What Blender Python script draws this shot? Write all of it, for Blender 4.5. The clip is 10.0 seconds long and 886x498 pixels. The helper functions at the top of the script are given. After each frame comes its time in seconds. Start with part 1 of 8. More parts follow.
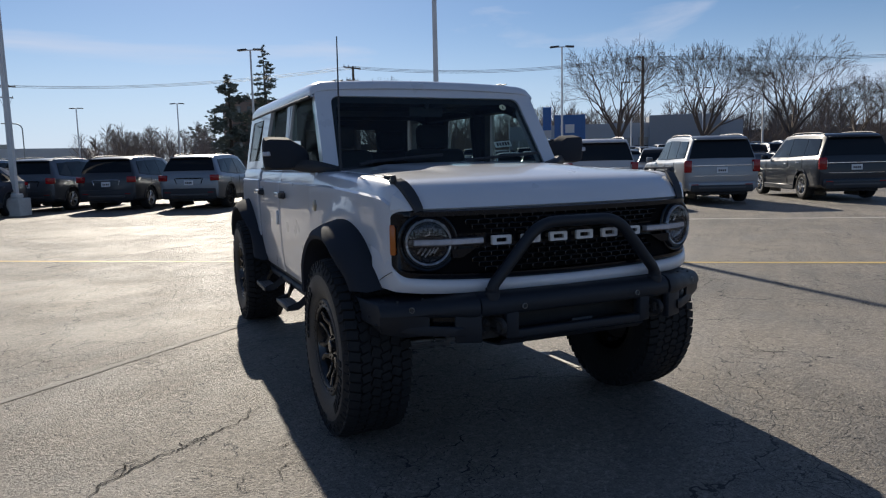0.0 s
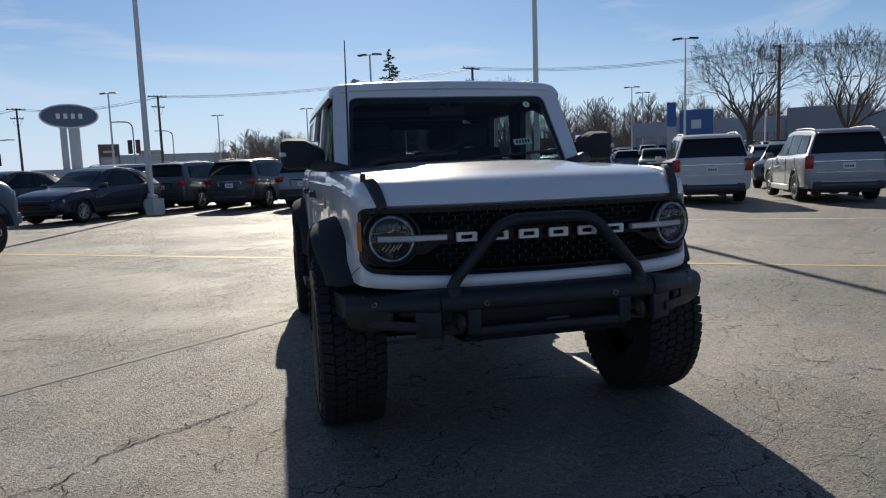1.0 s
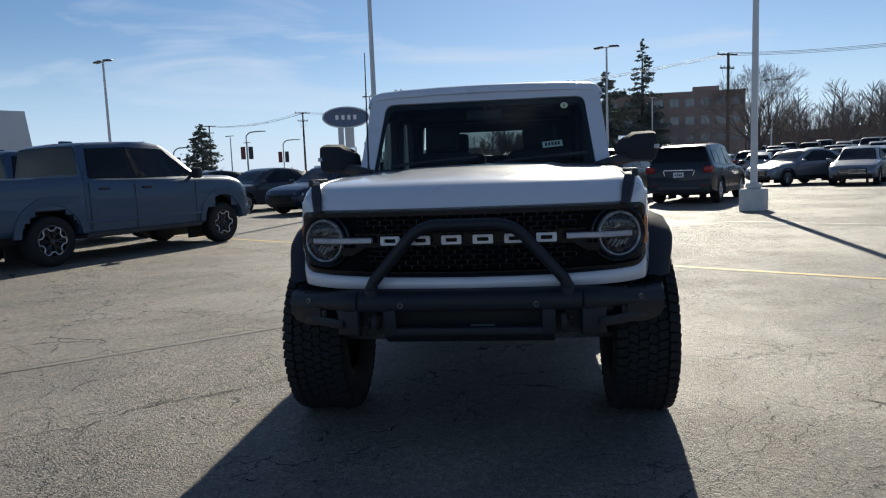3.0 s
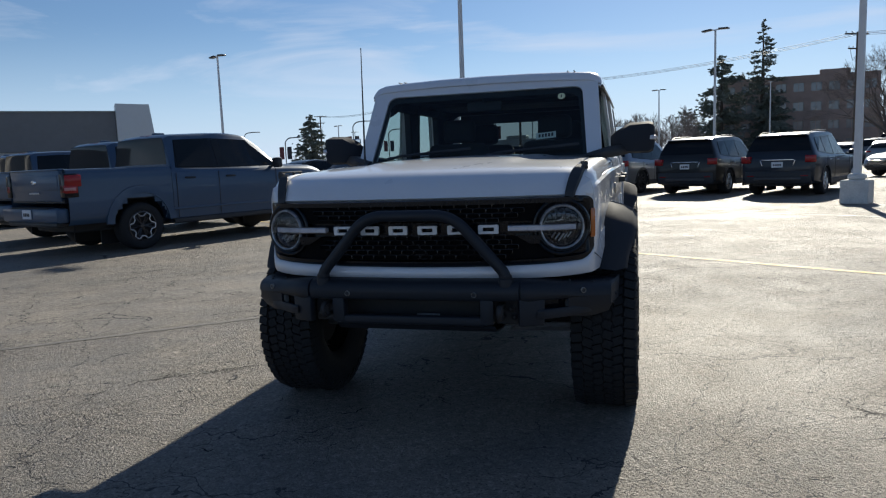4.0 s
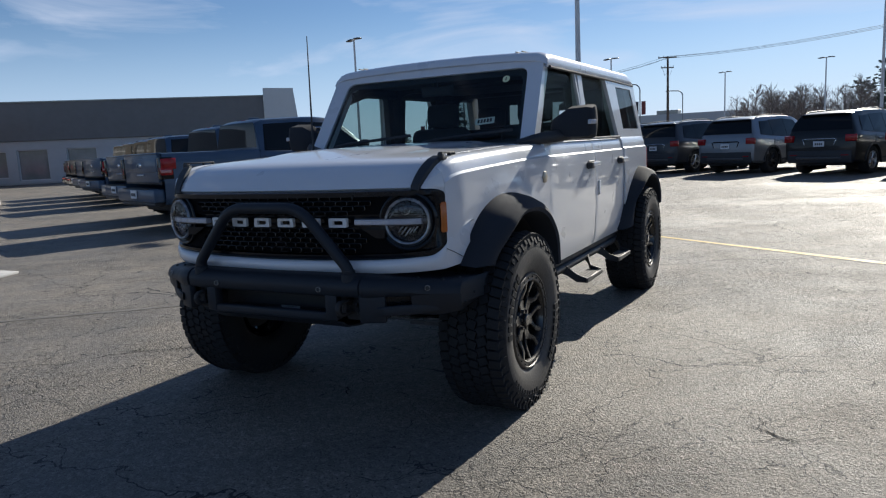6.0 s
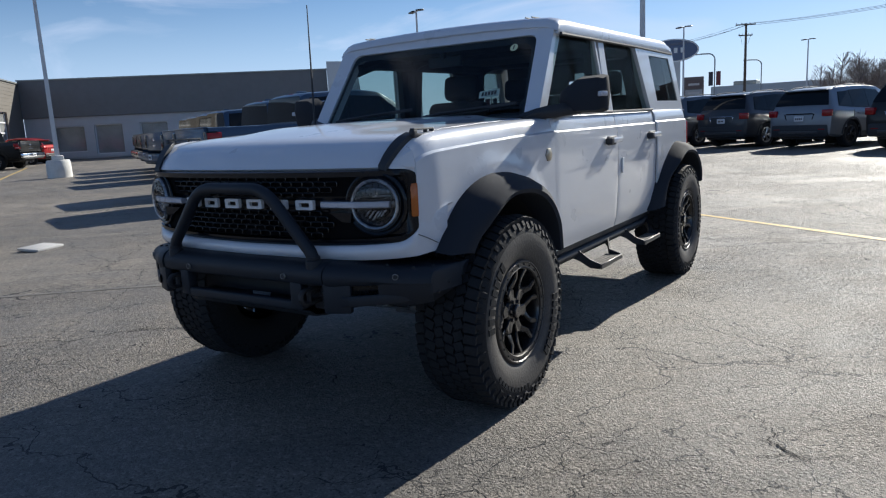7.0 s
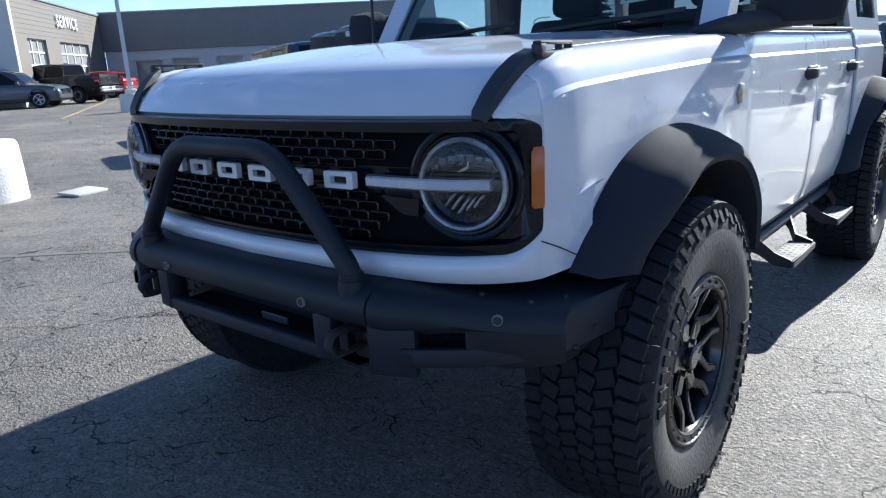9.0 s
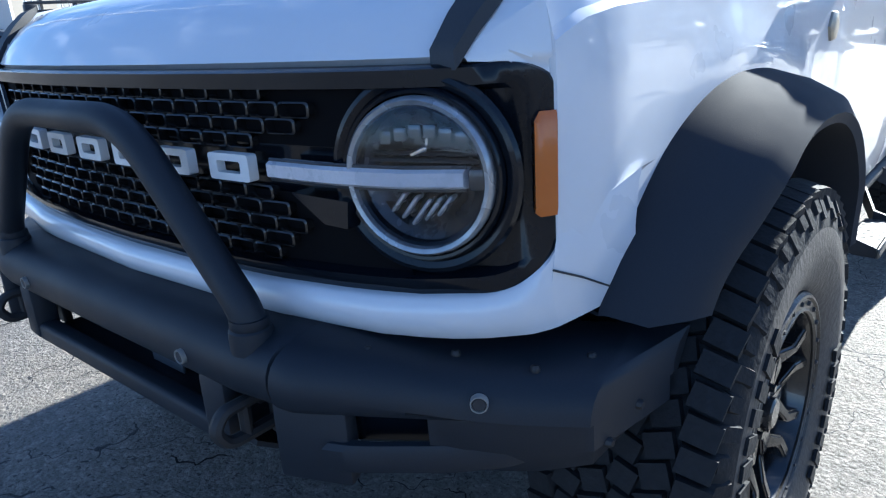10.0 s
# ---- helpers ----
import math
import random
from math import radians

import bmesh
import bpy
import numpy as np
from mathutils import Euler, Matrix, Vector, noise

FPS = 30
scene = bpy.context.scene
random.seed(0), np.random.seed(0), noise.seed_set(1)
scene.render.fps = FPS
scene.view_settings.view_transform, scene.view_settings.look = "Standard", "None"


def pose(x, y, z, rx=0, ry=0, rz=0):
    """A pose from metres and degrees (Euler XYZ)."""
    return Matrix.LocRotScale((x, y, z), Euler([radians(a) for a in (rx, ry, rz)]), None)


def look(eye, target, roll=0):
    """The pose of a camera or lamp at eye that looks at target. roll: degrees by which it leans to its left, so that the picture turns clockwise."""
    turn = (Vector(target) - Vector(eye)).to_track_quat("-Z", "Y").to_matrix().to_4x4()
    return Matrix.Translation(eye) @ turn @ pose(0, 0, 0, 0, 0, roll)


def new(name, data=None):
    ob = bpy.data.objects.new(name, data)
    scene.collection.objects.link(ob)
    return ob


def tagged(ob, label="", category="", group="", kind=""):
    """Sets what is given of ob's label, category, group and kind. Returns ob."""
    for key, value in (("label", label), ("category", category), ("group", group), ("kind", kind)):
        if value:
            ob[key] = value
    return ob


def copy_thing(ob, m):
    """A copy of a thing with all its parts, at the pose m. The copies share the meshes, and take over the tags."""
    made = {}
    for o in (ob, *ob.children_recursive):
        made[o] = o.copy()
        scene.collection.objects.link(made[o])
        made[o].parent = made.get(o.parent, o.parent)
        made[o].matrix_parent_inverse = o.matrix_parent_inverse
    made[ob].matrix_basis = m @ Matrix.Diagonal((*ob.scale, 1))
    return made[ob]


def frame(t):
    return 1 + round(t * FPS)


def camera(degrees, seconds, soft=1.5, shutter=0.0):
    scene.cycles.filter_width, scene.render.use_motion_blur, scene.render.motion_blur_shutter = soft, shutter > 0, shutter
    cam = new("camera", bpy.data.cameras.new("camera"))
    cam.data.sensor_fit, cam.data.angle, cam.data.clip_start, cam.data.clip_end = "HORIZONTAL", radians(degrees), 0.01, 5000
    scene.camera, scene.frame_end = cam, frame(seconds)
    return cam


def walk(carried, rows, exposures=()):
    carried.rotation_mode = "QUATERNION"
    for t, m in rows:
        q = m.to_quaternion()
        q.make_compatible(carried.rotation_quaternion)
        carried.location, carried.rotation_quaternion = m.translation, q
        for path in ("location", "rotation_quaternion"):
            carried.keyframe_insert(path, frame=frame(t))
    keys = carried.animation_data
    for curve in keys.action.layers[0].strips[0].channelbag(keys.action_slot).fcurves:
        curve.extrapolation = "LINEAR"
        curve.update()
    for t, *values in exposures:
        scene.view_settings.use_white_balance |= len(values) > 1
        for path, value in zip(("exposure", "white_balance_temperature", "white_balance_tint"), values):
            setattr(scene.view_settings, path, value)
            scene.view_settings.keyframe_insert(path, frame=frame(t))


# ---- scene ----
cam = camera(64.83, 10.0, 1.2)
PATH = [
    (0, (0.113, 0.148, 1.329), (0.911, 1.965, 1.083), -1.3),
    (0.5, (0.417, -0.055, 1.329), (1.052, 1.826, 1.09), -1.6),
    (1, (0.75, -0.109, 1.301), (1.214, 1.822, 1.064), -2.0),
    (1.5, (1.106, -0.192, 1.301), (1.393, 1.773, 1.066), -2.3),
    (2, (1.461, -0.253, 1.309), (1.572, 1.73, 1.077), -2.4),
    (2.5, (1.815, -0.22, 1.303), (1.747, 1.766, 1.076), -2.3),
    (3, (2.178, -0.301, 1.306), (1.937, 1.672, 1.079), -2.2),
    (4.5, (3.221, -0.119, 1.294), (2.562, 1.752, 1.034), -2.3),
    (5, (3.499, 0.053, 1.299), (2.738, 1.883, 1.031), -2.5),
    (5.5, (3.809, 0.15, 1.298), (2.964, 1.943, 1.026), -2.7),
    (6.8, (4.301, 0.667, 1.313), (3.247, 2.333, 0.971), -2.8),
    (7, (4.292, 0.736, 1.296), (3.208, 2.378, 0.939), -2.9),
    (7.5, (4.083, 0.935, 1.274), (2.936, 2.523, 0.87), -2.7),
    (8, (3.914, 1.168, 1.255), (2.724, 2.713, 0.814), -2.6),
    (8.5, (3.736, 1.454, 1.257), (2.52, 2.969, 0.781), -2.5),
    (9, (3.473, 1.711, 1.246), (2.238, 3.197, 0.727), -2.7),
    (9.5, (3.315, 1.985, 1.216), (2.071, 3.442, 0.643), -3.2),
    (10, (3.155, 2.233, 1.183), (1.915, 3.667, 0.547), -3.7),
]
walk(cam, [(t, look(eye, target, roll)) for t, eye, target, roll in PATH],
     [(0.0, 0.50, 5950, 14), (2.0, 0.60, 5900, 10), (3.0, 0.62, 5880, 10), (5.5, 0.57, 5710, 11.5), (7.0, 0.69, 5530, 12), (8.0, 1.08, 5340, 12), (8.5, 1.22, 5220, 12), (9.0, 1.43, 5110, 11), (9.5, 1.62, 4980, 10.5), (10.0, 2.00, 5030, 9)])

# ---- world, sun, exposure ----
SUN_AZ, SUN_EL = radians(7.2), radians(29.0)       # azimuth clockwise from +y
scene.view_settings.exposure = 0.0
world = bpy.data.worlds.new("sky_world")
scene.world = world
world.use_nodes = True
wn, wl = world.node_tree.nodes, world.node_tree.links
wn.clear()
w_out = wn.new("ShaderNodeOutputWorld")
w_bg = wn.new("ShaderNodeBackground")
w_sky = wn.new("ShaderNodeTexSky")
w_sky.sky_type = "NISHITA"
w_sky.sun_disc = False
w_sky.sun_elevation, w_sky.sun_rotation = SUN_EL, SUN_AZ
w_sky.air_density, w_sky.dust_density, w_sky.ozone_density = 1.0, 0.15, 3.6
w_bg.inputs["Strength"].default_value = 0.050
# thin high cloud, spread over the whole sky
w_tc = wn.new("ShaderNodeTexCoord")
w_map = wn.new("ShaderNodeMapping")
w_map.inputs["Scale"].default_value = (1.6, 3.2, 11.0)
w_map.inputs["Rotation"].default_value = (0.0, 0.05, 0.5)
w_noise = wn.new("ShaderNodeTexNoise")
w_noise.inputs["Scale"].default_value, w_noise.inputs["Detail"].default_value = 1.5, 8.0
w_noise.inputs["Roughness"].default_value, w_noise.inputs["Distortion"].default_value = 0.55, 0.6
w_ramp = wn.new("ShaderNodeValToRGB")
w_ramp.color_ramp.elements[0].position, w_ramp.color_ramp.elements[1].position = 0.53, 0.80
w_ramp.color_ramp.elements[0].color, w_ramp.color_ramp.elements[1].color = (0, 0, 0, 1), (0.75, 0.75, 0.75, 1)
w_mix = wn.new("ShaderNodeMixRGB")
w_mix.inputs["Color2"].default_value = (9.5, 9.7, 10.2, 1)
wl.new(w_tc.outputs["Generated"], w_map.inputs["Vector"])
wl.new(w_map.outputs["Vector"], w_noise.inputs["Vector"])
wl.new(w_noise.outputs["Fac"], w_ramp.inputs["Fac"])
wl.new(w_ramp.outputs["Color"], w_mix.inputs["Fac"])
wl.new(w_sky.outputs["Color"], w_mix.inputs["Color1"])
# pale haze all round the horizon
w_sep = wn.new("ShaderNodeSeparateXYZ")
w_hz = wn.new("ShaderNodeMapRange")
w_hz.interpolation_type = "SMOOTHSTEP"
w_hz.inputs["From Min"].default_value, w_hz.inputs["From Max"].default_value = -0.02, 0.20
w_hz.inputs["To Min"].default_value, w_hz.inputs["To Max"].default_value = 0.75, 0.0
w_haze = wn.new("ShaderNodeMixRGB")
w_haze.inputs["Color2"].default_value = (8.5, 10.1, 12.2, 1)
wl.new(w_tc.outputs["Generated"], w_sep.inputs["Vector"])
wl.new(w_sep.outputs["Z"], w_hz.inputs["Value"])
wl.new(w_hz.outputs["Result"], w_haze.inputs["Fac"])
wl.new(w_mix.outputs["Color"], w_haze.inputs["Color1"])
wl.new(w_haze.outputs["Color"], w_bg.inputs["Color"])
wl.new(w_bg.outputs["Background"], w_out.inputs["Surface"])

sun_data = bpy.data.lights.new("sun", "SUN")
sun_data.energy, sun_data.angle, sun_data.color = 5.0, radians(0.53), (1.0, 0.875, 0.655)
sun = new("sun", sun_data)
sun_dir = Vector((math.sin(SUN_AZ) * math.cos(SUN_EL), math.cos(SUN_AZ) * math.cos(SUN_EL), math.sin(SUN_EL)))
sun.matrix_world = look(sun_dir * 60, (0, 0, 0))

# ---- materials ----
MATS = {}


def mat(name, color, rough=0.5, metal=0.0, var=0.12, scale=6.0, fine=60.0, bump=0.0, coat=0.0, spec=0.5, rvar=0.08, emit=None):
    """A procedural surface: base colour varied at two scales, roughness varied, fine relief."""
    if name in MATS:
        return MATS[name]
    m = bpy.data.materials.new(name)
    m.use_nodes = True
    n, l = m.node_tree.nodes, m.node_tree.links
    b = n["Principled BSDF"]
    b.inputs["Metallic"].default_value = metal
    b.inputs["Coat Weight"].default_value = coat
    b.inputs["Coat Roughness"].default_value = 0.03
    b.inputs["Specular IOR Level"].default_value = spec
    tc = n.new("ShaderNodeTexCoord")
    n1, n2 = n.new("ShaderNodeTexNoise"), n.new("ShaderNodeTexNoise")
    n1.inputs["Scale"].default_value, n1.inputs["Detail"].default_value = scale, 4.0
    n2.inputs["Scale"].default_value, n2.inputs["Detail"].default_value = fine, 3.0
    l.new(tc.outputs["Object"], n1.inputs["Vector"])
    l.new(tc.outputs["Object"], n2.inputs["Vector"])
    add = n.new("ShaderNodeMath")
    add.operation = "ADD"
    l.new(n1.outputs["Fac"], add.inputs[0])
    l.new(n2.outputs["Fac"], add.inputs[1])
    mr = n.new("ShaderNodeMapRange")
    mr.inputs["From Min"].default_value, mr.inputs["From Max"].default_value = 0.6, 1.4
    mr.inputs["To Min"].default_value, mr.inputs["To Max"].default_value = 1 - var, 1 + var
    l.new(add.outputs[0], mr.inputs["Value"])
    mul = n.new("ShaderNodeVectorMath")
    mul.operation = "SCALE"
    mul.inputs[0].default_value = color
    l.new(mr.outputs["Result"], mul.inputs["Scale"])
    l.new(mul.outputs["Vector"], b.inputs["Base Color"])
    rr = n.new("ShaderNodeMapRange")
    rr.inputs["From Min"].default_value, rr.inputs["From Max"].default_value = 0.3, 0.7
    rr.inputs["To Min"].default_value, rr.inputs["To Max"].default_value = max(0.0, rough - rvar), min(1.0, rough + rvar)
    l.new(n1.outputs["Fac"], rr.inputs["Value"])
    l.new(rr.outputs["Result"], b.inputs["Roughness"])
    if bump:
        bp = n.new("ShaderNodeBump")
        bp.inputs["Strength"].default_value, bp.inputs["Distance"].default_value = bump, 0.01
        l.new(n2.outputs["Fac"], bp.inputs["Height"])
        l.new(bp.outputs["Normal"], b.inputs["Normal"])
    if emit:
        b.inputs["Emission Color"].default_value, b.inputs["Emission Strength"].default_value = (*emit[0], 1), emit[1]
    MATS[name] = m
    return m


def glass_mat(name, tint, rough=0.0, base=0.028, edge=0.6):
    """Thin pane: tinted see-through, with a gloss that grows towards grazing."""
    if name in MATS:
        return MATS[name]
    m = bpy.data.materials.new(name)
    m.use_nodes = True
    n, l = m.node_tree.nodes, m.node_tree.links
    n.clear()
    out, mix = n.new("ShaderNodeOutputMaterial"), n.new("ShaderNodeMixShader")
    tr, gl, lw = n.new("ShaderNodeBsdfTransparent"), n.new("ShaderNodeBsdfGlossy"), n.new("ShaderNodeLayerWeight")
    tr.inputs["Color"].default_value = (*tint, 1)
    gl.inputs["Roughness"].default_value = rough
    lw.inputs["Blend"].default_value = 0.5
    pw, ma = n.new("ShaderNodeMath"), n.new("ShaderNodeMath")
    pw.operation, ma.operation = "POWER", "MULTIPLY_ADD"
    l.new(lw.outputs["Facing"], pw.inputs[0])
    pw.inputs[1].default_value = 5.0
    l.new(pw.outputs[0], ma.inputs[0])
    ma.inputs[1].default_value, ma.inputs[2].default_value = edge, base
    l.new(ma.outputs[0], mix.inputs["Fac"])
    l.new(tr.outputs["BSDF"], mix.inputs[1])
    l.new(gl.outputs["BSDF"], mix.inputs[2])
    l.new(mix.outputs["Shader"], out.inputs["Surface"])
    MATS[name] = m
    return m


def asphalt_mat():
    m = bpy.data.materials.new("worn_asphalt")
    m.use_nodes = True
    n, l = m.node_tree.nodes, m.node_tree.links
    b = n["Principled BSDF"]
    b.inputs["Specular IOR Level"].default_value = 0.46
    tc = n.new("ShaderNodeTexCoord")

    def noise_node(scale, detail, rough=0.6, vec=None):
        k = n.new("ShaderNodeTexNoise")
        k.inputs["Scale"].default_value, k.inputs["Detail"].default_value = scale, detail
        k.inputs["Roughness"].default_value = rough
        l.new(vec or tc.outputs["Object"], k.inputs["Vector"])
        return k

    def math_node(op, a, c, clamp=False):
        k = n.new("ShaderNodeMath")
        k.operation, k.use_clamp = op, clamp
        for i, v in enumerate((a, c)):
            if isinstance(v, (int, float)):
                k.inputs[i].default_value = v
            else:
                l.new(v, k.inputs[i])
        return k.outputs[0]

    big, mid, grit = noise_node(0.22, 4), noise_node(1.7, 6), noise_node(95, 5, 0.75)
    coarse = noise_node(22, 5, 0.7)
    # streaks of wear and sealcoat along the lot's rows
    mp = n.new("ShaderNodeMapping")
    mp.vector_type = "TEXTURE"
    mp.inputs["Rotation"].default_value = (0, 0, radians(41))
    mp.inputs["Scale"].default_value = (4.0, 0.45, 1)
    l.new(tc.outputs["Object"], mp.inputs["Vector"])
    streak = noise_node(1.4, 5, 0.65, mp.outputs["Vector"])
    # cracks: warped cell borders, only where the surface is worn
    warp = noise_node(2.2, 4)
    wv = n.new("ShaderNodeVectorMath")
    wv.operation = "MULTIPLY_ADD"
    l.new(warp.outputs["Color"], wv.inputs[0])
    wv.inputs[1].default_value = (0.55, 0.55, 0.0)
    l.new(tc.outputs["Object"], wv.inputs[2])
    cracks = []
    for scale, width in ((0.30, 0.0012), (1.7, 0.0042), (5.5, 0.009)):
        vo = n.new("ShaderNodeTexVoronoi")
        vo.feature = "DISTANCE_TO_EDGE"
        vo.inputs["Scale"].default_value = scale
        l.new(wv.outputs["Vector"], vo.inputs["Vector"])
        cracks.append(math_node("LESS_THAN", vo.outputs["Distance"], width))
    # long hairline cracks that follow the paving joints
    jm = n.new("ShaderNodeMapping")
    jm.vector_type = "TEXTURE"
    jm.inputs["Rotation"].default_value = (0, 0, radians(41))
    jm.inputs["Scale"].default_value = (2.4, 0.42, 1)
    l.new(wv.outputs["Vector"], jm.inputs["Vector"])
    jv = n.new("ShaderNodeTexVoronoi")
    jv.feature = "DISTANCE_TO_EDGE"
    jv.inputs["Scale"].default_value = 1.0
    l.new(jm.outputs["Vector"], jv.inputs["Vector"])
    gate3 = math_node("GREATER_THAN", noise_node(1.3, 4).outputs["Fac"], 0.50)
    long_crack = math_node("MULTIPLY", math_node("LESS_THAN", jv.outputs["Distance"], 0.0030), gate3)
    gate1 = math_node("GREATER_THAN", noise_node(0.6, 3).outputs["Fac"], 0.47)
    gate2 = math_node("GREATER_THAN", noise_node(0.9, 3).outputs["Fac"], 0.58)
    c12 = math_node("MAXIMUM", cracks[0], math_node("MULTIPLY", cracks[1], gate1))
    crack = math_node("MAXIMUM", math_node("MAXIMUM", c12, long_crack), math_node("MULTIPLY", cracks[2], gate2))
    tone = math_node("ADD", math_node("MULTIPLY", big.outputs["Fac"], 0.5), math_node("MULTIPLY", mid.outputs["Fac"], 0.3))
    tone = math_node("ADD", tone, math_node("MULTIPLY", streak.outputs["Fac"], 0.3))
    ramp = n.new("ShaderNodeValToRGB")
    e = ramp.color_ramp.elements
    e[0].position, e[0].color = 0.42, (0.120, 0.114, 0.107, 1)
    e[1].position, e[1].color = 0.80, (0.315, 0.277, 0.226, 1)
    l.new(tone, ramp.inputs["Fac"])
    # stones of the aggregate
    stone = n.new("ShaderNodeTexVoronoi")
    stone.inputs["Scale"].default_value, stone.inputs["Randomness"].default_value = 64.0, 1.0
    l.new(tc.outputs["Object"], stone.inputs["Vector"])
    dome = math_node("SUBTRACT", 1.0, math_node("MULTIPLY", stone.outputs["Distance"], 1.3), True)
    sep = n.new("ShaderNodeSeparateColor")
    l.new(stone.outputs["Color"], sep.inputs["Color"])
    proud = math_node("MULTIPLY", dome, math_node("ADD", math_node("MULTIPLY", sep.outputs["Red"], 0.9), 0.1))
    # worn stretches show the stones, sealed stretches stay smooth
    wm = n.new("ShaderNodeMapRange")
    wm.interpolation_type = "SMOOTHSTEP"
    wm.inputs["From Min"].default_value, wm.inputs["From Max"].default_value = 0.40, 0.56
    wm.inputs["To Min"].default_value, wm.inputs["To Max"].default_value = 0.25, 1.0
    l.new(noise_node(0.33, 3).outputs["Fac"], wm.inputs["Value"])
    worn = wm.outputs["Result"]
    gm = n.new("ShaderNodeMapRange")
    gm.inputs["From Min"].default_value, gm.inputs["From Max"].default_value = 0.36, 0.64
    gm.inputs["To Min"].default_value, gm.inputs["To Max"].default_value = 0.40, 1.54
    l.new(math_node("ADD", math_node("MULTIPLY", grit.outputs["Fac"], 0.62), math_node("MULTIPLY", coarse.outputs["Fac"], 0.38)), gm.inputs["Value"])
    sc = n.new("ShaderNodeVectorMath")
    sc.operation = "SCALE"
    l.new(ramp.outputs["Color"], sc.inputs[0])
    stone_tone = math_node("ADD", math_node("MULTIPLY", math_node("POWER", sep.outputs["Green"], 3.0), 0.45), 0.9)
    l.new(math_node("MULTIPLY", gm.outputs["Result"], stone_tone), sc.inputs["Scale"])
    mx = n.new("ShaderNodeMixRGB")
    mx.inputs["Color2"].default_value = (0.018, 0.018, 0.02, 1)
    pit = math_node("GREATER_THAN", noise_node(52, 3, 0.6).outputs["Fac"], 0.615)
    l.new(math_node("MAXIMUM", crack, math_node("MULTIPLY", math_node("MULTIPLY", pit, worn), 0.85)), mx.inputs["Fac"])
    l.new(sc.outputs["Vector"], mx.inputs["Color1"])
    l.new(mx.outputs["Color"], b.inputs["Base Color"])
    rr = n.new("ShaderNodeMapRange")
    rr.inputs["From Min"].default_value, rr.inputs["From Max"].default_value = 0.35, 0.7
    rr.inputs["To Min"].default_value, rr.inputs["To Max"].default_value = 0.60, 0.74
    l.new(mid.outputs["Fac"], rr.inputs["Value"])
    l.new(rr.outputs["Result"], b.inputs["Roughness"])
    h = math_node("ADD", math_node("MULTIPLY", grit.outputs["Fac"], 0.9), math_node("MULTIPLY", coarse.outputs["Fac"], 0.4))
    h = math_node("ADD", h, math_node("MULTIPLY", proud, 0.65))
    h = math_node("MULTIPLY", h, math_node("ADD", math_node("MULTIPLY", worn, 0.75), 0.25))
    h = math_node("SUBTRACT", h, math_node("MAXIMUM", math_node("MULTIPLY", crack, 0.9), math_node("MULTIPLY", math_node("MULTIPLY", pit, worn), 0.45)))
    bp = n.new("ShaderNodeBump")
    bp.inputs["Strength"].default_value, bp.inputs["Distance"].default_value = 1.0, 0.019
    l.new(h, bp.inputs["Height"])
    l.new(bp.outputs["Normal"], b.inputs["Normal"])
    return m


ASPHALT = asphalt_mat()
PAINT_WHITE = mat("white_car_paint", (0.58, 0.605, 0.655), 0.3, coat=0.8, var=0.015, rvar=0.03)
BLACK_PLASTIC = mat("matte_black_plastic", (0.017, 0.020, 0.026), 0.55, var=0.2, fine=420, bump=0.05)
FLARE_PLASTIC = mat("grained_dark_plastic", (0.022, 0.026, 0.035), 0.82, spec=0.22, var=0.12, fine=500, bump=0.05)
GLOSS_BLACK = mat("gloss_black", (0.005, 0.007, 0.011), 0.16, coat=0.08, var=0.1, rvar=0.03, spec=0.24)
STEEL_BLACK = mat("black_powder_coated_steel", (0.011, 0.0148, 0.0222), 0.55, spec=0.36, var=0.2, fine=500, bump=0.05)
RUBBER = mat("tyre_rubber", (0.0150, 0.0165, 0.0195), 0.75, spec=0.25, var=0.3, scale=9, fine=90, bump=0.25)
RUBBER_DUSTY = mat("dusty_tyre_sidewall", (0.056, 0.052, 0.049), 0.62, var=0.4, scale=8, fine=90, bump=0.2)
CHROME = mat("chrome", (0.75, 0.76, 0.78), 0.12, metal=1.0, var=0.04, rvar=0.04)
ALLOY = mat("alloy", (0.55, 0.55, 0.56), 0.3, metal=1.0, var=0.08)
GREY_METAL = mat("machined_grey_metal", (0.28, 0.29, 0.28), 0.45, metal=0.8, var=0.2, fine=120, bump=0.1)
WHEEL_BLACK = mat("black_alloy", (0.010, 0.010, 0.011), 0.24, metal=0.0, var=0.25, coat=0.5)
AMBER = mat("amber_lens", (0.40, 0.105, 0.010), 0.2, coat=0.25, var=0.06)
RED_LENS = mat("red_lens", (0.26, 0.006, 0.010), 0.2, coat=0.25, var=0.15, spec=0.3)
LAMP_WHITE = mat("white_light_pipe", (0.47, 0.48, 0.53), 0.3, coat=0.5, var=0.10, scale=30, fine=260)
LETTER_WHITE = mat("white_raised_badge", (0.66, 0.67, 0.68), 0.35, var=0.03)
INTERIOR = mat("dark_cabin_trim", (0.018, 0.018, 0.020), 0.7, var=0.2)
SEAT_MAT = mat("dark_seat_cloth", (0.028, 0.028, 0.030), 0.85, var=0.2, fine=150, bump=0.2)
PAPER = mat("paper_label", (0.78, 0.80, 0.72), 0.7, var=0.03)
INK = mat("printed_ink", (0.03, 0.03, 0.035), 0.6, var=0.1)
GLASS = glass_mat("windscreen_glass", (0.66, 0.74, 0.73), base=0.05, edge=0.40)
GLASS_SIDE = glass_mat("side_glass", (0.70, 0.76, 0.75), base=0.010, edge=0.05)
GLASS_CLEAR = glass_mat("lamp_lens_glass", (0.90, 0.92, 0.95), base=0.035, edge=0.45)
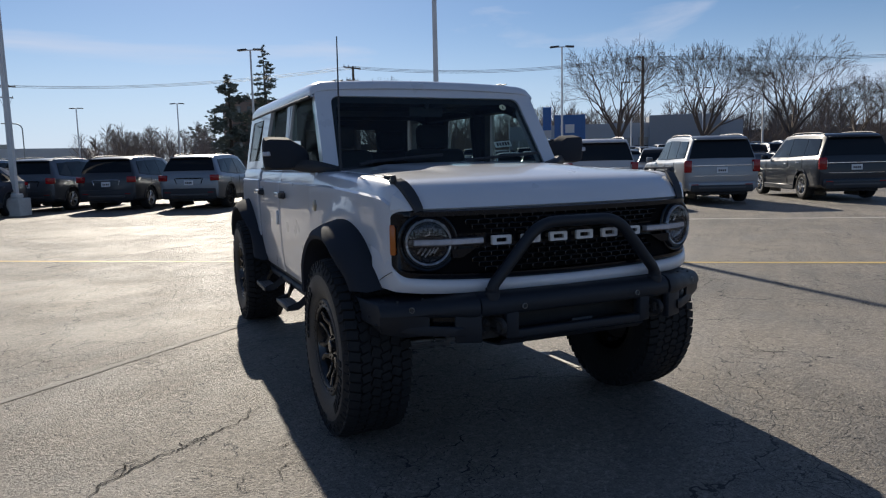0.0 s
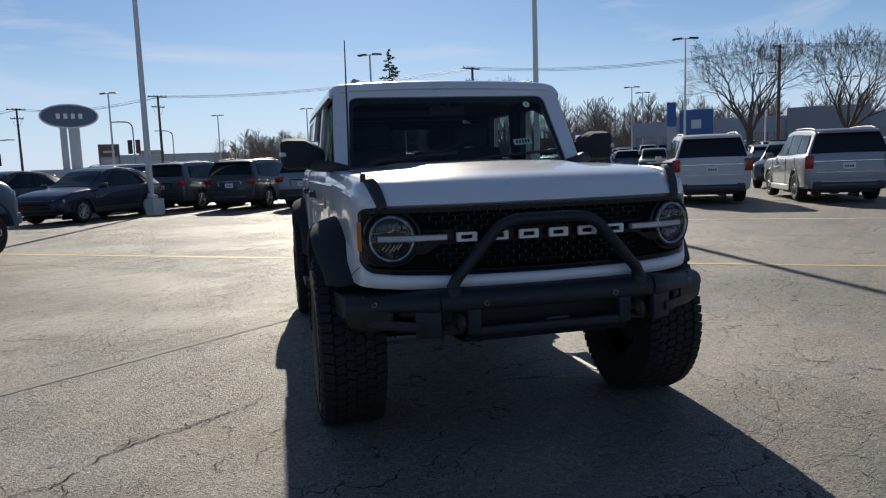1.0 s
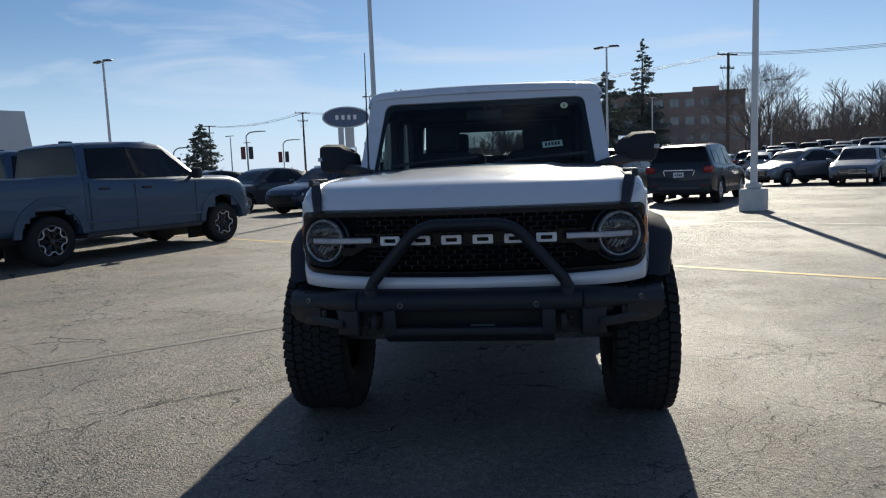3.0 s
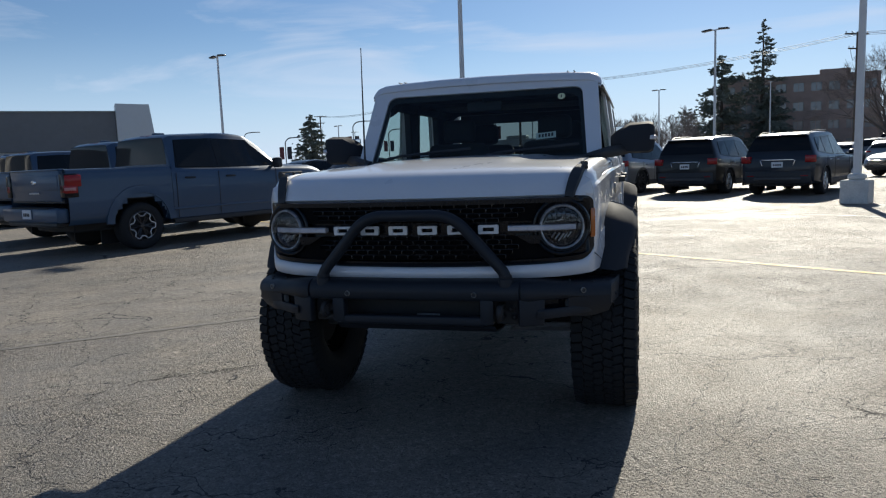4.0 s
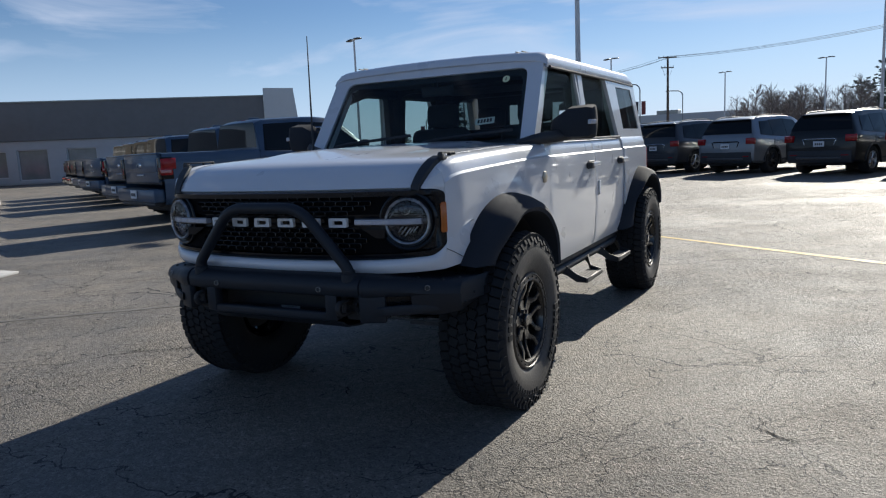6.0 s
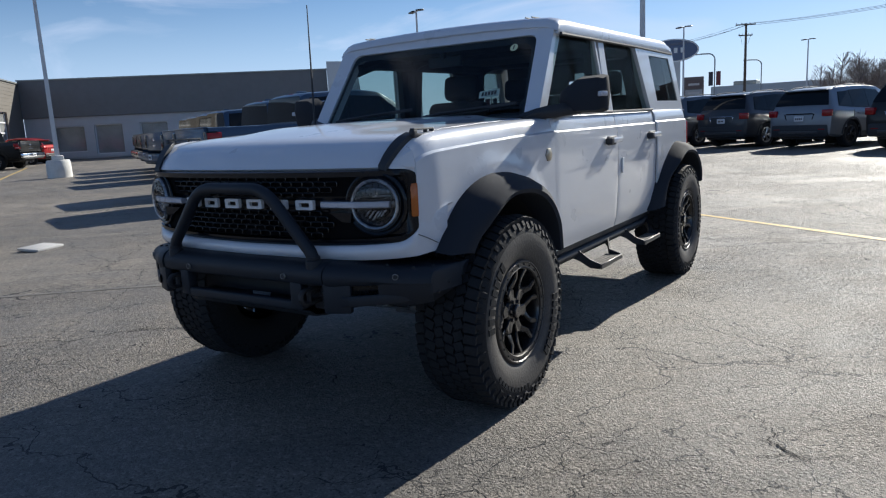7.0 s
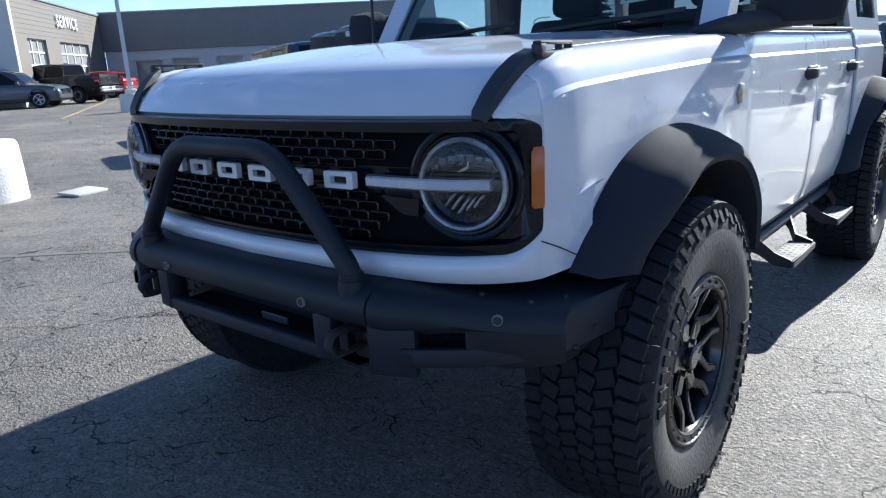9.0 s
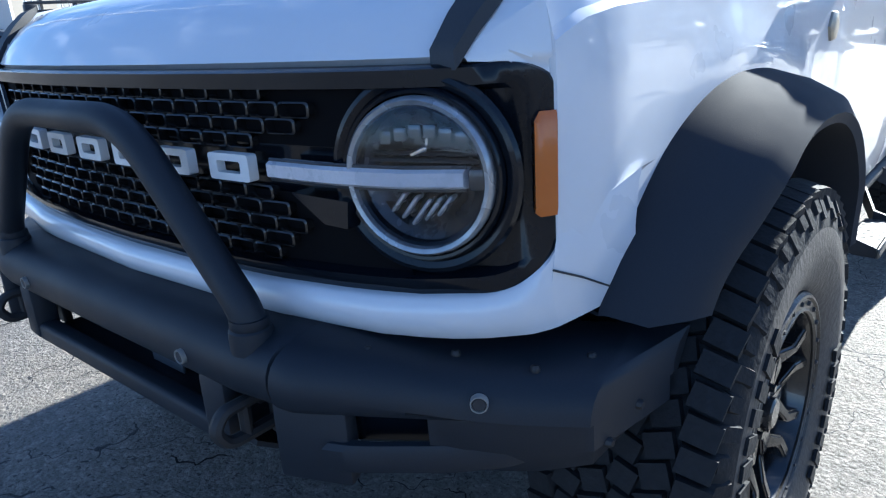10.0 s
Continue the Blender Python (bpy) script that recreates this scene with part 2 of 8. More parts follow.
DARK_GLASS = mat("privacy_glass", (0.008, 0.010, 0.013), 0.05, var=0.1, rvar=0.02, spec=0.22)
POLE_WHITE = mat("painted_white_steel", (0.62, 0.63, 0.64), 0.5, var=0.1, scale=3)
CONCRETE = mat("painted_concrete", (0.60, 0.60, 0.58), 0.85, var=0.18, scale=5, fine=40, bump=0.4)
WOOD_POLE = mat("weathered_utility_wood", (0.11, 0.085, 0.065), 0.85, var=0.3, scale=4, fine=40, bump=0.4)
BARK = mat("bark", (0.085, 0.068, 0.055), 0.9, var=0.3, scale=5, fine=30, bump=0.4)
NEEDLES = mat("conifer_needles", (0.15, 0.17, 0.14), 0.8, var=0.4, scale=1.5, fine=12)
TWIGS = mat("bare_twigs", (0.12, 0.095, 0.080), 0.9, var=0.3, scale=1.0)
YELLOW = mat("worn_yellow_line_paint", (0.50, 0.36, 0.11), 0.7, var=0.35, scale=9, fine=60)
# serves the worn white line and the painted streak of sunlight
WHITE_LINE_AND_SUN = mat("worn_white_line_and_sun_streak", (0.50, 0.49, 0.46), 0.7, var=0.35, scale=9, fine=60)
TAR = mat("open_crack", (0.020, 0.020, 0.021), 0.9, var=0.2, scale=6, spec=0.1)
SEAM = mat("worn_tar_seam", (0.150, 0.144, 0.134), 0.75, var=0.35, scale=4, fine=50, spec=0.3, bump=0.4)


# ---- building helpers ----
def part(name, bm, material, parent=None, label="", smooth=38):
    """One mesh object from a bmesh, under a thing or a part."""
    me = bpy.data.meshes.new(name)
    bm.to_mesh(me)
    bm.free()
    me.materials.append(material)
    if smooth:
        me.shade_smooth()
        me.set_sharp_from_angle(angle=radians(smooth))
    ob = new(name, me)
    ob.parent = parent
    if label:
        ob["label"] = label
    return ob


def thing(name, label, category, group="", at=None):
    ob = new(name)
    ob.empty_display_size = 0.2
    tagged(ob, label, category, group)
    if at is not None:
        ob.matrix_world = at
    return ob


def bm_new():
    return bmesh.new()


def box(bm, c, s, bevel=0.0, rot=None, seg=1):
    """Adds a box of size s at c, with bevelled edges."""
    t = bmesh.new()
    bmesh.ops.create_cube(t, size=1.0)
    bmesh.ops.scale(t, vec=s, verts=t.verts)
    if bevel:
        bmesh.ops.bevel(t, geom=t.edges[:], offset=min(bevel, min(s) * 0.49), segments=seg, affect="EDGES", profile=0.5)
    m = Matrix.Translation(c) @ (rot.to_4x4() if rot is not None else Matrix.Identity(4))
    merge(bm, t, m)
    return bm


def merge(bm, other, m=None):
    vs = {}
    for v in other.verts:
        vs[v] = bm.verts.new(m @ v.co if m is not None else v.co)
    for f in other.faces:
        try:
            bm.faces.new([vs[v] for v in f.verts])
        except ValueError:
            pass
    other.free()


def solid(bm, thickness):
    """Gives a sheet thickness, with all faces turned outwards."""
    bmesh.ops.recalc_face_normals(bm, faces=bm.faces)
    bmesh.ops.solidify(bm, geom=bm.faces[:], thickness=thickness)
    bmesh.ops.recalc_face_normals(bm, faces=bm.faces)


def rotz(a):
    return Matrix.Rotation(radians(a), 3, "Z")


def rotx(a):
    return Matrix.Rotation(radians(a), 3, "X")


def roty(a):
    return Matrix.Rotation(radians(a), 3, "Y")


def grid(bm, rows, closed_u=False, flip=False):
    """Quads over rows of points."""
    vv = [[bm.verts.new(p) for p in r] for r in rows]
    nu = len(vv[0])
    for i in range(len(vv) - 1):
        for j in range(nu if closed_u else nu - 1):
            q = [vv[i][j], vv[i][(j + 1) % nu], vv[i + 1][(j + 1) % nu], vv[i + 1][j]]
            bm.faces.new(q[::-1] if flip else q)
    return vv


def tube(bm, pts, r, n=10, caps=True):
    """A round bar along points; r may be a list."""
    pts = [Vector(p) for p in pts]
    rs = r if isinstance(r, (list, tuple)) else [r] * len(pts)
    rows, prev = [], None
    for i, p in enumerate(pts):
        d = (pts[min(i + 1, len(pts) - 1)] - pts[max(i - 1, 0)]).normalized()
        if prev is None:
            a = d.orthogonal().normalized()
        else:
            a = (prev - d * prev.dot(d))
            a = a.normalized() if a.length > 1e-6 else d.orthogonal().normalized()
        prev = a
        b = d.cross(a)
        rows.append([p + (a * math.cos(k * 2 * math.pi / n) + b * math.sin(k * 2 * math.pi / n)) * rs[i] for k in range(n)])
    vv = grid(bm, rows, closed_u=True)
    if caps and n > 2:
        bm.faces.new(vv[0][::-1])
        bm.faces.new(vv[-1])
    return bm


def lathe(bm, prof, n=32, m=None, closed=False):
    """Turns (radius, along) pairs about the local x axis."""
    rows = []
    for k in range(n):
        a = 2 * math.pi * k / n
        rows.append([Vector((h, r * math.cos(a), r * math.sin(a))) for r, h in prof])
    rows.append(rows[0])
    t = bmesh.new()
    grid(t, rows)
    bmesh.ops.remove_doubles(t, verts=t.verts, dist=1e-5)
    bmesh.ops.recalc_face_normals(t, faces=t.faces)
    merge(bm, t, m)
    return bm


def prism(bm, poly, a, b, axis="x"):
    """Extrudes a flat outline from a to b along an axis. The outline gives the other two coordinates in order."""
    def at(p, h):
        return {"x": (h, p[0], p[1]), "y": (p[0], h, p[1]), "z": (p[0], p[1], h)}[axis]
    va = [bm.verts.new(at(p, a)) for p in poly]
    vb = [bm.verts.new(at(p, b)) for p in poly]
    n = len(poly)
    fs = [bm.faces.new(va), bm.faces.new(vb)]
    for i in range(n):
        fs.append(bm.faces.new([va[i], va[(i + 1) % n], vb[(i + 1) % n], vb[i]]))
    bmesh.ops.recalc_face_normals(bm, faces=fs)
    return bm


def fillet(pts, r, n=5):
    """Rounds the inner corners of a path."""
    pts = [Vector(p) for p in pts]
    out = [pts[0]]
    for i in range(1, len(pts) - 1):
        a, b, c = pts[i - 1], pts[i], pts[i + 1]
        d1, d2 = (a - b), (c - b)
        k = min(r, d1.length * 0.45, d2.length * 0.45)
        p, q = b + d1.normalized() * k, b + d2.normalized() * k
        for j in range(n + 1):
            s = j / n
            out.append(p * (1 - s) ** 2 + b * 2 * s * (1 - s) + q * s * s)
    out.append(pts[-1])
    return out


def lerp(tab, x):
    """Straight interpolation in a table of (x, value or tuple)."""
    if x <= tab[0][0]:
        return tab[0][1]
    for (x0, v0), (x1, v1) in zip(tab, tab[1:]):
        if x <= x1:
            s = (x - x0) / (x1 - x0)
            if isinstance(v0, tuple):
                return tuple(a + (b - a) * s for a, b in zip(v0, v1))
            return v0 + (v1 - v0) * s
    return tab[-1][1]


def smoothstep(a, b, x):
    s = min(1.0, max(0.0, (x - a) / (b - a)))
    return s * s * (3 - 2 * s)


def rise(x, y):
    """Height of the ground: flat lot, a bank beyond it on the far east side."""
    far = math.hypot(x, y)
    return smoothstep(16, 34, x) * (0.45 * smoothstep(34, 58, far) + 0.65 * smoothstep(60, 84, far))


# ---- the ground ----
def build_ground():
    bm = bm_new()
    xs = [-900, -300, -120] + [x for x in range(-80, 121, 5)] + [200, 400, 900]
    ys = [-900, -300, -100] + [y for y in range(-40, 141, 5)] + [250, 500, 900]
    grid(bm, [[(x, y, rise(x, y)) for x in xs] for y in ys])
    return tagged(part("ground", bm, ASPHALT, smooth=60), "worn cracked grey asphalt car lot", "ground", kind="structure")


build_ground()


def strip(name, a, b, width, material, label, z=0.004, wob=0.0, seed=1, category="road marking", seg=24):
    rnd = random.Random(seed)
    a, b = Vector((*a, 0)), Vector((*b, 0))
    d = (b - a)
    side = Vector((-d.y, d.x, 0)).normalized()
    rows, off = [], 0.0
    for i in range(seg + 1):
        p = a + d * (i / seg)
        off += rnd.uniform(-wob, wob)
        w = width * (rnd.uniform(0.8, 1.15) if wob < 0.015 else rnd.uniform(0.1, 1.4)) / 2
        q = p + side * off
        rows.append([(q.x - side.x * w, q.y - side.y * w, z + rise(q.x, q.y)), (q.x + side.x * w, q.y + side.y * w, z + rise(q.x, q.y))])
    bm = bm_new()
    grid(bm, rows, flip=True)
    return tagged(part(name, bm, material, smooth=0), label, category, kind="structure")


LY = "faded yellow painted line on the asphalt"
strip("yellow_line", (-7.3, 16.0), (16.2, 0.5), 0.10, YELLOW, LY, seed=2)
strip("yellow_line", (4.6, 15.9), (22.6, 4.1), 0.10, WHITE_LINE_AND_SUN, "faded white painted line on the asphalt", seed=3)
strip("yellow_line", (-35.0, 20.15), (-20.84, 11.8), 0.11, YELLOW, LY, seed=4)
SEAM_LABEL = "faded dark seam across the asphalt"
strip("asphalt_seam", (-3.4, 2.45), (1.25, 6.5), 0.065, SEAM, SEAM_LABEL, wob=0.004, seed=5, category="pavement seam", seg=90)


def ragged(a, b, rnd, rough, depth):
    """Points of a jagged line between two ends, by displaced midpoints."""
    if depth == 0:
        return [a]
    d = b - a
    mid = (a + b) / 2 + Vector((-d.y, d.x, 0)) * rnd.uniform(-rough, rough)
    return ragged(a, mid, rnd, rough, depth - 1) + ragged(mid, b, rnd, rough, depth - 1)


def crack_ribbon(bm, pts, width, phase, root=False):
    """A thin ribbon that opens and closes slowly and tapers out at its free ends."""
    n = len(pts)
    rows, run = [], 0.0
    for i, p in enumerate(pts):
        run += (p - pts[max(i - 1, 0)]).length
        d = (pts[min(i + 1, n - 1)] - pts[max(i - 1, 0)])
        d = d.normalized() if d.length > 1e-6 else Vector((1, 0, 0))
        wave = 0.85 + 1.1 * noise.noise(Vector((run * 9.0, phase, 0))) + 0.6 * noise.noise(Vector((run * 45.0, phase, 5)))
        taper = min(1.0, 0.12 + 4 * (n - 1 - i if root else min(i, n - 1 - i)) / n)
        q = Vector((-d.y, d.x, 0)) * width * 0.5 * max(0.22, wave) * taper
        rows.append([(p.x - q.x, p.y - q.y, 0.004), (p.x + q.x, p.y + q.y, 0.004)])
    grid(bm, rows, flip=True)


def crack(points, width, seed, branches=8, reach=0.30):
    rnd = random.Random(seed)
    bm = bm_new()
    ends = [Vector((x, y, 0)) for x, y in points]
    line = []
    for a, b in zip(ends, ends[1:]):
        line += ragged(a, b, rnd, 0.2, 5)
    line.append(ends[-1])
    crack_ribbon(bm, line, width, seed * 1.7)
    for k in range(branches):
        i = rnd.randrange(2, len(line) - 3)
        d = line[i + 2] - line[i - 2]
        ang = math.atan2(d.y, d.x) + rnd.choice((0, math.pi)) + rnd.choice((-1, 1)) * rnd.uniform(0.3, 0.9)
        e = line[i] + Vector((math.cos(ang), math.sin(ang), 0)) * reach * rnd.uniform(0.15, 1.0) ** 1.5
        crack_ribbon(bm, ragged(line[i], e, rnd, 0.25, 4) + [e], width * 0.55, seed + k * 3.1, True)
    return tagged(part("asphalt_crack", bm, TAR, smooth=0), "ragged branching open crack in the asphalt", "pavement crack", kind="structure")


for k, (pts, w, br) in enumerate((
        (((0.83, 4.09), (0.59, 3.88), (0.40, 3.73), (0.26, 3.60), (0.05, 3.46), (-0.14, 3.24), (-0.46, 2.92), (-0.9, 2.6)), 0.0088, 16),
        (((2.83, 2.59), (3.05, 2.80), (3.34, 3.12), (3.70, 3.46), (4.06, 3.73), (4.9, 4.05)), 0.0026, 5),
        (((3.86, 3.55), (3.96, 3.52), (4.03, 3.46), (4.09, 3.43)), 0.0080, 7),
        (((-0.04, 5.65), (-0.45, 5.75), (-0.62, 5.71), (-0.80, 5.51)), 0.0085, 8), (((-0.6, 6.2), (-1.8, 6.0), (-3.0, 6.0)), 0.007, 6),
        (((-2.4, 4.4), (-3.2, 5.6), (-4.4, 7.0)), 0.007, 6), (((3.0, 4.3), (3.8, 4.65), (4.6, 4.9)), 0.0035, 6),
        (((4.3, 4.6), (5.0, 5.5), (6.4, 6.2)), 0.006, 8), (((-0.2, 5.2), (0.3, 5.6), (0.75, 6.0)), 0.004, 5))):
    crack(pts, w, 60 + k, br)
# short cracks scattered over the worn surface, mostly along the paving joints
rnd = random.Random(77)
bm = bm_new()
for k in range(1100):
    r, th = 8.0 * math.sqrt(rnd.random()), rnd.uniform(0, 2 * math.pi)
    p = Vector((1.9 + r * math.cos(th), 4.4 + r * math.sin(th), 0))
    if noise.noise(Vector((p.x * 0.7, p.y * 0.7, 3.0))) < -0.05:
        continue
    ang = radians(41) + rnd.gauss(0, 0.6)
    e = p + Vector((math.cos(ang), math.sin(ang), 0)) * rnd.uniform(0.04, 0.26)
    crack_ribbon(bm, ragged(p, e, rnd, 0.3, 4) + [e], rnd.uniform(0.0028, 0.0068), k * 0.7)
tagged(part("short_cracks", bm, TAR, smooth=0), "short ragged cracks scattered over the worn asphalt", "pavement crack", kind="stuff")
# sunlight falling under the truck, painted on the ground as a pale strip
strip("sun_streak", (2.63, 4.22), (2.65, 3.80), 0.03, WHITE_LINE_AND_SUN, "short streak of sunlight under the truck, painted as a pale strip", seed=9)


# ---- the white off-road truck ----
# its own frame: x across, y back from the front axle, z up
TRUCK = thing("off_road_suv", "white four-door off-road SUV with black bumper hoop, parked on the asphalt", "car", at=pose(1.91, 3.49, 0))
WB = 2.949
TRACK_X, TYRE_R = 0.836, 0.438


def grille_y(x):
    """Plan of the nose: depth of the grille face at a distance from the middle."""
    return lerp([(0, -0.690), (0.2, -0.687), (0.4, -0.672), (0.55, -0.652), (0.66, -0.628), (0.74, -0.594), (0.785, -0.557), (0.806, -0.525)], abs(x))


def fender_w(y):
    return lerp([(-0.60, 0.732), (-0.575, 0.766), (-0.55, 0.790), (-0.527, 0.806), (-0.48, 0.821), (-0.42, 0.830), (-0.2, 0.838), (0.3, 0.851), (0.65, 0.8635)], y)


def fender_top(y):
    return lerp([(-0.60, 1.145), (-0.575, 1.178), (-0.55, 1.204), (-0.52, 1.227), (-0.48, 1.245), (-0.42, 1.255), (-0.25, 1.264), (-0.1, 1.270), (0.3, 1.284), (0.65, 1.290)], y)


def in_arch(c, yc, att, pf):
    """Whether a point of the body side lies well inside the wheel flare's body line."""
    d = c.y - yc
    rr, p = (att[0], pf) if d < 0 else (att[1], 2.5)
    if c.z > 1.1 or c.x == 0:
        return False
    return (abs(d) / (rr - 0.045)) ** p + (max(0.0, c.z - 0.50) / 0.515) ** p < 1.0


def build_fender(side):
    bm = bm_new()
    ys = [-0.60, -0.585, -0.57, -0.55, -0.5285, -0.5275, -0.505, -0.48, -0.45, -0.42] + [-0.38 + 0.025 * k for k in range(41)] + [0.636, 0.6505]
    rows = []
    for y in ys:
        w, zt = fender_w(y), fender_top(y)
        z0 = lerp([(-0.60, 1.13), (-0.57, 1.126), (-0.548, 1.10), (-0.53, 1.09)], y) if y < -0.528 else lerp([(-0.528, 0.865), (-0.48, 0.818), (-0.42, 0.805), (-0.3, 0.72), (0.4, 0.58)], y)
        if y < -0.528:
            zs = [z0 + (zt - 0.006 - z0) * 0.86 * i / 21 for i in range(22)]
            xs = [w - 0.012 * (i / 21) ** 2 - (0.006 if zs[i] < 1.127 else 0.0) for i in range(22)]
        else:
            zs = [z0 + (zt - 0.16 - z0) * i / 17 for i in range(18)] + [zt - 0.12, zt - 0.075, zt - 0.066, zt - 0.03]
            xs = [w + 0.003 - 0.007 * (1 - i / 17) ** 3 for i in range(18)] + [w + 0.002, w, w - 0.013, w - 0.023]
            # raised band round the wheel opening, fading out towards the nose
            for i in range(18):
                rr, pp = (0.535, 1.9) if y < 0 else (0.56, 2.5)
                q = ((abs(y) / (rr + 0.075)) ** pp + (max(0.0, zs[i] - 0.50) / 0.635) ** pp) ** (1 / pp)
                xs[i] += 0.010 * (1 - smoothstep(0.955, 1.0, q)) * smoothstep(-0.30, 0.0, y)
        pts = list(zip(xs, zs)) + [(w - 0.040, zt - 0.010), (w - 0.065, zt + 0.001), (min(w - 0.07, 0.73), zt + 0.004), (min(w - 0.075, 0.70), zt - 0.02)]
        rows.append([(side * x, y, z) for x, z in pts])
    grid(bm, rows, flip=side > 0)
    # wheel opening
    kill = [f for f in bm.faces if in_arch(f.calc_center_median(), 0.0, (0.535, 0.56), 1.9)]
    bmesh.ops.delete(bm, geom=kill, context="FACES")
    solid(bm, 0.004)
    return part("front_fender", bm, PAINT_WHITE, TRUCK, smooth=32)


def hood_z(x, d):
    """Hood height d metres back from its front edge."""
    z = lerp([(0, 1.136), (0.012, 1.157), (0.03, 1.183), (0.06, 1.213), (0.10, 1.239), (0.15, 1.254), (0.26, 1.266), (0.5, 1.278), (0.8, 1.290), (1.25, 1.300)], d)
    crown = 0.020 * (1 - (x / 0.72) ** 2) * smoothstep(0.0, 0.5, d)
    dome = 0.014 * (1 - smoothstep(0.40, 0.52, abs(x) + 0.12 * (1 - d))) * smoothstep(0.18, 0.55, d)
    return z + crown + dome


def build_hood():
    bm = bm_new()
    xs = [-0.718 + 1.436 * k / 44 for k in range(45)]
    ds = [0, 0.006, 0.014, 0.025, 0.04, 0.06, 0.085, 0.11, 0.14, 0.18, 0.22, 0.27, 0.33, 0.4, 0.5, 0.6, 0.7, 0.8, 0.9, 1.0, 1.1, 1.2]
    rows = []
    front = [(x, grille_y(x) + 0.012) for x in xs]
    rows.append([(x, y + 0.02, 1.122) for x, y in front])
    for d in ds:
        row = []
        for x, yf in front:
            yy = yf + (0.60 - yf) * (d / 1.2)
            row.append((x, yy, hood_z(x, (0.60 - yf) / 1.29 * 1.2 * d / 1.2)))
        rows.append(row)
    grid(bm, rows)
    solid(bm, 0.006)
    return part("hood", bm, PAINT_WHITE, TRUCK, smooth=30)


def side_x(z):
    """Body side in section, from sill to belt."""
    return lerp([(0.50, 0.800), (0.57, 0.838), (0.64, 0.854), (0.80, 0.864), (1.0, 0.868), (1.15, 0.866), (1.213, 0.863), (1.222, 0.850), (1.25, 0.847), (1.285, 0.838), (1.30, 0.822)], z)


def side_panel(name, y0, y1, side, arch=None, zlow=0.575, tail=False, material=None):
    bm = bm_new()
    zs = [zlow, 0.60, 0.64, 0.68, 0.72, 0.76, 0.80, 0.85, 0.90, 0.95, 1.0, 1.05, 1.10, 1.15, 1.19, 1.213, 1.222, 1.25, 1.275, 1.29, 1.30]
    n = max(2, int((y1 - y0) / 0.035))
    rows = []
    for i in range(n + 1):
        y = y0 + (y1 - y0) * i / n
        edge = 0.003 if i in (0, n) else 0.0
        row = []
        for z in zs:
            x = side_x(z) - edge
            if tail:
                x -= 0.10 * smoothstep(y1 - 0.09, y1, y) ** 2
            row.append((side * x, y, z))
        x_in = side_x(1.30) - 0.035
        row.append((side * x_in, y, 1.303))
        rows.append(row)
    grid(bm, rows, flip=side > 0)
    if arch is not None:
        kill = [f for f in bm.faces if in_arch(f.calc_center_median(), arch, (0.66, 0.54), 1.45)]
        bmesh.ops.delete(bm, geom=kill, context="FACES")
    solid(bm, 0.012)
    return part(name, bm, material or PAINT_WHITE, TRUCK, smooth=30)


def door_handle(door, y, side):
    bm = bm_new()
    x = side_x(1.13)
    box(bm, (side * (x + 0.032), y, 1.135), (0.020, 0.19, 0.032), 0.008, seg=2)
    box(bm, (side * (x + 0.014), y + 0.085, 1.135), (0.04, 0.02, 0.030), 0.006)
    h = part("handle", bm, PAINT_WHITE, door, "white pull handle")
    bm = bm_new()
    box(bm, (side * (x + 0.022), y - 0.098, 1.132), (0.044, 0.05, 0.040), 0.008, seg=2)
    box(bm, (side * (x + 0.002), y - 0.01, 1.132), (0.010, 0.15, 0.055), 0.004)
    part("handle_base", bm, BLACK_PLASTIC, door, "black handle base")
    return h


def build_flare(yc, side, a0, a1, att, lip, pf, name="wheel_flare"):
    """att, lip: reach forwards and backwards of the body line and of the outer lip; pf: how round the front is."""
    bm = bm_new()
    rows = []
    n = 88
    for i in range(n + 1):
        a = radians(a0 + (a1 - a0) * i / n)           # 0 at the front, 90 on top
        c, s = math.cos(a), math.sin(a)

        def pt(f, h, p_front, zc=0.50):
            rr, p = (f[0], p_front) if c > 0 else (f[1], 2.5)
            k = (abs(c) ** p + abs(s) ** p) ** (-1 / p)
            return yc - c * k * rr, zc + s * k * h
        ya, za = pt(att, 0.560, pf)
        ym, zm = pt([q * 0.965 for q in att], 0.545, pf)
        yl, zl = pt(lip, 0.486, 2.0)
        yi, zi = pt([q - 0.02 for q in lip], 0.468, 2.0)
        zl += 0.024 * smoothstep(0.6, 0.866, c)
        zi += 0.024 * smoothstep(0.6, 0.866, c)
        out = 1.0 - 0.42 * smoothstep(0.40, 1.0, c) - 0.10 * smoothstep(0.8, 1.0, -c)
        sec = [(0.826, ya, za), (0.838, ya, za + 0.006 * s), (0.846 + 0.075 * out, ym, zm), (0.866 + 0.106 * out, (ym + yl) / 2, (zm + zl) / 2 + 0.004),
               (0.870 + 0.122 * out, yl, zl), (0.868 + 0.116 * out, yi, zi), (0.80, yi, zi), (0.62, yi, zi)]
        rows.append([(side * x, y, z) for x, y, z in sec])
    vv = grid(bm, rows, flip=side > 0)
    bm.faces.new(vv[0])
    bm.faces.new(vv[-1])
    solid(bm, 0.003)
    return part(name, bm, FLARE_PLASTIC, TRUCK, "grained black plastic wheel flare", smooth=50)


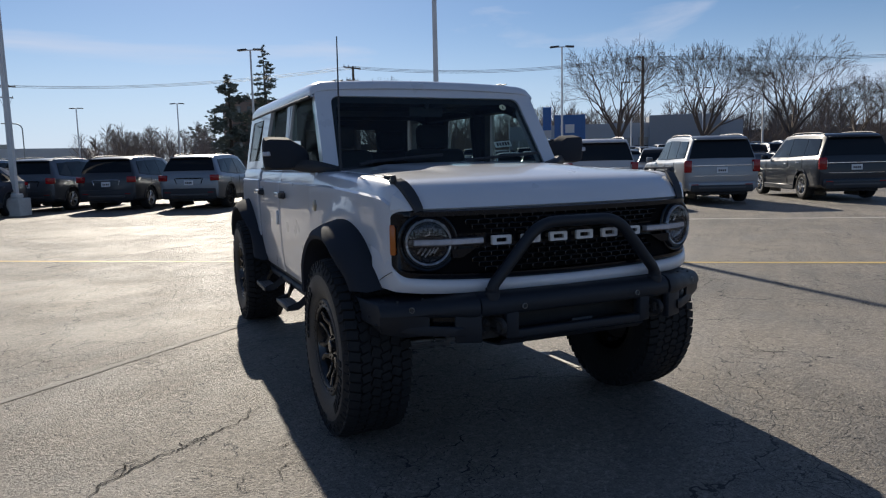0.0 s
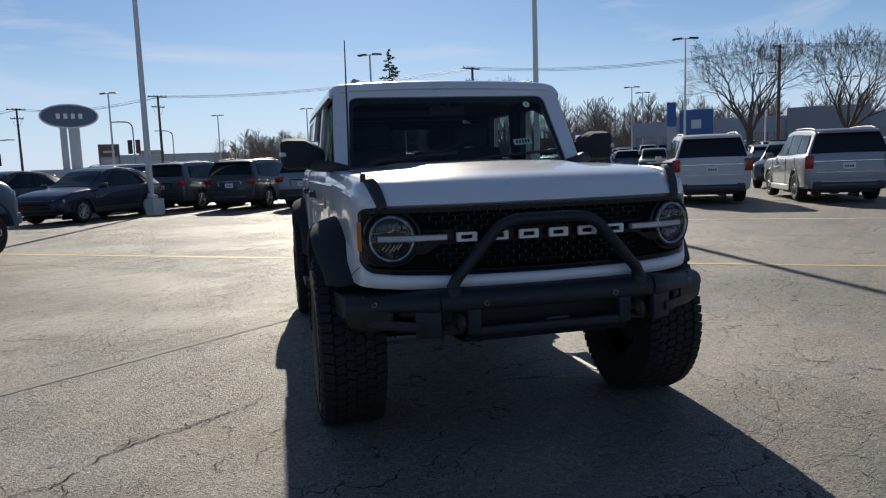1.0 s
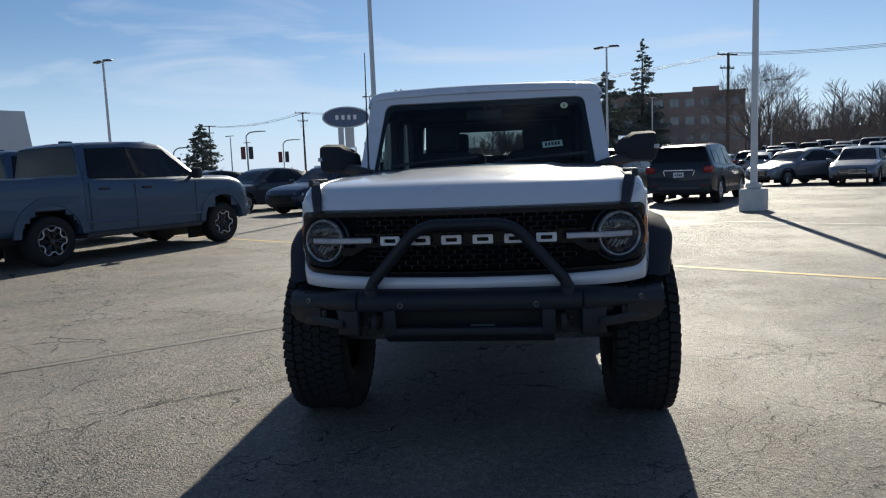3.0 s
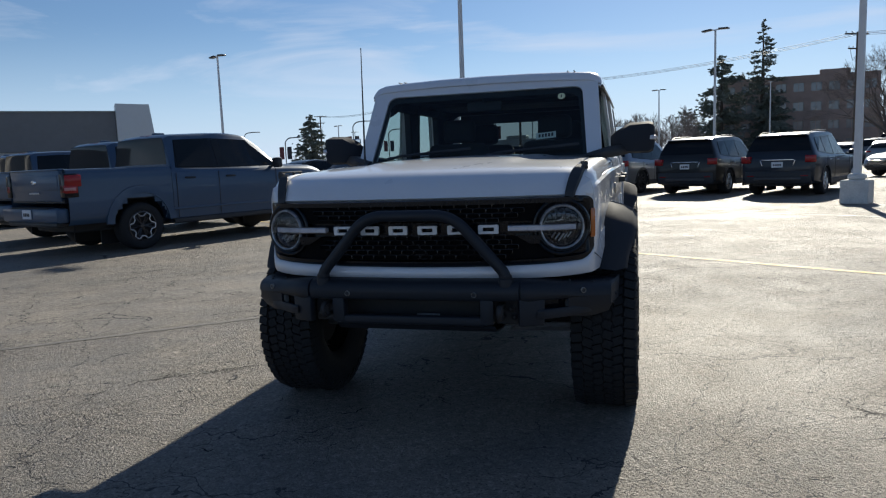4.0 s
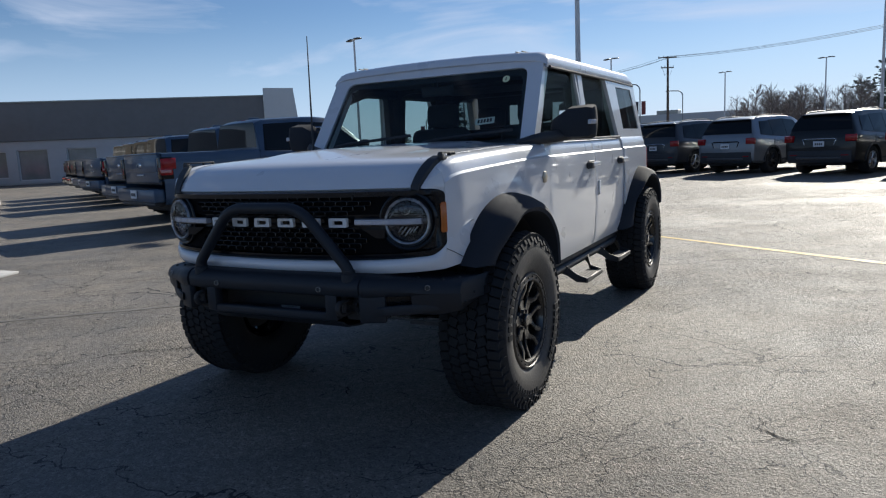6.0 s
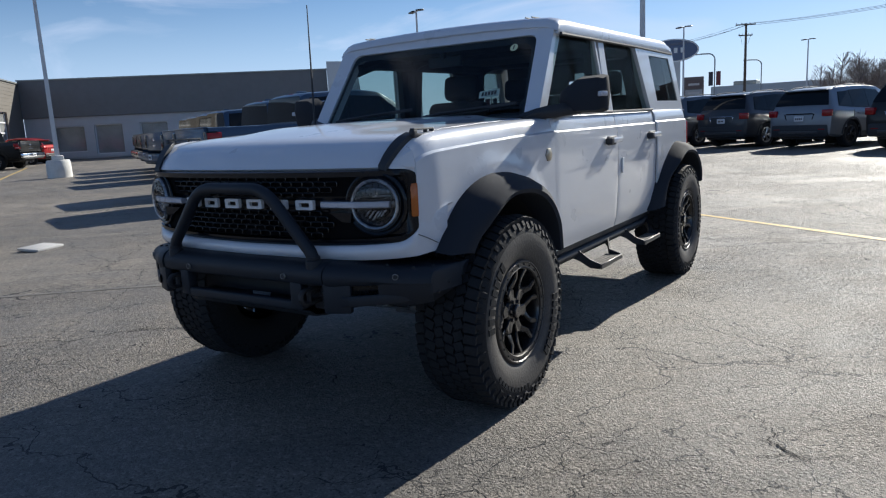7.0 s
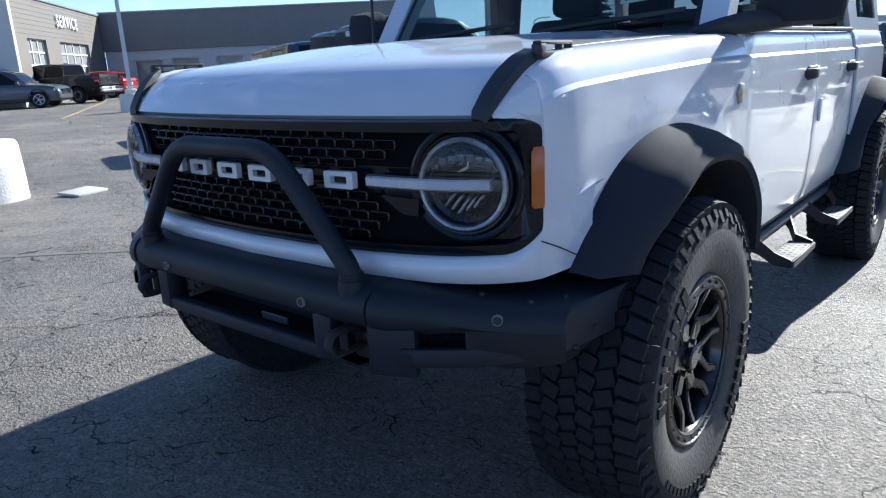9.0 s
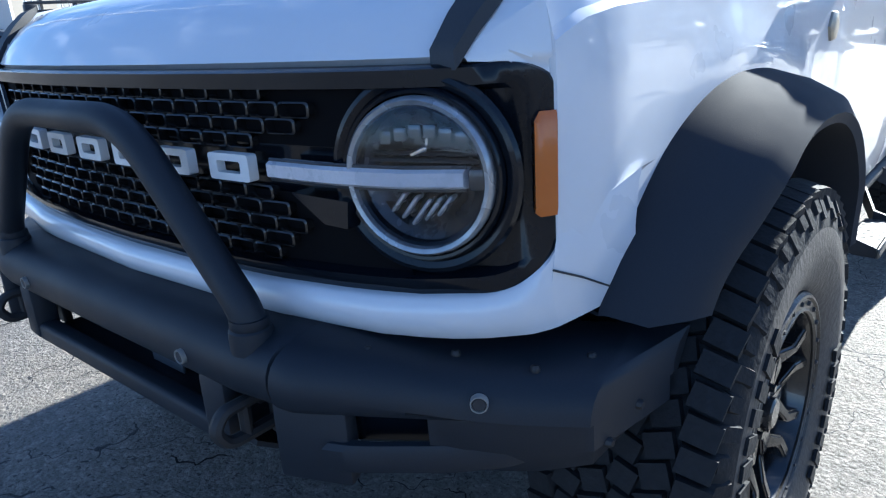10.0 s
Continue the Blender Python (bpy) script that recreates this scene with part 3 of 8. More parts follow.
# wheel, tyre and rim, built once
def build_tyre_mesh():
    bm = bm_new()
    prof = [(0.222, -0.105), (0.232, -0.128), (0.262, -0.146), (0.318, -0.160), (0.362, -0.158), (0.396, -0.150), (0.417, -0.134), (0.424, -0.100),
            (0.426, 0.0), (0.424, 0.100), (0.417, 0.134), (0.396, 0.150), (0.362, 0.158), (0.318, 0.160), (0.262, 0.146), (0.232, 0.128), (0.222, 0.105)]
    lathe(bm, prof, 72)
    me = bpy.data.meshes.new("tyre")
    bm.to_mesh(me)
    bm.free()
    me.materials.append(RUBBER_DUSTY)
    me.materials.append(RUBBER)
    for f in me.polygons:
        if f.center.x < -0.10 or (abs(f.center.x) < 0.157 and math.hypot(f.center.y, f.center.z) > 0.37):
            f.material_index = 1
    me.shade_smooth()
    # tread: staggered lugs, shoulder lugs wrap onto the sidewall
    bm = bm_new()
    nt = 58
    rnd = random.Random(7)
    for k in range(nt):
        for h, w, ln, tw, off in ((-0.122, 0.047, 0.034, 10, 0.0), (-0.074, 0.041, 0.034, -20, 0.5), (-0.027, 0.039, 0.033, 18, 0.1), (0.019, 0.039, 0.033, -17, 0.6), (0.067, 0.042, 0.034, 20, 0.2), (0.120, 0.049, 0.034, -10, 0.45)):
            a = 2 * math.pi * (k + off) / nt
            m = Matrix.Rotation(a, 4, "X") @ Matrix.Translation((h, 0, TYRE_R - 0.011)) @ Matrix.Rotation(radians(tw), 4, "Z")
            if abs(h) > 0.1:
                m = m @ Matrix.Rotation(radians(14 if h > 0 else -14), 4, "Y")
            t = bmesh.new()
            bmesh.ops.create_cube(t, size=1.0)
            bmesh.ops.scale(t, vec=(w * 1.14, ln * rnd.uniform(1.14, 1.28), 0.022), verts=t.verts)
            for v in t.verts:
                if v.co.z > 0:
                    v.co.x *= 0.94
                    v.co.y *= 0.91
            merge(bm, t, m)
        for sgn in (-1, 1):
            a = 2 * math.pi * (k + (0.0 if sgn < 0 else 0.35)) / nt
            ln = 0.050 if k % 2 else 0.030
            m = Matrix.Rotation(a, 4, "X") @ Matrix.Translation((sgn * 0.147, 0, 0.405 - (0.008 if k % 2 else 0))) @ Matrix.Rotation(radians(-sgn * 24), 4, "Y")
            t = bmesh.new()
            bmesh.ops.create_cube(t, size=1.0)
            bmesh.ops.scale(t, vec=(0.012, 0.031, ln), verts=t.verts)
            for v in t.verts:
                if v.co.x * sgn > 0:
                    v.co.y *= 0.72
                    v.co.z *= 0.8
            merge(bm, t, m)
    tr = bpy.data.meshes.new("tread")
    bm.to_mesh(tr)
    bm.free()
    tr.materials.append(RUBBER)
    # raised maker's marks as plain bars round the sidewall
    bm = bm_new()
    for base, cnt in ((200, 8), (20, 8)):
        for i in range(cnt):
            a = radians(base + i * 7.2)
            m = Matrix.Rotation(a, 4, "X") @ Matrix.Translation((0.1610, 0, 0.320))
            box(bm, (0, 0, 0), (0.007, 0.027, 0.046), 0.0)
            for v in list(bm.verts)[-8:]:
                v.co = m @ v.co
    for i in range(10):
        a = radians(112 + i * 5.5)
        m = Matrix.Rotation(a, 4, "X") @ Matrix.Translation((0.1600, 0, 0.350))
        box(bm, (0, 0, 0), (0.004, 0.016, 0.020), 0.0)
        for v in list(bm.verts)[-8:]:
            v.co = m @ v.co
    mk = bpy.data.meshes.new("sidewall_relief")
    bm.to_mesh(mk)
    bm.free()
    mk.materials.append(RUBBER)
    return me, tr, mk


def build_rim_meshes():
    bm = bm_new()
    lathe(bm, [(0.212, -0.11), (0.205, -0.09), (0.195, -0.02), (0.193, 0.06), (0.205, 0.10), (0.222, 0.108), (0.232, 0.126), (0.226, 0.134), (0.198, 0.134), (0.193, 0.120), (0.185, 0.06), (0.185, -0.10)], 56)
    barrel = bpy.data.meshes.new("barrel")
    bm.to_mesh(barrel)
    bm.free()
    barrel.materials.append(WHEEL_BLACK)
    barrel.shade_smooth()
    barrel.set_sharp_from_angle(angle=radians(35))
    # outer ring in grey
    bm = bm_new()
    lathe(bm, [(0.236, 0.122), (0.239, 0.136), (0.234, 0.143), (0.229, 0.144), (0.226, 0.139), (0.208, 0.139), (0.204, 0.142), (0.200, 0.138), (0.203, 0.124)], 72)
    ring = bpy.data.meshes.new("beadlock_ring")
    bm.to_mesh(ring)
    bm.free()
    ring.materials.append(mat("dusty_dark_ring", (0.060, 0.056, 0.052), 0.38, metal=0.5, var=0.5, scale=14, fine=150, bump=0.15))
    ring.shade_smooth()
    ring.set_sharp_from_angle(angle=radians(35))
    bm = bm_new()
    lathe(bm, [(0.0, 0.005), (0.004, 0.005), (0.0055, 0.0)], 6)
    bolts = bpy.data.meshes.new("ring_bolt")
    bm.to_mesh(bolts)
    bm.free()
    bolts.materials.append(BLACK_PLASTIC)
    # six forked spokes
    sp = []
    for k in range(6):
        bm = bm_new()
        rot = Matrix.Rotation(2 * math.pi * k / 6, 4, "X")
        t = bmesh.new()
        stem = [(-0.020, 0.045), (0.020, 0.045), (0.029, 0.101), (0.0, 0.117), (-0.029, 0.101)]
        front = [0.104, 0.104, 0.108, 0.104, 0.108]
        va = [t.verts.new((d, y, z)) for (y, z), d in zip(stem, front)]
        vb = [t.verts.new((0.06, y, z)) for y, z in stem]
        t.faces.new(va)
        t.faces.new(vb[::-1])
        for i in range(5):
            t.faces.new([va[i], vb[i], vb[(i + 1) % 5], va[(i + 1) % 5]])
        for sg in (-1, 1):
            leg = [(0.0, 0.116), (sg * 0.029, 0.100), (sg * 0.064, 0.140), (sg * 0.070, 0.192), (sg * 0.047, 0.200), (sg * 0.043, 0.150)]
            dep = [0.098, 0.104, 0.120, 0.131, 0.131, 0.118]
            va = [t.verts.new((d, y, z)) for (y, z), d in zip(leg, dep)]
            vb = [t.verts.new((d - 0.055, y, z)) for (y, z), d in zip(leg, dep)]
            t.faces.new(va)
            t.faces.new(vb[::-1])
            for i in range(6):
                t.faces.new([va[i], vb[i], vb[(i + 1) % 6], va[(i + 1) % 6]])
        # recessed pocket floor inside the fork
        pk = [(0.0, 0.118), (0.044, 0.152), (0.047, 0.197), (-0.047, 0.197), (-0.044, 0.152)]
        t.faces.new([t.verts.new((0.066, y, z)) for y, z in pk])
        bmesh.ops.recalc_face_normals(t, faces=t.faces)
        bmesh.ops.bevel(t, geom=t.edges[:], offset=0.0045, segments=3, affect="EDGES")
        merge(bm, t, rot)
        me = bpy.data.meshes.new("spoke")
        bm.to_mesh(me)
        bm.free()
        me.materials.append(WHEEL_BLACK)
        sp.append(me)
    bm = bm_new()
    lathe(bm, [(0.0, 0.124), (0.026, 0.124), (0.031, 0.120), (0.033, 0.104), (0.060, 0.102), (0.066, 0.09), (0.066, 0.0)], 28)
    for k in range(6):
        a = 2 * math.pi * (k + 0.5) / 6
        lathe(bm, [(0.0, 0.113), (0.008, 0.113), (0.010, 0.095)], 6, Matrix.Translation((0, 0.047 * math.cos(a), 0.047 * math.sin(a))))
    hub = bpy.data.meshes.new("hub_cap")
    bm.to_mesh(hub)
    bm.free()
    hub.materials.append(WHEEL_BLACK)
    bm = bm_new()
    lathe(bm, [(0.0, -0.02), (0.165, -0.02), (0.165, -0.045), (0.0, -0.045)], 32)
    disc = bpy.data.meshes.new("brake_disc")
    bm.to_mesh(disc)
    bm.free()
    disc.materials.append(INTERIOR)
    return barrel, ring, bolts, sp, hub, disc


TYRE_ME, TREAD_ME, MARK_ME = build_tyre_mesh()
BARREL_ME, RING_ME, BOLT_ME, SPOKE_ME, HUB_ME, DISC_ME = build_rim_meshes()


def build_wheel(x, y, side, turn):
    w = new("wheel", BARREL_ME)
    w.parent = TRUCK
    w["label"] = "black beadlock alloy wheel with knobbly off-road tyre"
    w.matrix_local = pose(side * x, y, 0.430, 0, 0, 0 if side > 0 else 180) @ Matrix.Rotation(radians(turn), 4, "X")
    for nm, me in [("tyre", TYRE_ME), ("tread", TREAD_ME), ("sidewall_relief", MARK_ME), ("beadlock_ring", RING_ME), ("hub_cap", HUB_ME), ("brake_disc", DISC_ME)] + [("spoke", m) for m in SPOKE_ME]:
        c = new(nm, me)
        c.parent = w
        if nm in ("tread", "sidewall_relief"):
            c["kind"] = "stuff"
    for k in range(24):
        c = new("ring_bolt", BOLT_ME)
        c.parent = w
        c.matrix_local = Matrix.Translation((0.139, 0.218 * math.cos(k * math.pi / 12), 0.218 * math.sin(k * math.pi / 12)))
    return w


def rounded_rect(w, h, r, n=5):
    pts = []
    for cx, cz, a0 in ((w / 2 - r, h / 2 - r, 0), (-w / 2 + r, h / 2 - r, 90), (-w / 2 + r, -h / 2 + r, 180), (w / 2 - r, -h / 2 + r, 270)):
        for k in range(n + 1):
            a = radians(a0 + 90 * k / n)
            pts.append((cx + r * math.cos(a), cz + r * math.sin(a)))
    return pts


def lip_top(x):
    """Upper edge of the white lip: nearly level, then a quarter round up the corner."""
    x = abs(x)
    u = min(1.0, max(0.0, (x - 0.738) / 0.068))
    return lerp([(0, 0.818), (0.4, 0.822), (0.62, 0.831), (0.738, 0.840)], x) + 0.075 * (1 - math.sqrt(1 - u * u))


def panel_top(x):
    u = min(1.0, max(0.0, (abs(x) - 0.764) / 0.042))
    return 1.128 - 0.040 * (1 - math.sqrt(1 - u * u))


CORNER = [0.738 + 0.068 * math.sin(radians(9 * k)) for k in range(11)]


def lip_bot(x):
    return lerp([(0, 0.763), (0.4, 0.766), (0.62, 0.770), (0.74, 0.776), (0.80, 0.780), (0.84, 0.792)], abs(x))


SATIN_MESH = mat("satin_black_mesh", (0.012, 0.012, 0.013), 0.22, spec=0.6, var=0.1)


def build_front():
    # gloss black grille shell, wrapping round both corners
    bm = bm_new()
    xs = [-v for v in CORNER[::-1]] + [-0.70] + [-0.66 + 0.04 * k for k in range(34)] + [0.70] + CORNER
    rows = []
    for t, depth in ((0, 0.03), (0.0, 0.0), (0.05, -0.012), (0.085, -0.012), (0.11, 0.026), (0.5, 0.028), (0.89, 0.026), (0.915, -0.010), (0.985, -0.010), (1.0, 0.0), (1.0, 0.03)):
        row = []
        for x in xs:
            zb, zt = lip_top(x), panel_top(x)
            flat = 1 - smoothstep(0.70, 0.80, abs(x))
            row.append((x, grille_y(x) + (depth * flat if depth < 0.03 else 0.03), zb + (zt - zb) * t))
        rows.append(row)
    grid(bm, rows, flip=True)
    part("grille_panel", bm, GLOSS_BLACK, TRUCK, "gloss black grille panel", smooth=40)
    # mesh insert: rounded brick-shaped cells in staggered rows
    bm = bm_new()
    for z, half, ph in ((1.097, 0.455, 0), (1.0745, 0.485, 0.5), (1.052, 0.46, 0), (1.0295, 0.42, 0.5), (0.9560, 0.43, 0), (0.9335, 0.45, 0.5), (0.911, 0.475, 0), (0.8885, 0.455, 0.5), (0.866, 0.40, 0)):
        if z == 0.9560:
            part("grille_mesh", bm, SATIN_MESH, TRUCK, "black grille mesh of brick-shaped cells")
            bm = bm_new()
        pitch, hh = 0.057, 0.0195
        k = -int(half / pitch) - 1
        while k * pitch < half:
            x = (k + ph) * pitch
            k += 1
            if abs(x) > half:
                continue
            y = grille_y(x) - 0.004
            ang = math.atan2(grille_y(x + 0.02) - grille_y(x - 0.02), 0.04)
            outer, inner = rounded_rect(0.0562, hh + 0.0026, 0.006, 3), rounded_rect(0.0515, hh - 0.002, 0.0055, 3)
            vo, vi, vb = [], [], []
            for (a, b), (c, d) in zip(outer, inner):
                vo.append(bm.verts.new((x + a * math.cos(ang), y + a * math.sin(ang), z + b)))
                vi.append(bm.verts.new((x + c * math.cos(ang), y + c * math.sin(ang) - 0.002, z + d)))
                vb.append(bm.verts.new((x + c * math.cos(ang), y + c * math.sin(ang) + 0.014, z + d)))
            nn = len(vo)
            for i in range(nn):
                j = (i + 1) % nn
                bm.faces.new([vo[i], vo[j], vi[j], vi[i]])
                bm.faces.new([vi[i], vi[j], vb[j], vb[i]])
    part("grille_mesh", bm, SATIN_MESH, TRUCK, "black grille mesh of brick-shaped cells")
    # matte backing close behind the mesh
    for za, zb in ((1.024, 1.112), (0.852, 0.956)):
        bm = bm_new()
        grid(bm, [[(-0.64 + 0.04 * k, grille_y(-0.64 + 0.04 * k) + 0.010, z) for k in range(33)] for z in (za, zb)])
        part("grille_backing", bm, mat("matte_black_backing", (0.004, 0.004, 0.005), 0.9, spec=0.1, var=0.1), TRUCK)
    # six raised white plain blocks where the name stands
    for i in range(6):
        x = -0.352 + 0.1408 * i
        bm = bm_new()
        y = grille_y(x) - 0.016
        o, s = rounded_rect(0.090, 0.040, 0.005, 2), rounded_rect(0.052, 0.018, 0.003, 2)
        ang = math.atan2(grille_y(x + 0.04) - grille_y(x - 0.04), 0.08)
        va = [bm.verts.new((x + a, y + a * math.tan(ang), 0.991 + b)) for a, b in o]
        vb = [bm.verts.new((x + a, y + 0.016 + a * math.tan(ang), 0.991 + b)) for a, b in o]
        vs = [bm.verts.new((x + a, y + a * math.tan(ang), 0.991 + b)) for a, b in s]
        vd = [bm.verts.new((x + a, y + 0.014 + a * math.tan(ang), 0.991 + b)) for a, b in s]
        nn = len(o)
        for k in range(nn):
            j = (k + 1) % nn
            bm.faces.new([va[k], va[j], vb[j], vb[k]])
            bm.faces.new([va[k], va[j], vs[j], vs[k]])
            bm.faces.new([vs[k], vs[j], vd[j], vd[k]])
        bmesh.ops.recalc_face_normals(bm, faces=bm.faces)
        part("badge_block", bm, LETTER_WHITE, TRUCK, "raised white badge block on the grille", smooth=30)
    # white lower lip
    bm = bm_new()
    rows = []
    lx = [-0.845, -0.832, -0.815] + [-v for v in CORNER[::-1]] + [-0.70, -0.66] + [-0.6 + 0.06 * k for k in range(21)] + [0.66, 0.70] + CORNER + [0.815, 0.832, 0.845]
    for x in lx:
        y = lerp([(0, -0.712), (0.4, -0.697), (0.62, -0.660), (0.72, -0.622), (0.785, -0.572), (0.806, -0.535), (0.824, -0.475), (0.836, -0.42), (0.845, -0.38)], abs(x))
        zb, zt = lip_bot(x), lip_top(min(abs(x), 0.806))
        if abs(x) > 0.806:
            zt = lerp([(0.806, 0.915), (0.832, 0.95), (0.845, 0.97)], abs(x))
        rows.append([(x, y + 0.055, zb + 0.004), (x, y + 0.014, zb), (x, y + 0.002, zb + (zt - zb) * 0.22), (x, y - 0.004, zb + (zt - zb) * 0.55), (x, y + 0.004, zb + (zt - zb) * 0.9), (x, y + 0.012, zt), (x, y + 0.055, zt + 0.002)])
    grid(bm, rows)
    bmesh.ops.recalc_face_normals(bm, faces=bm.faces)
    part("lower_lip", bm, PAINT_WHITE, TRUCK, "white painted lip under the grille", smooth=45)
    # headlights
    for side in (-1, 1):
        bm = bm_new()
        tube(bm, [(side * 0.8075, -0.540, 0.867), (side * 0.8225, -0.492, 0.845), (side * 0.8365, -0.442, 0.818)], 0.0016, 6)
        part("panel_gap", bm, BLACK_PLASTIC, TRUCK)
        cx, cz = side * 0.672, 0.994
        cy = grille_y(cx) - 0.006
        yaw = side * 16
        base = Matrix.Translation((cx, cy, cz)) @ Matrix.Rotation(radians(yaw), 4, "Z") @ Matrix.Rotation(radians(-90), 4, "Z")
        bm = bm_new()
        lathe(bm, [(0.112, -0.020), (0.111, 0.000), (0.107, 0.006), (0.103, 0.005), (0.101, -0.03)], 48, base)
        hl = part("headlight", bm, GLOSS_BLACK, TRUCK, "round headlight with a light bar across it")
        bm = bm_new()
        lathe(bm, [(0.101, 0.000), (0.0995, 0.011), (0.096, 0.015), (0.0905, 0.013), (0.0885, 0.008), (0.088, -0.004)], 56, base)
        # strong mottling in the ring's colour stands in for uneven reflections
        part("light_ring", bm, mat("frosted_ring_painted_reflections", (0.27, 0.285, 0.31), 0.24, metal=0.45, var=0.35, scale=18, coat=0.5), hl, "frosted grey halo ring")
        bm = bm_new()
        lathe(bm, [(0.088, 0.007), (0.0845, 0.004), (0.083, -0.012), (0.088, -0.012)], 48, base)
        part("ring_bezel", bm, GLOSS_BLACK, hl)
        bm = bm_new()
        lathe(bm, [(0.131, -0.010), (0.127, -0.003), (0.121, -0.001), (0.113, -0.004), (0.111, -0.010)], 56, base)
        part("lamp_surround", bm, GLOSS_BLACK, hl, "gloss black surround of the lamp")
        bm = bm_new()
        lathe(bm, [(0.0, -0.050), (0.03, -0.046), (0.06, -0.030), (0.088, -0.002)], 32, base)
        part("reflector", bm, mat("smoked_reflector", (0.085, 0.085, 0.09), 0.25, metal=0.7, var=0.4, scale=40), hl)
        # slanted bright fins in the lower half
        for k in range(5):
            bm = bm_new()
            box(bm, base @ Vector((-0.014 + 0.002 * k, -0.036 + 0.017 * k, -0.046 + 0.005 * abs(k - 2))), (0.005, 0.022, 0.044 - 0.006 * abs(k - 2)), 0.002, rot=rotz(yaw) @ roty(38))
            part("lamp_fin", bm, mat("lamp_fin_silver", (0.48, 0.50, 0.54), 0.28, metal=0.6, var=0.2, scale=40), hl)
        # projector optic and stepped reflector cells in the upper half
        bm = bm_new()
        box(bm, base @ Vector((-0.012, -0.004, 0.030)), (0.026, 0.012, 0.007), 0.002, rot=rotz(yaw) @ roty(-24))
        box(bm, base @ Vector((-0.018, 0.006, 0.042)), (0.004, 0.012, 0.028), 0.001, rot=rotz(yaw) @ roty(8))
        part("lamp_optic", bm, CHROME, hl)
        for k in range(6):
            bm = bm_new()
            box(bm, base @ Vector((-0.016, -0.052 + 0.021 * k, 0.046 + 0.010 * (1 - abs(k - 2.5) / 2.5))), (0.017, 0.010, 0.018), 0.003, rot=rotz(yaw), seg=2)
            part("reflector_cell", bm, mat("smoked_chrome", (0.10, 0.105, 0.115), 0.12, metal=0.9, var=0.5, scale=60), hl)
        for zz, hh in ((0.018, 0.004), (0.026, 0.002)):
            bm = bm_new()
            box(bm, base @ Vector((-0.016, 0.0, zz)), (0.15, 0.016, hh), 0.001, rot=rotz(yaw))
            part("lamp_shelf", bm, INTERIOR, hl)
        bm = bm_new()
        lathe(bm, [(0.0, 0.026), (0.04, 0.025), (0.07, 0.022), (0.092, 0.016)], 40, base)
        lens = part("lens", bm, GLASS_CLEAR, hl, "clear lens")
        lens.visible_shadow = False
        bm = bm_new()
        pts = []
        for s in range(13):
            x = 0.440 + (0.732 - 0.440) * s / 12
            pts.append((side * x, grille_y(x) - 0.022 - 0.006 * math.sin(math.pi * s / 12)))
        rows = [[(x, y + 0.034, 0.983), (x, y + 0.006, 0.981), (x, y, 0.985), (x, y, 1.002), (x, y + 0.006, 1.006), (x, y + 0.034, 1.004)] for x, y in pts]
        vv = grid(bm, rows)
        bm.faces.new(vv[0])
        bm.faces.new(vv[-1])
        bmesh.ops.recalc_face_normals(bm, faces=bm.faces)
        part("light_bar", bm, LAMP_WHITE, hl, "white daytime light bar")
        bm = bm_new()
        for z0 in (0.9795, 1.0075):
            tube(bm, [(x, y + 0.008, z0) for x, y in pts], 0.0028, 6)
        x, y = pts[-1]
        box(bm, (x + side * 0.018, y + 0.020, 0.9935), (0.036, 0.026, 0.028), 0.004, rot=rotz(side * 26), seg=2)
        part("bar_housing", bm, mat("dark_bar_housing", (0.03, 0.031, 0.034), 0.3, var=0.15, coat=0.4), hl, "dark housing round the light bar")
        # black ledge under the bar
        bm = bm_new()
        poly = [(side * 0.47, 0.962), (side * 0.585, 0.962), (side * 0.580, 0.925), (side * 0.535, 0.925)]
        prism(bm, poly, -0.675, -0.630, "y")
        part("lamp_ledge", bm, GLOSS_BLACK, hl)
        # amber marker on the corner
        bm = bm_new()
        rows = []
        for x in (0.789, 0.793, 0.797, 0.801, 0.8055):
            y = grille_y(x) - 0.004
            sx = 0.003
            rows.append([(side * (x + sx), y, 0.938 + 0.006 * (x < 0.79)), (side * (x + sx + 0.003), y - 0.003, 0.95), (side * (x + sx + 0.003), y - 0.003, 1.055), (side * (x + sx), y, 1.068 - 0.012 * (x < 0.79))])
        grid(bm, rows, flip=side < 0)
        solid(bm, 0.006)
        part("marker_light", bm, AMBER, TRUCK, "amber corner marker light")
        # black corner strip running up the hood edge, with a slotted sight at its end
        bm = bm_new()
        rows = []
        for k in range(15):
            s = k / 14
            y = -0.612 + 0.135 * s
            x = 0.706 + 0.044 * s ** 0.9
            z = lerp([(-0.612, 1.134), (-0.585, 1.172), (-0.55, 1.209), (-0.51, 1.240), (-0.477, 1.254)], y) + 0.007
            wd = 0.020 + 0.006 * math.sin(math.pi * s)
            rows.append([(side * (x - wd), y, z - 0.02), (side * (x - wd), y, z + 0.004), (side * (x + wd * 0.8), y, z + 0.002), (side * (x + wd * 0.9), y, z - 0.02)])
        vv = grid(bm, rows, flip=side < 0)
        bm.faces.new(vv[0])
        bm.faces.new(vv[-1])
        bmesh.ops.recalc_face_normals(bm, faces=bm.faces)
        st = part("hood_corner_strip", bm, BLACK_PLASTIC, TRUCK, "black plastic strip on the hood corner")
        bm = bm_new()
        m = Matrix.Translation((side * 0.757, -0.408, 1.264)) @ Matrix.Rotation(radians(side * 8), 4, "Z")
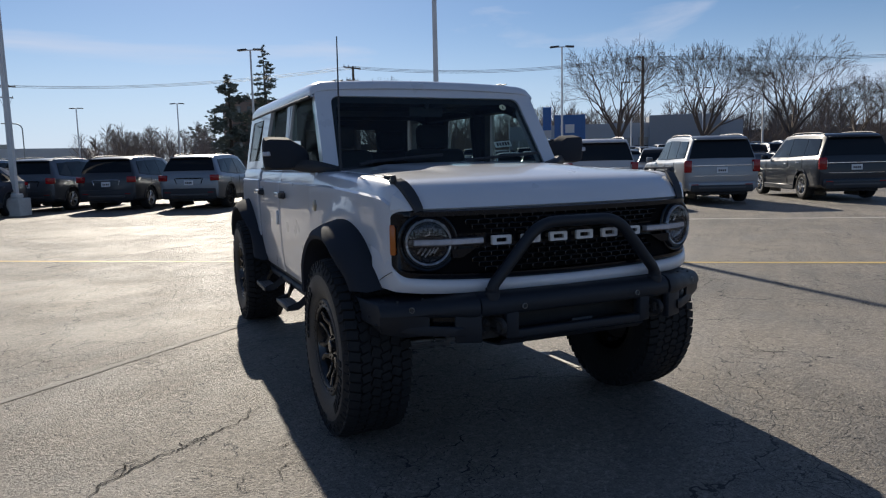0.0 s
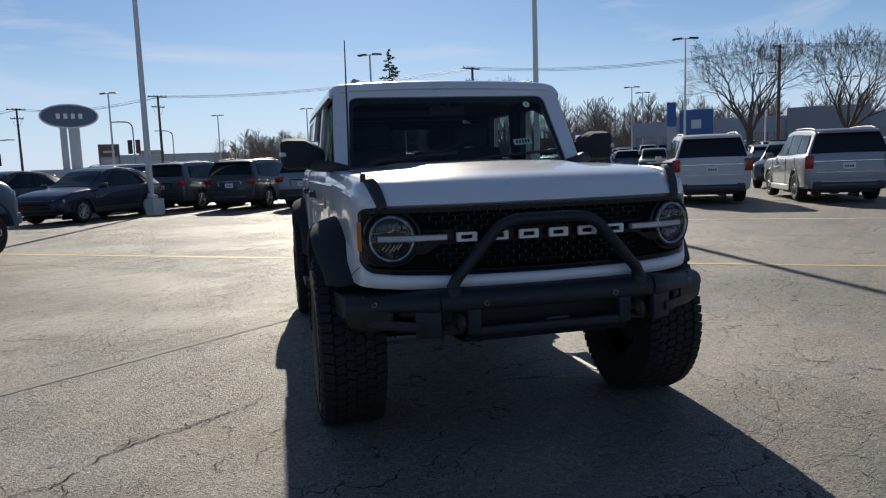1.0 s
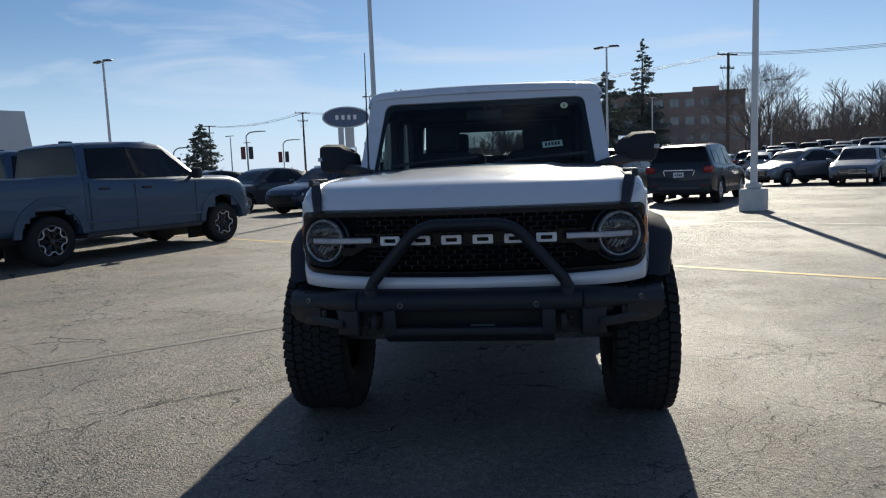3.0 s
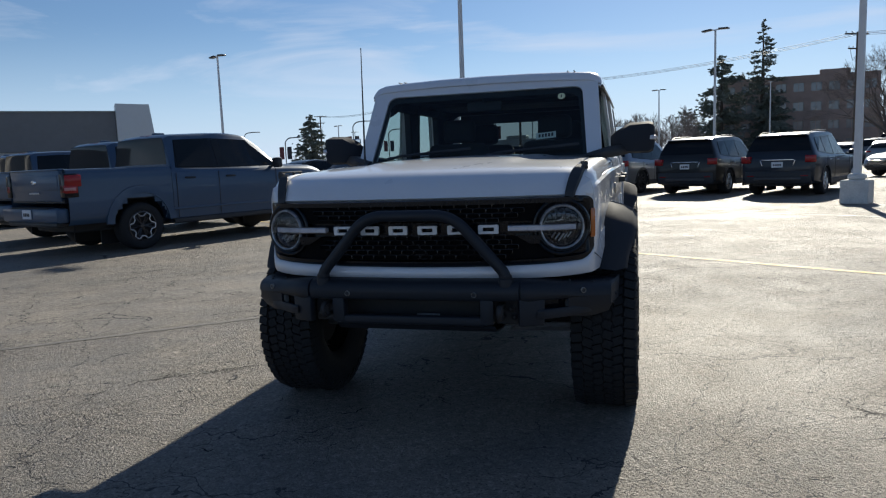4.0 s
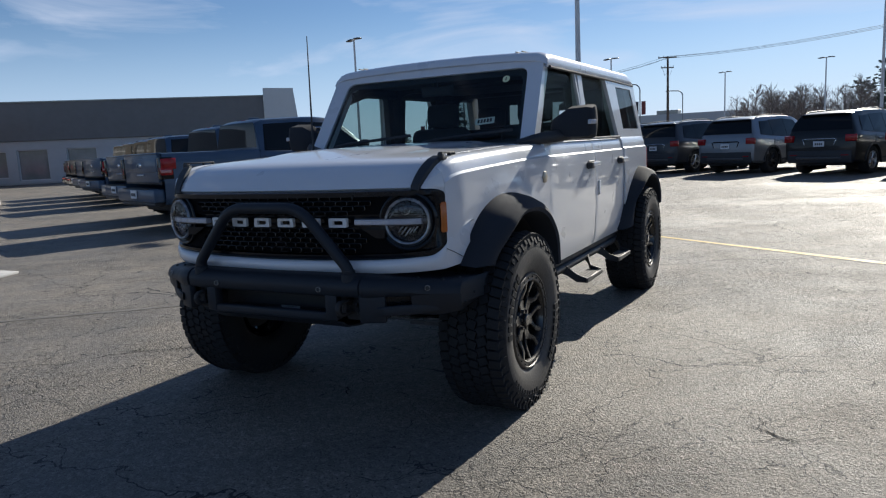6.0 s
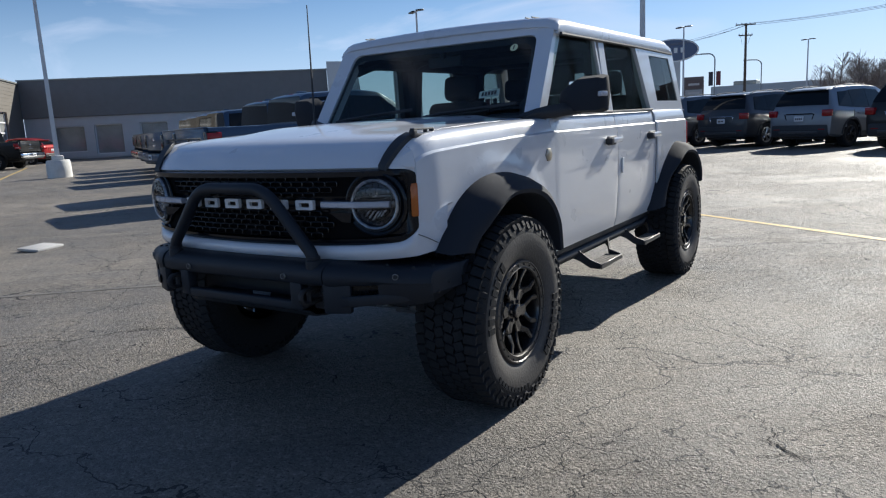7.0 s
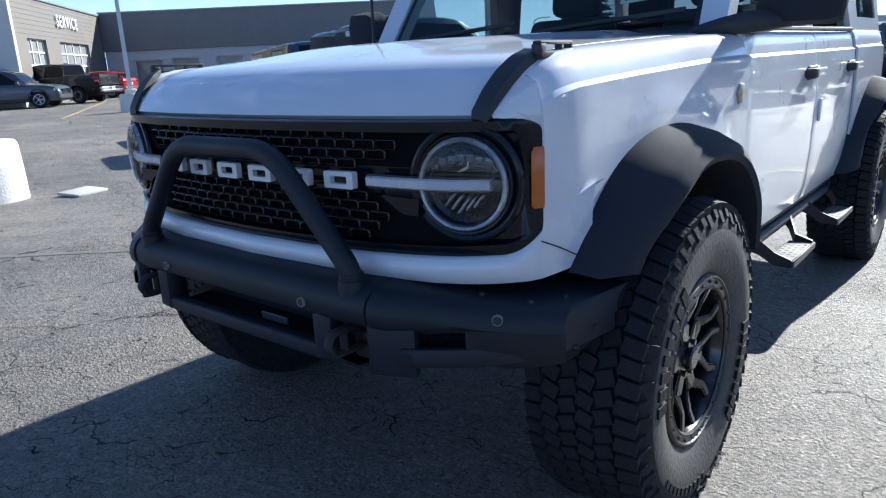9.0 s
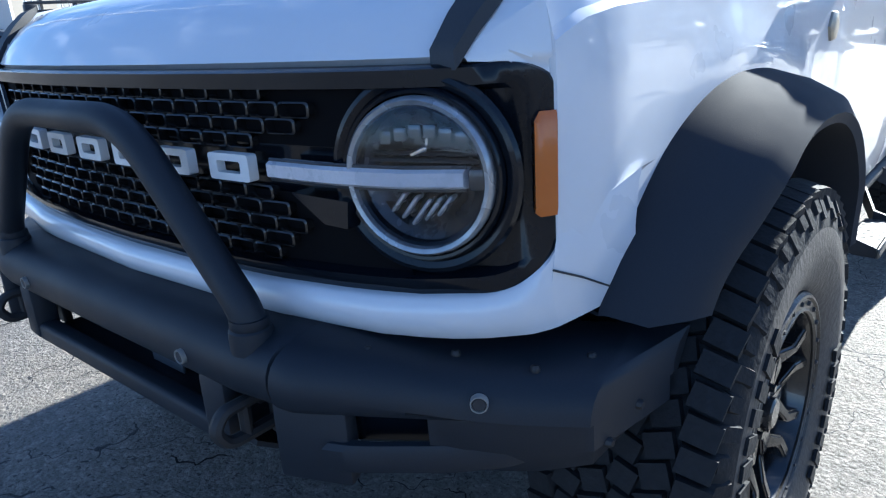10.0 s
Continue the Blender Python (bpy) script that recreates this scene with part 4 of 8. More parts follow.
        for c, s in (((0, 0.010, 0.011), (0.020, 0.185, 0.008)), ((0, 0.010, -0.014), (0.024, 0.185, 0.016)), ((0, 0.096, -0.002), (0.020, 0.014, 0.030)), ((0, 0.038, 0), (0.018, 0.010, 0.026)), ((0, -0.070, -0.004), (0.024, 0.030, 0.026))):
            box(bm, m @ Vector(c), s, 0.0035, rot=rotz(side * 8), seg=2)
        part("tie_down_sight", bm, BLACK_PLASTIC, st, "slotted black tie-down sight")


def plan_y(x):
    """Plan of the steel bumper's front face."""
    return lerp([(0, -0.792), (0.42, -0.790), (0.54, -0.774), (0.74, -0.662), (0.80, -0.625), (0.880, -0.570), (0.897, -0.47), (0.910, -0.385)], abs(x))


def build_bumper():
    # folded steel beam
    bm = bm_new()
    half_xs = [0.15, 0.3, 0.42, 0.47, 0.496, 0.499, 0.503, 0.506, 0.54, 0.6, 0.68, 0.74, 0.77, 0.80, 0.83, 0.868, 0.880, 0.897, 0.910]
    xs = [-v for v in half_xs[::-1]] + [0] + half_xs
    rows = []
    for x in xs:
        # the wings stand a little proud of the middle, behind a narrow joint
        y = plan_y(x) + (0.008 if 0.4975 < abs(x) < 0.504 else -0.005 if abs(x) > 0.504 else 0.0)
        in_ = 0.10 if abs(x) < 0.8 else 0.06
        zt = 0.772 - 0.036 * smoothstep(0.45, 0.9, abs(x))
        zl = 0.680
        far_y = -0.345 if abs(x) > 0.66 else 1.0
        rows.append([(x * 0.97, min(y + in_ + 0.16, far_y), zt - 0.002), (x, y + 0.060, zt - 0.001), (x, y + 0.036, zt - 0.006), (x, y + 0.020, zt - 0.014), (x, y + 0.009, zt - 0.025), (x, y + 0.002, zt - 0.040), (x, y, zt - 0.055),
                     (x, y + 0.003, zl + 0.014), (x, y + 0.008, zl + 0.005), (x, y + 0.018, zl), (x * 0.98, min(y + in_ + 0.1, far_y), zl)])
    vv = grid(bm, rows)
    bm.faces.new(vv[0])
    bm.faces.new(vv[-1])
    bmesh.ops.recalc_face_normals(bm, faces=bm.faces)
    bump = part("front_bumper", bm, STEEL_BLACK, TRUCK, "matte black modular steel bumper", smooth=42)
    # end caps below the beam
    for side in (-1, 1):
        bm = bm_new()
        rows = []
        for x in (0.70, 0.74, 0.78, 0.82, 0.868, 0.880, 0.897, 0.908):
            y = plan_y(x)
            zl = lerp([(0.70, 0.60), (0.80, 0.585), (0.88, 0.60), (0.908, 0.640)], x)
            rows.append([(side * x, y + 0.004, 0.69), (side * x, y + 0.006, 0.64), (side * (x - 0.015), y + 0.03, zl), (side * (x - 0.05), min(y + 0.10, -0.36), zl)])
        grid(bm, rows, flip=side < 0)
        solid(bm, 0.006)
        part("bumper_end", bm, STEEL_BLACK, bump, smooth=30)
        # lower bar in front of the fog opening, and the mount box beside it
        bm = bm_new()
        poly = [(-0.021, -0.016), (-0.016, -0.021), (0.014, -0.020), (0.020, -0.012), (0.018, 0.012), (0.010, 0.022), (-0.012, 0.020), (-0.021, 0.012)]
        rows = []
        for px, py, pz in fillet([(0.585, -0.742, 0.622), (0.62, -0.728, 0.622), (0.735, -0.652, 0.624), (0.795, -0.606, 0.632)], 0.03):
            rows.append([(side * (px + 0.55 * u), py + 0.83 * u, pz + w) for u, w in poly])
        vv = grid(bm, rows, closed_u=True)
        bm.faces.new(vv[0])
        bm.faces.new(vv[-1])
        bmesh.ops.recalc_face_normals(bm, faces=bm.faces)
        part("lower_bar", bm, STEEL_BLACK, bump, smooth=30)
        bm = bm_new()
        box(bm, (side * 0.545, -0.742, 0.632), (0.115, 0.035, 0.125), 0.008, rot=rotz(side * 22), seg=2)
        part("mount_box", bm, STEEL_BLACK, bump)
        # upright between the winch opening and the hook bay
        bm = bm_new()
        box(bm, (side * 0.352, -0.760, 0.632), (0.062, 0.050, 0.118), 0.010, rot=rotz(side * 4), seg=2)
        part("upright", bm, STEEL_BLACK, bump)
        bm = bm_new()
        box(bm, (side * 0.440, -0.700, 0.628), (0.115, 0.02, 0.125), 0.004)
        part("hook_bay", bm, INTERIOR, bump)
        for bx, bz in ((0.405, 0.648), (0.452, 0.640), (0.468, 0.605)):
            bm = bm_new()
            m = Matrix.Translation((side * bx, -0.712, bz)) @ Matrix.Rotation(radians(-90), 4, "Z")
            lathe(bm, [(0.0, 0.030), (0.006, 0.030), (0.011, 0.026), (0.011, 0.014), (0.016, 0.012), (0.016, 0.0)], 10, m)
            part("hook_bolt", bm, mat("dark_zinc_bolt", (0.03, 0.03, 0.032), 0.5, metal=0.5, var=0.2), bump, "dull zinc bolt")
        # recessed fog lamp
        bm = bm_new()
        box(bm, (side * 0.665, -0.615, 0.650), (0.25, 0.05, 0.080), 0.01, rot=rotz(side * 33))
        part("fog_recess", bm, GLOSS_BLACK, bump)
        bm = bm_new()
        box(bm, (side * 0.718, -0.628, 0.652), (0.078, 0.03, 0.046), 0.008, rot=rotz(side * 38), seg=2)
        part("fog_lamp", bm, mat("dusty_fog_lens", (0.13, 0.135, 0.145), 0.3, coat=0.5, var=0.2), bump, "small grey fog lamp")
        # tow hook: a thick plate loop with a pin across it
        bm = bm_new()
        hook = fillet([(0, -0.705, 0.660), (0, -0.806, 0.660), (0, -0.824, 0.636), (0, -0.806, 0.606), (0, -0.705, 0.606)], 0.024, 6)
        tube(bm, hook, 0.010, 8)
        tube(bm, [(0, -0.772, 0.660), (0, -0.772, 0.606)], 0.009, 8)
        for v in bm.verts:
            v.co.x = v.co.x * 1.2 + side * 0.416
        part("tow_hook", bm, INTERIOR, bump, "black steel tow hook")
        # hoop foot
        bm = bm_new()
        m = Matrix.Translation((side * 0.435, -0.750, 0.765)) @ Matrix.Rotation(radians(90), 4, "Y")
        lathe(bm, [(0.0, -0.030), (0.0285, -0.030), (0.0295, -0.018), (0.0285, -0.016), (0.0315, -0.013), (0.0325, -0.004), (0.0325, 0.02), (0.0, 0.02)], 28, m)
        part("hoop_foot", bm, STEEL_BLACK, bump)
        # sensors and bolts
        for x, z in ((0.763, 0.714), (0.30, 0.712)):
            bm = bm_new()
            m = Matrix.Translation((side * x, plan_y(x) - 0.001, z)) @ Matrix.Rotation(radians(side * (34 if x > 0.5 else 0)), 4, "Z") @ Matrix.Rotation(radians(-90), 4, "Z")
            lathe(bm, [(0.0, 0.005), (0.0085, 0.005), (0.009, 0.003), (0.009, -0.006)], 20, m)
            sn = part("parking_sensor", bm, BLACK_PLASTIC, bump, "round parking sensor")
            bm = bm_new()
            lathe(bm, [(0.0098, 0.003), (0.0102, 0.0062), (0.0116, 0.0062), (0.0120, 0.003), (0.0120, -0.004), (0.0098, -0.004)], 24, m)
            part("sensor_ring", bm, mat("pale_sensor_ring", (0.22, 0.215, 0.20), 0.4, var=0.1), sn)
        for x, yy, z in ((0.80, 0.05, 0.741), (0.70, 0.07, 0.752), (0.84, 0.10, 0.737), (0.60, 0.06, 0.758), (0.475, 0.05, 0.762)):
            bm = bm_new()
            m = Matrix.Translation((side * x, plan_y(x) + yy, z)) @ Matrix.Rotation(radians(-90), 4, "Y")
            lathe(bm, [(0.0, 0.005), (0.0035, 0.005), (0.006, 0.003), (0.007, 0.0), (0.007, -0.006)], 10, m)
            part("bolt", bm, mat("dark_zinc_bolt", (0.03, 0.03, 0.032), 0.5, metal=0.5, var=0.2), bump)
        for y, z in ((-0.47, 0.668), (-0.535, 0.640)):
            bm = bm_new()
            xx = lerp([(-0.625, 0.80), (-0.570, 0.880), (-0.47, 0.897), (-0.385, 0.910)], y)
            m = Matrix.Translation((side * (xx - 0.004), y, z)) @ Matrix.Rotation(radians(0 if side > 0 else 180), 4, "Z")
            lathe(bm, [(0.0, 0.010), (0.005, 0.010), (0.0075, 0.006), (0.0075, -0.006)], 8, m)
            part("bolt", bm, mat("dark_zinc_bolt", (0.03, 0.03, 0.032), 0.5, metal=0.5, var=0.2), bump)
    # winch opening with the square lower bar below it
    bm = bm_new()
    box(bm, (0, -0.762, 0.588), (0.70, 0.040, 0.040), 0.010, seg=3)
    part("lower_bar", bm, STEEL_BLACK, bump)
    bm = bm_new()
    box(bm, (0, -0.615, 0.63), (0.82, 0.02, 0.15), 0.004)
    part("winch_recess", bm, INTERIOR, bump, "dark recess behind the winch opening")
    bm = bm_new()
    box(bm, (0, -0.688, 0.575), (0.72, 0.13, 0.010), 0.003)
    part("winch_tray", bm, STEEL_BLACK, bump)
    bm = bm_new()
    box(bm, (0.06, -0.700, 0.594), (0.11, 0.006, 0.022), 0.002)
    part("stuck_label", bm, mat("grey_metal_label", (0.20, 0.20, 0.21), 0.4, metal=0.3, var=0.15), bump, "small grey label in the winch tray")
    bm = bm_new()
    grid(bm, [[(x, y, z) for x in (-0.38, -0.34, 0.34, 0.38)] for y, z in ((-0.735, 0.56), (-0.70, 0.535), (-0.60, 0.52), (-0.30, 0.50))])
    solid(bm, 0.008)
    part("skid_plate", bm, STEEL_BLACK, TRUCK, "black steel skid plate", smooth=20)
    # hoop
    bm = bm_new()
    tube(bm, fillet([(-0.440, -0.750, 0.770), (-0.428, -0.752, 0.81), (-0.205, -0.762, 1.063), (0.205, -0.762, 1.063), (0.428, -0.752, 0.81), (0.440, -0.750, 0.770)], 0.085, 8), 0.0255, 16)
    part("bumper_hoop", bm, STEEL_BLACK, TRUCK, "black tubular brush hoop above the bumper", smooth=60)


def build_cabin():
    # inner dark tub, floor and firewall
    bm = bm_new()
    box(bm, (0, 1.95, 0.56), (1.60, 2.75, 0.08), 0.02)
    box(bm, (0, 0.66, 0.90), (1.60, 0.06, 0.70), 0.01)
    box(bm, (0, 3.30, 0.88), (1.52, 0.05, 0.70), 0.01)
    for s in (-1, 1):
        box(bm, (s * 0.80, 1.95, 0.93), (0.05, 2.70, 0.70), 0.01)
    part("cabin_tub", bm, INTERIOR, TRUCK)
    # dashboard
    bm = bm_new()
    rows = []
    for k in range(9):
        x = -0.76 + 1.52 * k / 8
        rows.append([(x, 0.66, 1.285), (x, 0.78, 1.275), (x, 0.92, 1.262 + 0.02 * (abs(x - 0.36) < 0.2)), (x, 0.98, 1.235), (x, 0.99, 1.05), (x, 0.92, 0.9)])
    grid(bm, rows, flip=True)
    solid(bm, 0.01)
    dash = part("dashboard", bm, INTERIOR, TRUCK, "black dashboard")
    bm = bm_new()
    box(bm, (0, 0.985, 1.21), (0.30, 0.025, 0.17), 0.01, rot=rotx(-10), seg=2)
    part("screen", bm, GLOSS_BLACK, dash)
    bm = bm_new()
    m = Matrix.Translation((0.37, 1.06, 1.15)) @ Matrix.Rotation(radians(62), 4, "X")
    tube(bm, [m @ Vector((0.18 * math.cos(a), 0.18 * math.sin(a), 0)) for a in [2 * math.pi * k / 28 for k in range(29)]], 0.014, 8, caps=False)
    for a in (0, 180, 270):
        tube(bm, [m @ Vector((0, 0, 0.01)), m @ Vector((0.175 * math.cos(radians(a)), 0.175 * math.sin(radians(a)), 0))], 0.014, 6)
    lathe(bm, [(0.0, 0.02), (0.05, 0.018), (0.06, 0.0), (0.05, -0.06), (0.03, -0.2)], 16, m @ Matrix.Rotation(radians(-90), 4, "Y"))
    part("steering_wheel", bm, INTERIOR, dash, "black steering wheel")
    # seats
    for x, y, wd in ((-0.38, 1.42, 0.52), (0.38, 1.42, 0.52), (-0.38, 2.38, 0.60), (0.38, 2.38, 0.60)):
        bm = bm_new()
        box(bm, (x, y, 0.80), (wd, 0.52, 0.18), 0.06, seg=3)
        seat = part("seat", bm, SEAT_MAT, TRUCK, "dark cloth seat")
        bm = bm_new()
        box(bm, (x, y + 0.27, 1.13), (wd - 0.03, 0.15, 0.62), 0.06, rot=rotx(-12), seg=3)
        part("backrest", bm, SEAT_MAT, seat)
        bm = bm_new()
        box(bm, (x, y + 0.36, 1.535), (0.26, 0.11, 0.18), 0.045, rot=rotx(-6), seg=3)
        tube(bm, [(x - 0.06, y + 0.34, 1.35), (x - 0.06, y + 0.36, 1.5)], 0.007, 6)
        tube(bm, [(x + 0.06, y + 0.34, 1.35), (x + 0.06, y + 0.36, 1.5)], 0.007, 6)
        part("headrest", bm, SEAT_MAT, seat)
    # roll bar behind the seats
    for y in (1.60, 2.62):
        bm = bm_new()
        tube(bm, fillet([(-0.735, y, 0.95), (-0.70, y, 1.70), (-0.60, y, 1.755), (0.60, y, 1.755), (0.70, y, 1.70), (0.735, y, 0.95)], 0.1), 0.045, 10)
        part("roll_bar", bm, INTERIOR, TRUCK, "padded black roll bar")
    # headliner and the padded inner pillars
    bm = bm_new()
    box(bm, (0, 2.08, 1.765), (1.44, 2.16, 0.05), 0.02)
    box(bm, (0, 1.02, 1.752), (1.38, 0.12, 0.05), 0.02)
    part("headliner", bm, INTERIOR, TRUCK, "black headliner")
    for s in (-1, 1):
        for y, wd, z0 in ((1.60, 0.22, 1.28), (2.42, 0.30, 1.28)):
            bm = bm_new()
            prism(bm, [(y - wd * 0.45, z0), (y + wd * 0.45, z0), (y + wd * 0.75, 1.745), (y - wd * 0.75, 1.745), (y - wd * 0.5, 1.66)], s * 0.70, s * 0.745, "x")
            part("pillar_trim", bm, INTERIOR, TRUCK)
        bm = bm_new()
        tube(bm, fillet([(s * 0.68, 0.95, 1.66), (s * 0.69, 1.15, 1.715), (s * 0.69, 2.6, 1.725)], 0.06), 0.045, 8)
        part("roof_rail", bm, INTERIOR, TRUCK)
    bm = bm_new()
    box(bm, (0, 0.985, 1.66), (0.24, 0.03, 0.065), 0.012, seg=2)
    box(bm, (0, 0.97, 1.71), (0.03, 0.03, 0.06), 0.006)
    part("rear_view_mirror", bm, INTERIOR, TRUCK, "small interior mirror")
    for s in (-1, 1):
        bm = bm_new()
        box(bm, (s * 0.36, 1.10, 1.745), (0.44, 0.20, 0.02), 0.008, rot=rotx(8))
        part("sun_visor", bm, INTERIOR, TRUCK)


def top_x(z):
    return lerp([(1.30, 0.822), (1.75, 0.768)], z)


def pane(name, pts, side, material, parent, x_off=0.0, label="", thick=0.005):
    """A side window pane from a (y, z) outline on the leaning glass plane."""
    bm = bm_new()
    va = [bm.verts.new((side * (top_x(z) + x_off), y, z)) for y, z in pts]
    vb = [bm.verts.new((side * (top_x(z) + x_off - thick), y, z)) for y, z in pts]
    bm.faces.new(va)
    bm.faces.new(vb[::-1])
    n = len(pts)
    for i in range(n):
        bm.faces.new([va[i], vb[i], vb[(i + 1) % n], va[(i + 1) % n]])
    bmesh.ops.recalc_face_normals(bm, faces=bm.faces)
    p = part(name, bm, material, parent, label, smooth=0)
    return p


def frame_band(bm, outer, inner, side, d0=0.0, d1=0.045):
    """A band between two matching outlines on the side plane, with depth."""
    def at(p, d):
        return (side * (top_x(p[1]) - d), p[0], p[1])
    n = len(outer)
    vo, vi = [bm.verts.new(at(p, d0)) for p in outer], [bm.verts.new(at(p, d0)) for p in inner]
    wo, wi = [bm.verts.new(at(p, d1)) for p in outer], [bm.verts.new(at(p, d1)) for p in inner]
    fs = []
    for i in range(n):
        j = (i + 1) % n
        fs += [bm.faces.new([vo[i], vo[j], vi[j], vi[i]]), bm.faces.new([wo[i], wo[j], wi[j], wi[i]]), bm.faces.new([vi[i], vi[j], wi[j], wi[i]]), bm.faces.new([vo[i], vo[j], wo[j], wo[i]])]
    bmesh.ops.recalc_face_normals(bm, faces=fs)


def build_greenhouse():
    # hard top
    bm = bm_new()
    rows = []
    ys = [0.925, 0.935, 0.96, 1.0, 1.08] + [1.2 + 0.15 * k for k in range(13)] + [3.08, 3.15, 3.19, 3.20]
    for y in ys:
        zr = lerp([(0.925, -0.060), (0.935, -0.034), (0.96, -0.014), (1.0, -0.004), (1.08, 0.0), (3.0, 0.008), (3.08, 0.004), (3.15, -0.012), (3.19, -0.04), (3.20, -0.07)], y)
        half = [(0.770, 1.742), (0.777, 1.775 + 0.3 * min(0, zr)), (0.770, 1.806 + zr * 0.8), (0.745, 1.832 + zr), (0.70, 1.846 + zr), (0.55, 1.856 + zr), (0.3, 1.864 + zr), (0.0, 1.867 + zr)]
        rows.append([(x, y, z) for x, z in half] + [(-x, y, z) for x, z in half[-2::-1]])
    vv = grid(bm, rows)
    bmesh.ops.recalc_face_normals(bm, faces=bm.faces)
    solid(bm, 0.018)
    roof = part("roof", bm, PAINT_WHITE, TRUCK, "white removable hard top", smooth=35)
    # seams between the roof panels
    bm = bm_new()
    for x in (-0.60, -0.56, 0.56, 0.60):
        tube(bm, [(x, 0.97, 1.853), (x, 1.25, 1.861), (x, 1.55, 1.861)], 0.004, 6)
    box(bm, (0, 1.56, 1.866), (1.25, 0.012, 0.006), 0.0)
    part("roof_seam", bm, BLACK_PLASTIC, roof)
    # windscreen surround
    bm = bm_new()
    o = [(-0.790, 0.615, 1.290), (-0.752, 0.945, 1.800), (0.752, 0.945, 1.800), (0.790, 0.615, 1.290)]
    i_ = [(-0.700, 0.628, 1.300), (-0.655, 0.925, 1.752), (0.655, 0.925, 1.752), (0.700, 0.628, 1.300)]
    back = Vector((0, 0.075, -0.03))

    def rnd_path(p):
        return fillet([p[0], p[1], p[2], p[3]], 0.06, 5)
    po, pi = rnd_path(o), rnd_path(i_)
    vo, vi = [bm.verts.new(p) for p in po], [bm.verts.new(p) for p in pi]
    wo, wi = [bm.verts.new(p + back) for p in po], [bm.verts.new(p + back) for p in pi]
    for k in range(len(po) - 1):
        for q in ((vo[k], vo[k + 1], vi[k + 1], vi[k]), (wo[k], wi[k], wi[k + 1], wo[k + 1]), (vo[k], wo[k], wo[k + 1], vo[k + 1]), (vi[k], vi[k + 1], wi[k + 1], wi[k])):
            bm.faces.new(q)
    bmesh.ops.recalc_face_normals(bm, faces=bm.faces)
    part("windscreen_frame", bm, PAINT_WHITE, TRUCK, "white windscreen frame and pillars", smooth=35)
    bm = bm_new()
    va = [bm.verts.new(p + Vector((0, 0.010, -0.004))) for p in pi]
    bm.faces.new(va)
    bmesh.ops.reverse_faces(bm, faces=bm.faces[:])
    ws = part("windscreen", bm, GLASS, TRUCK, "tinted windscreen", smooth=0)
    ws.visible_shadow = False
    # dark shade band and border of the screen
    bm = bm_new()
    pin = rnd_path([(-0.676, 0.640, 1.322), (-0.630, 0.895, 1.714), (0.630, 0.895, 1.714), (0.676, 0.640, 1.322)])
    off = Vector((0, 0.016, -0.006))
    a, b = [bm.verts.new(p + off) for p in pi], [bm.verts.new(p + off) for p in pin]
    for k in range(len(pi) - 1):
        bm.faces.new([a[k], a[k + 1], b[k + 1], b[k]])
    bm.faces.new([a[0], b[0], b[-1], a[-1]])
    part("screen_border", bm, INTERIOR, ws, smooth=0)
    # stickers
    bm = bm_new()
    tilt = Matrix.Rotation(radians(-33), 4, "X")
    m = Matrix.Translation((0.525, 0.888, 1.690)) @ tilt
    t = bmesh.new()
    bmesh.ops.create_circle(t, cap_ends=True, radius=0.024, segments=24)
    merge(bm, t, m @ Matrix.Rotation(radians(90), 4, "X"))
    part("round_sticker", bm, mat("pale_yellow_sticker", (0.62, 0.66, 0.42), 0.6, var=0.05), ws, "round pale yellow sticker")
    bm = bm_new()
    box(bm, m @ Vector((0, -0.002, 0)), (0.007, 0.001, 0.024), 0.0, rot=rotx(-33))
    part("sticker_mark", bm, INK, ws)
    bm = bm_new()
    box(bm, (0.44, 0.735, 1.440), (0.125, 0.002, 0.045), 0.0, rot=rotx(-33) @ roty(-5))
    part("paper_tag", bm, PAPER, ws, "white paper stock tag")
    bm = bm_new()
    for k in range(5):
        box(bm, (0.400 + 0.020 * k, 0.733, 1.438 + 0.0018 * k), (0.013, 0.002, 0.024), 0.0, rot=rotx(-33))
    part("tag_bars", bm, INK, ws)
    # wipers and cowl
    bm = bm_new()
    rows = []
    for k in range(13):
        x = -0.79 + 1.58 * k / 12
        yf = 0.585 - 0.02 * (1 - (x / 0.79) ** 2)
        rows.append([(x, yf - 0.01, 1.280), (x, yf, 1.298 + 0.012 * (1 - (x / 0.79) ** 2)), (x, 0.66, 1.312), (x, 0.72, 1.30)])
    grid(bm, rows, flip=True)
    solid(bm, 0.008)
    cowl = part("cowl", bm, BLACK_PLASTIC, TRUCK, "black plastic cowl below the windscreen")
    for x0, x1 in ((0.08, 0.60), (-0.58, -0.08)):
        bm = bm_new()
        tube(bm, [(x0, 0.60, 1.328), (x0 + 0.1, 0.62, 1.345), (x1, 0.66, 1.375)], [0.010, 0.008, 0.005], 6)
        box(bm, ((x0 + x1) / 2 + 0.05, 0.65, 1.360), ((x1 - x0) * 1.0, 0.012, 0.018), 0.003, rot=roty(-4))
        part("wiper", bm, BLACK_PLASTIC, cowl, "black windscreen wiper")
    for side in (-1, 1):
        # side glass of both doors and the rear quarter
        fw = [(0.735, 1.31), (0.945, 1.735), (1.475, 1.738), (1.560, 1.315)]
        rw = [(1.665, 1.315), (1.630, 1.738), (2.235, 1.740), (2.450, 1.325)]
        for nm, w in (("front_window", fw), ("rear_window", rw)):
            p = pane(nm, w, side, GLASS_SIDE, TRUCK, -0.014, "tinted side window")
            p.visible_shadow = False
        bm = bm_new()
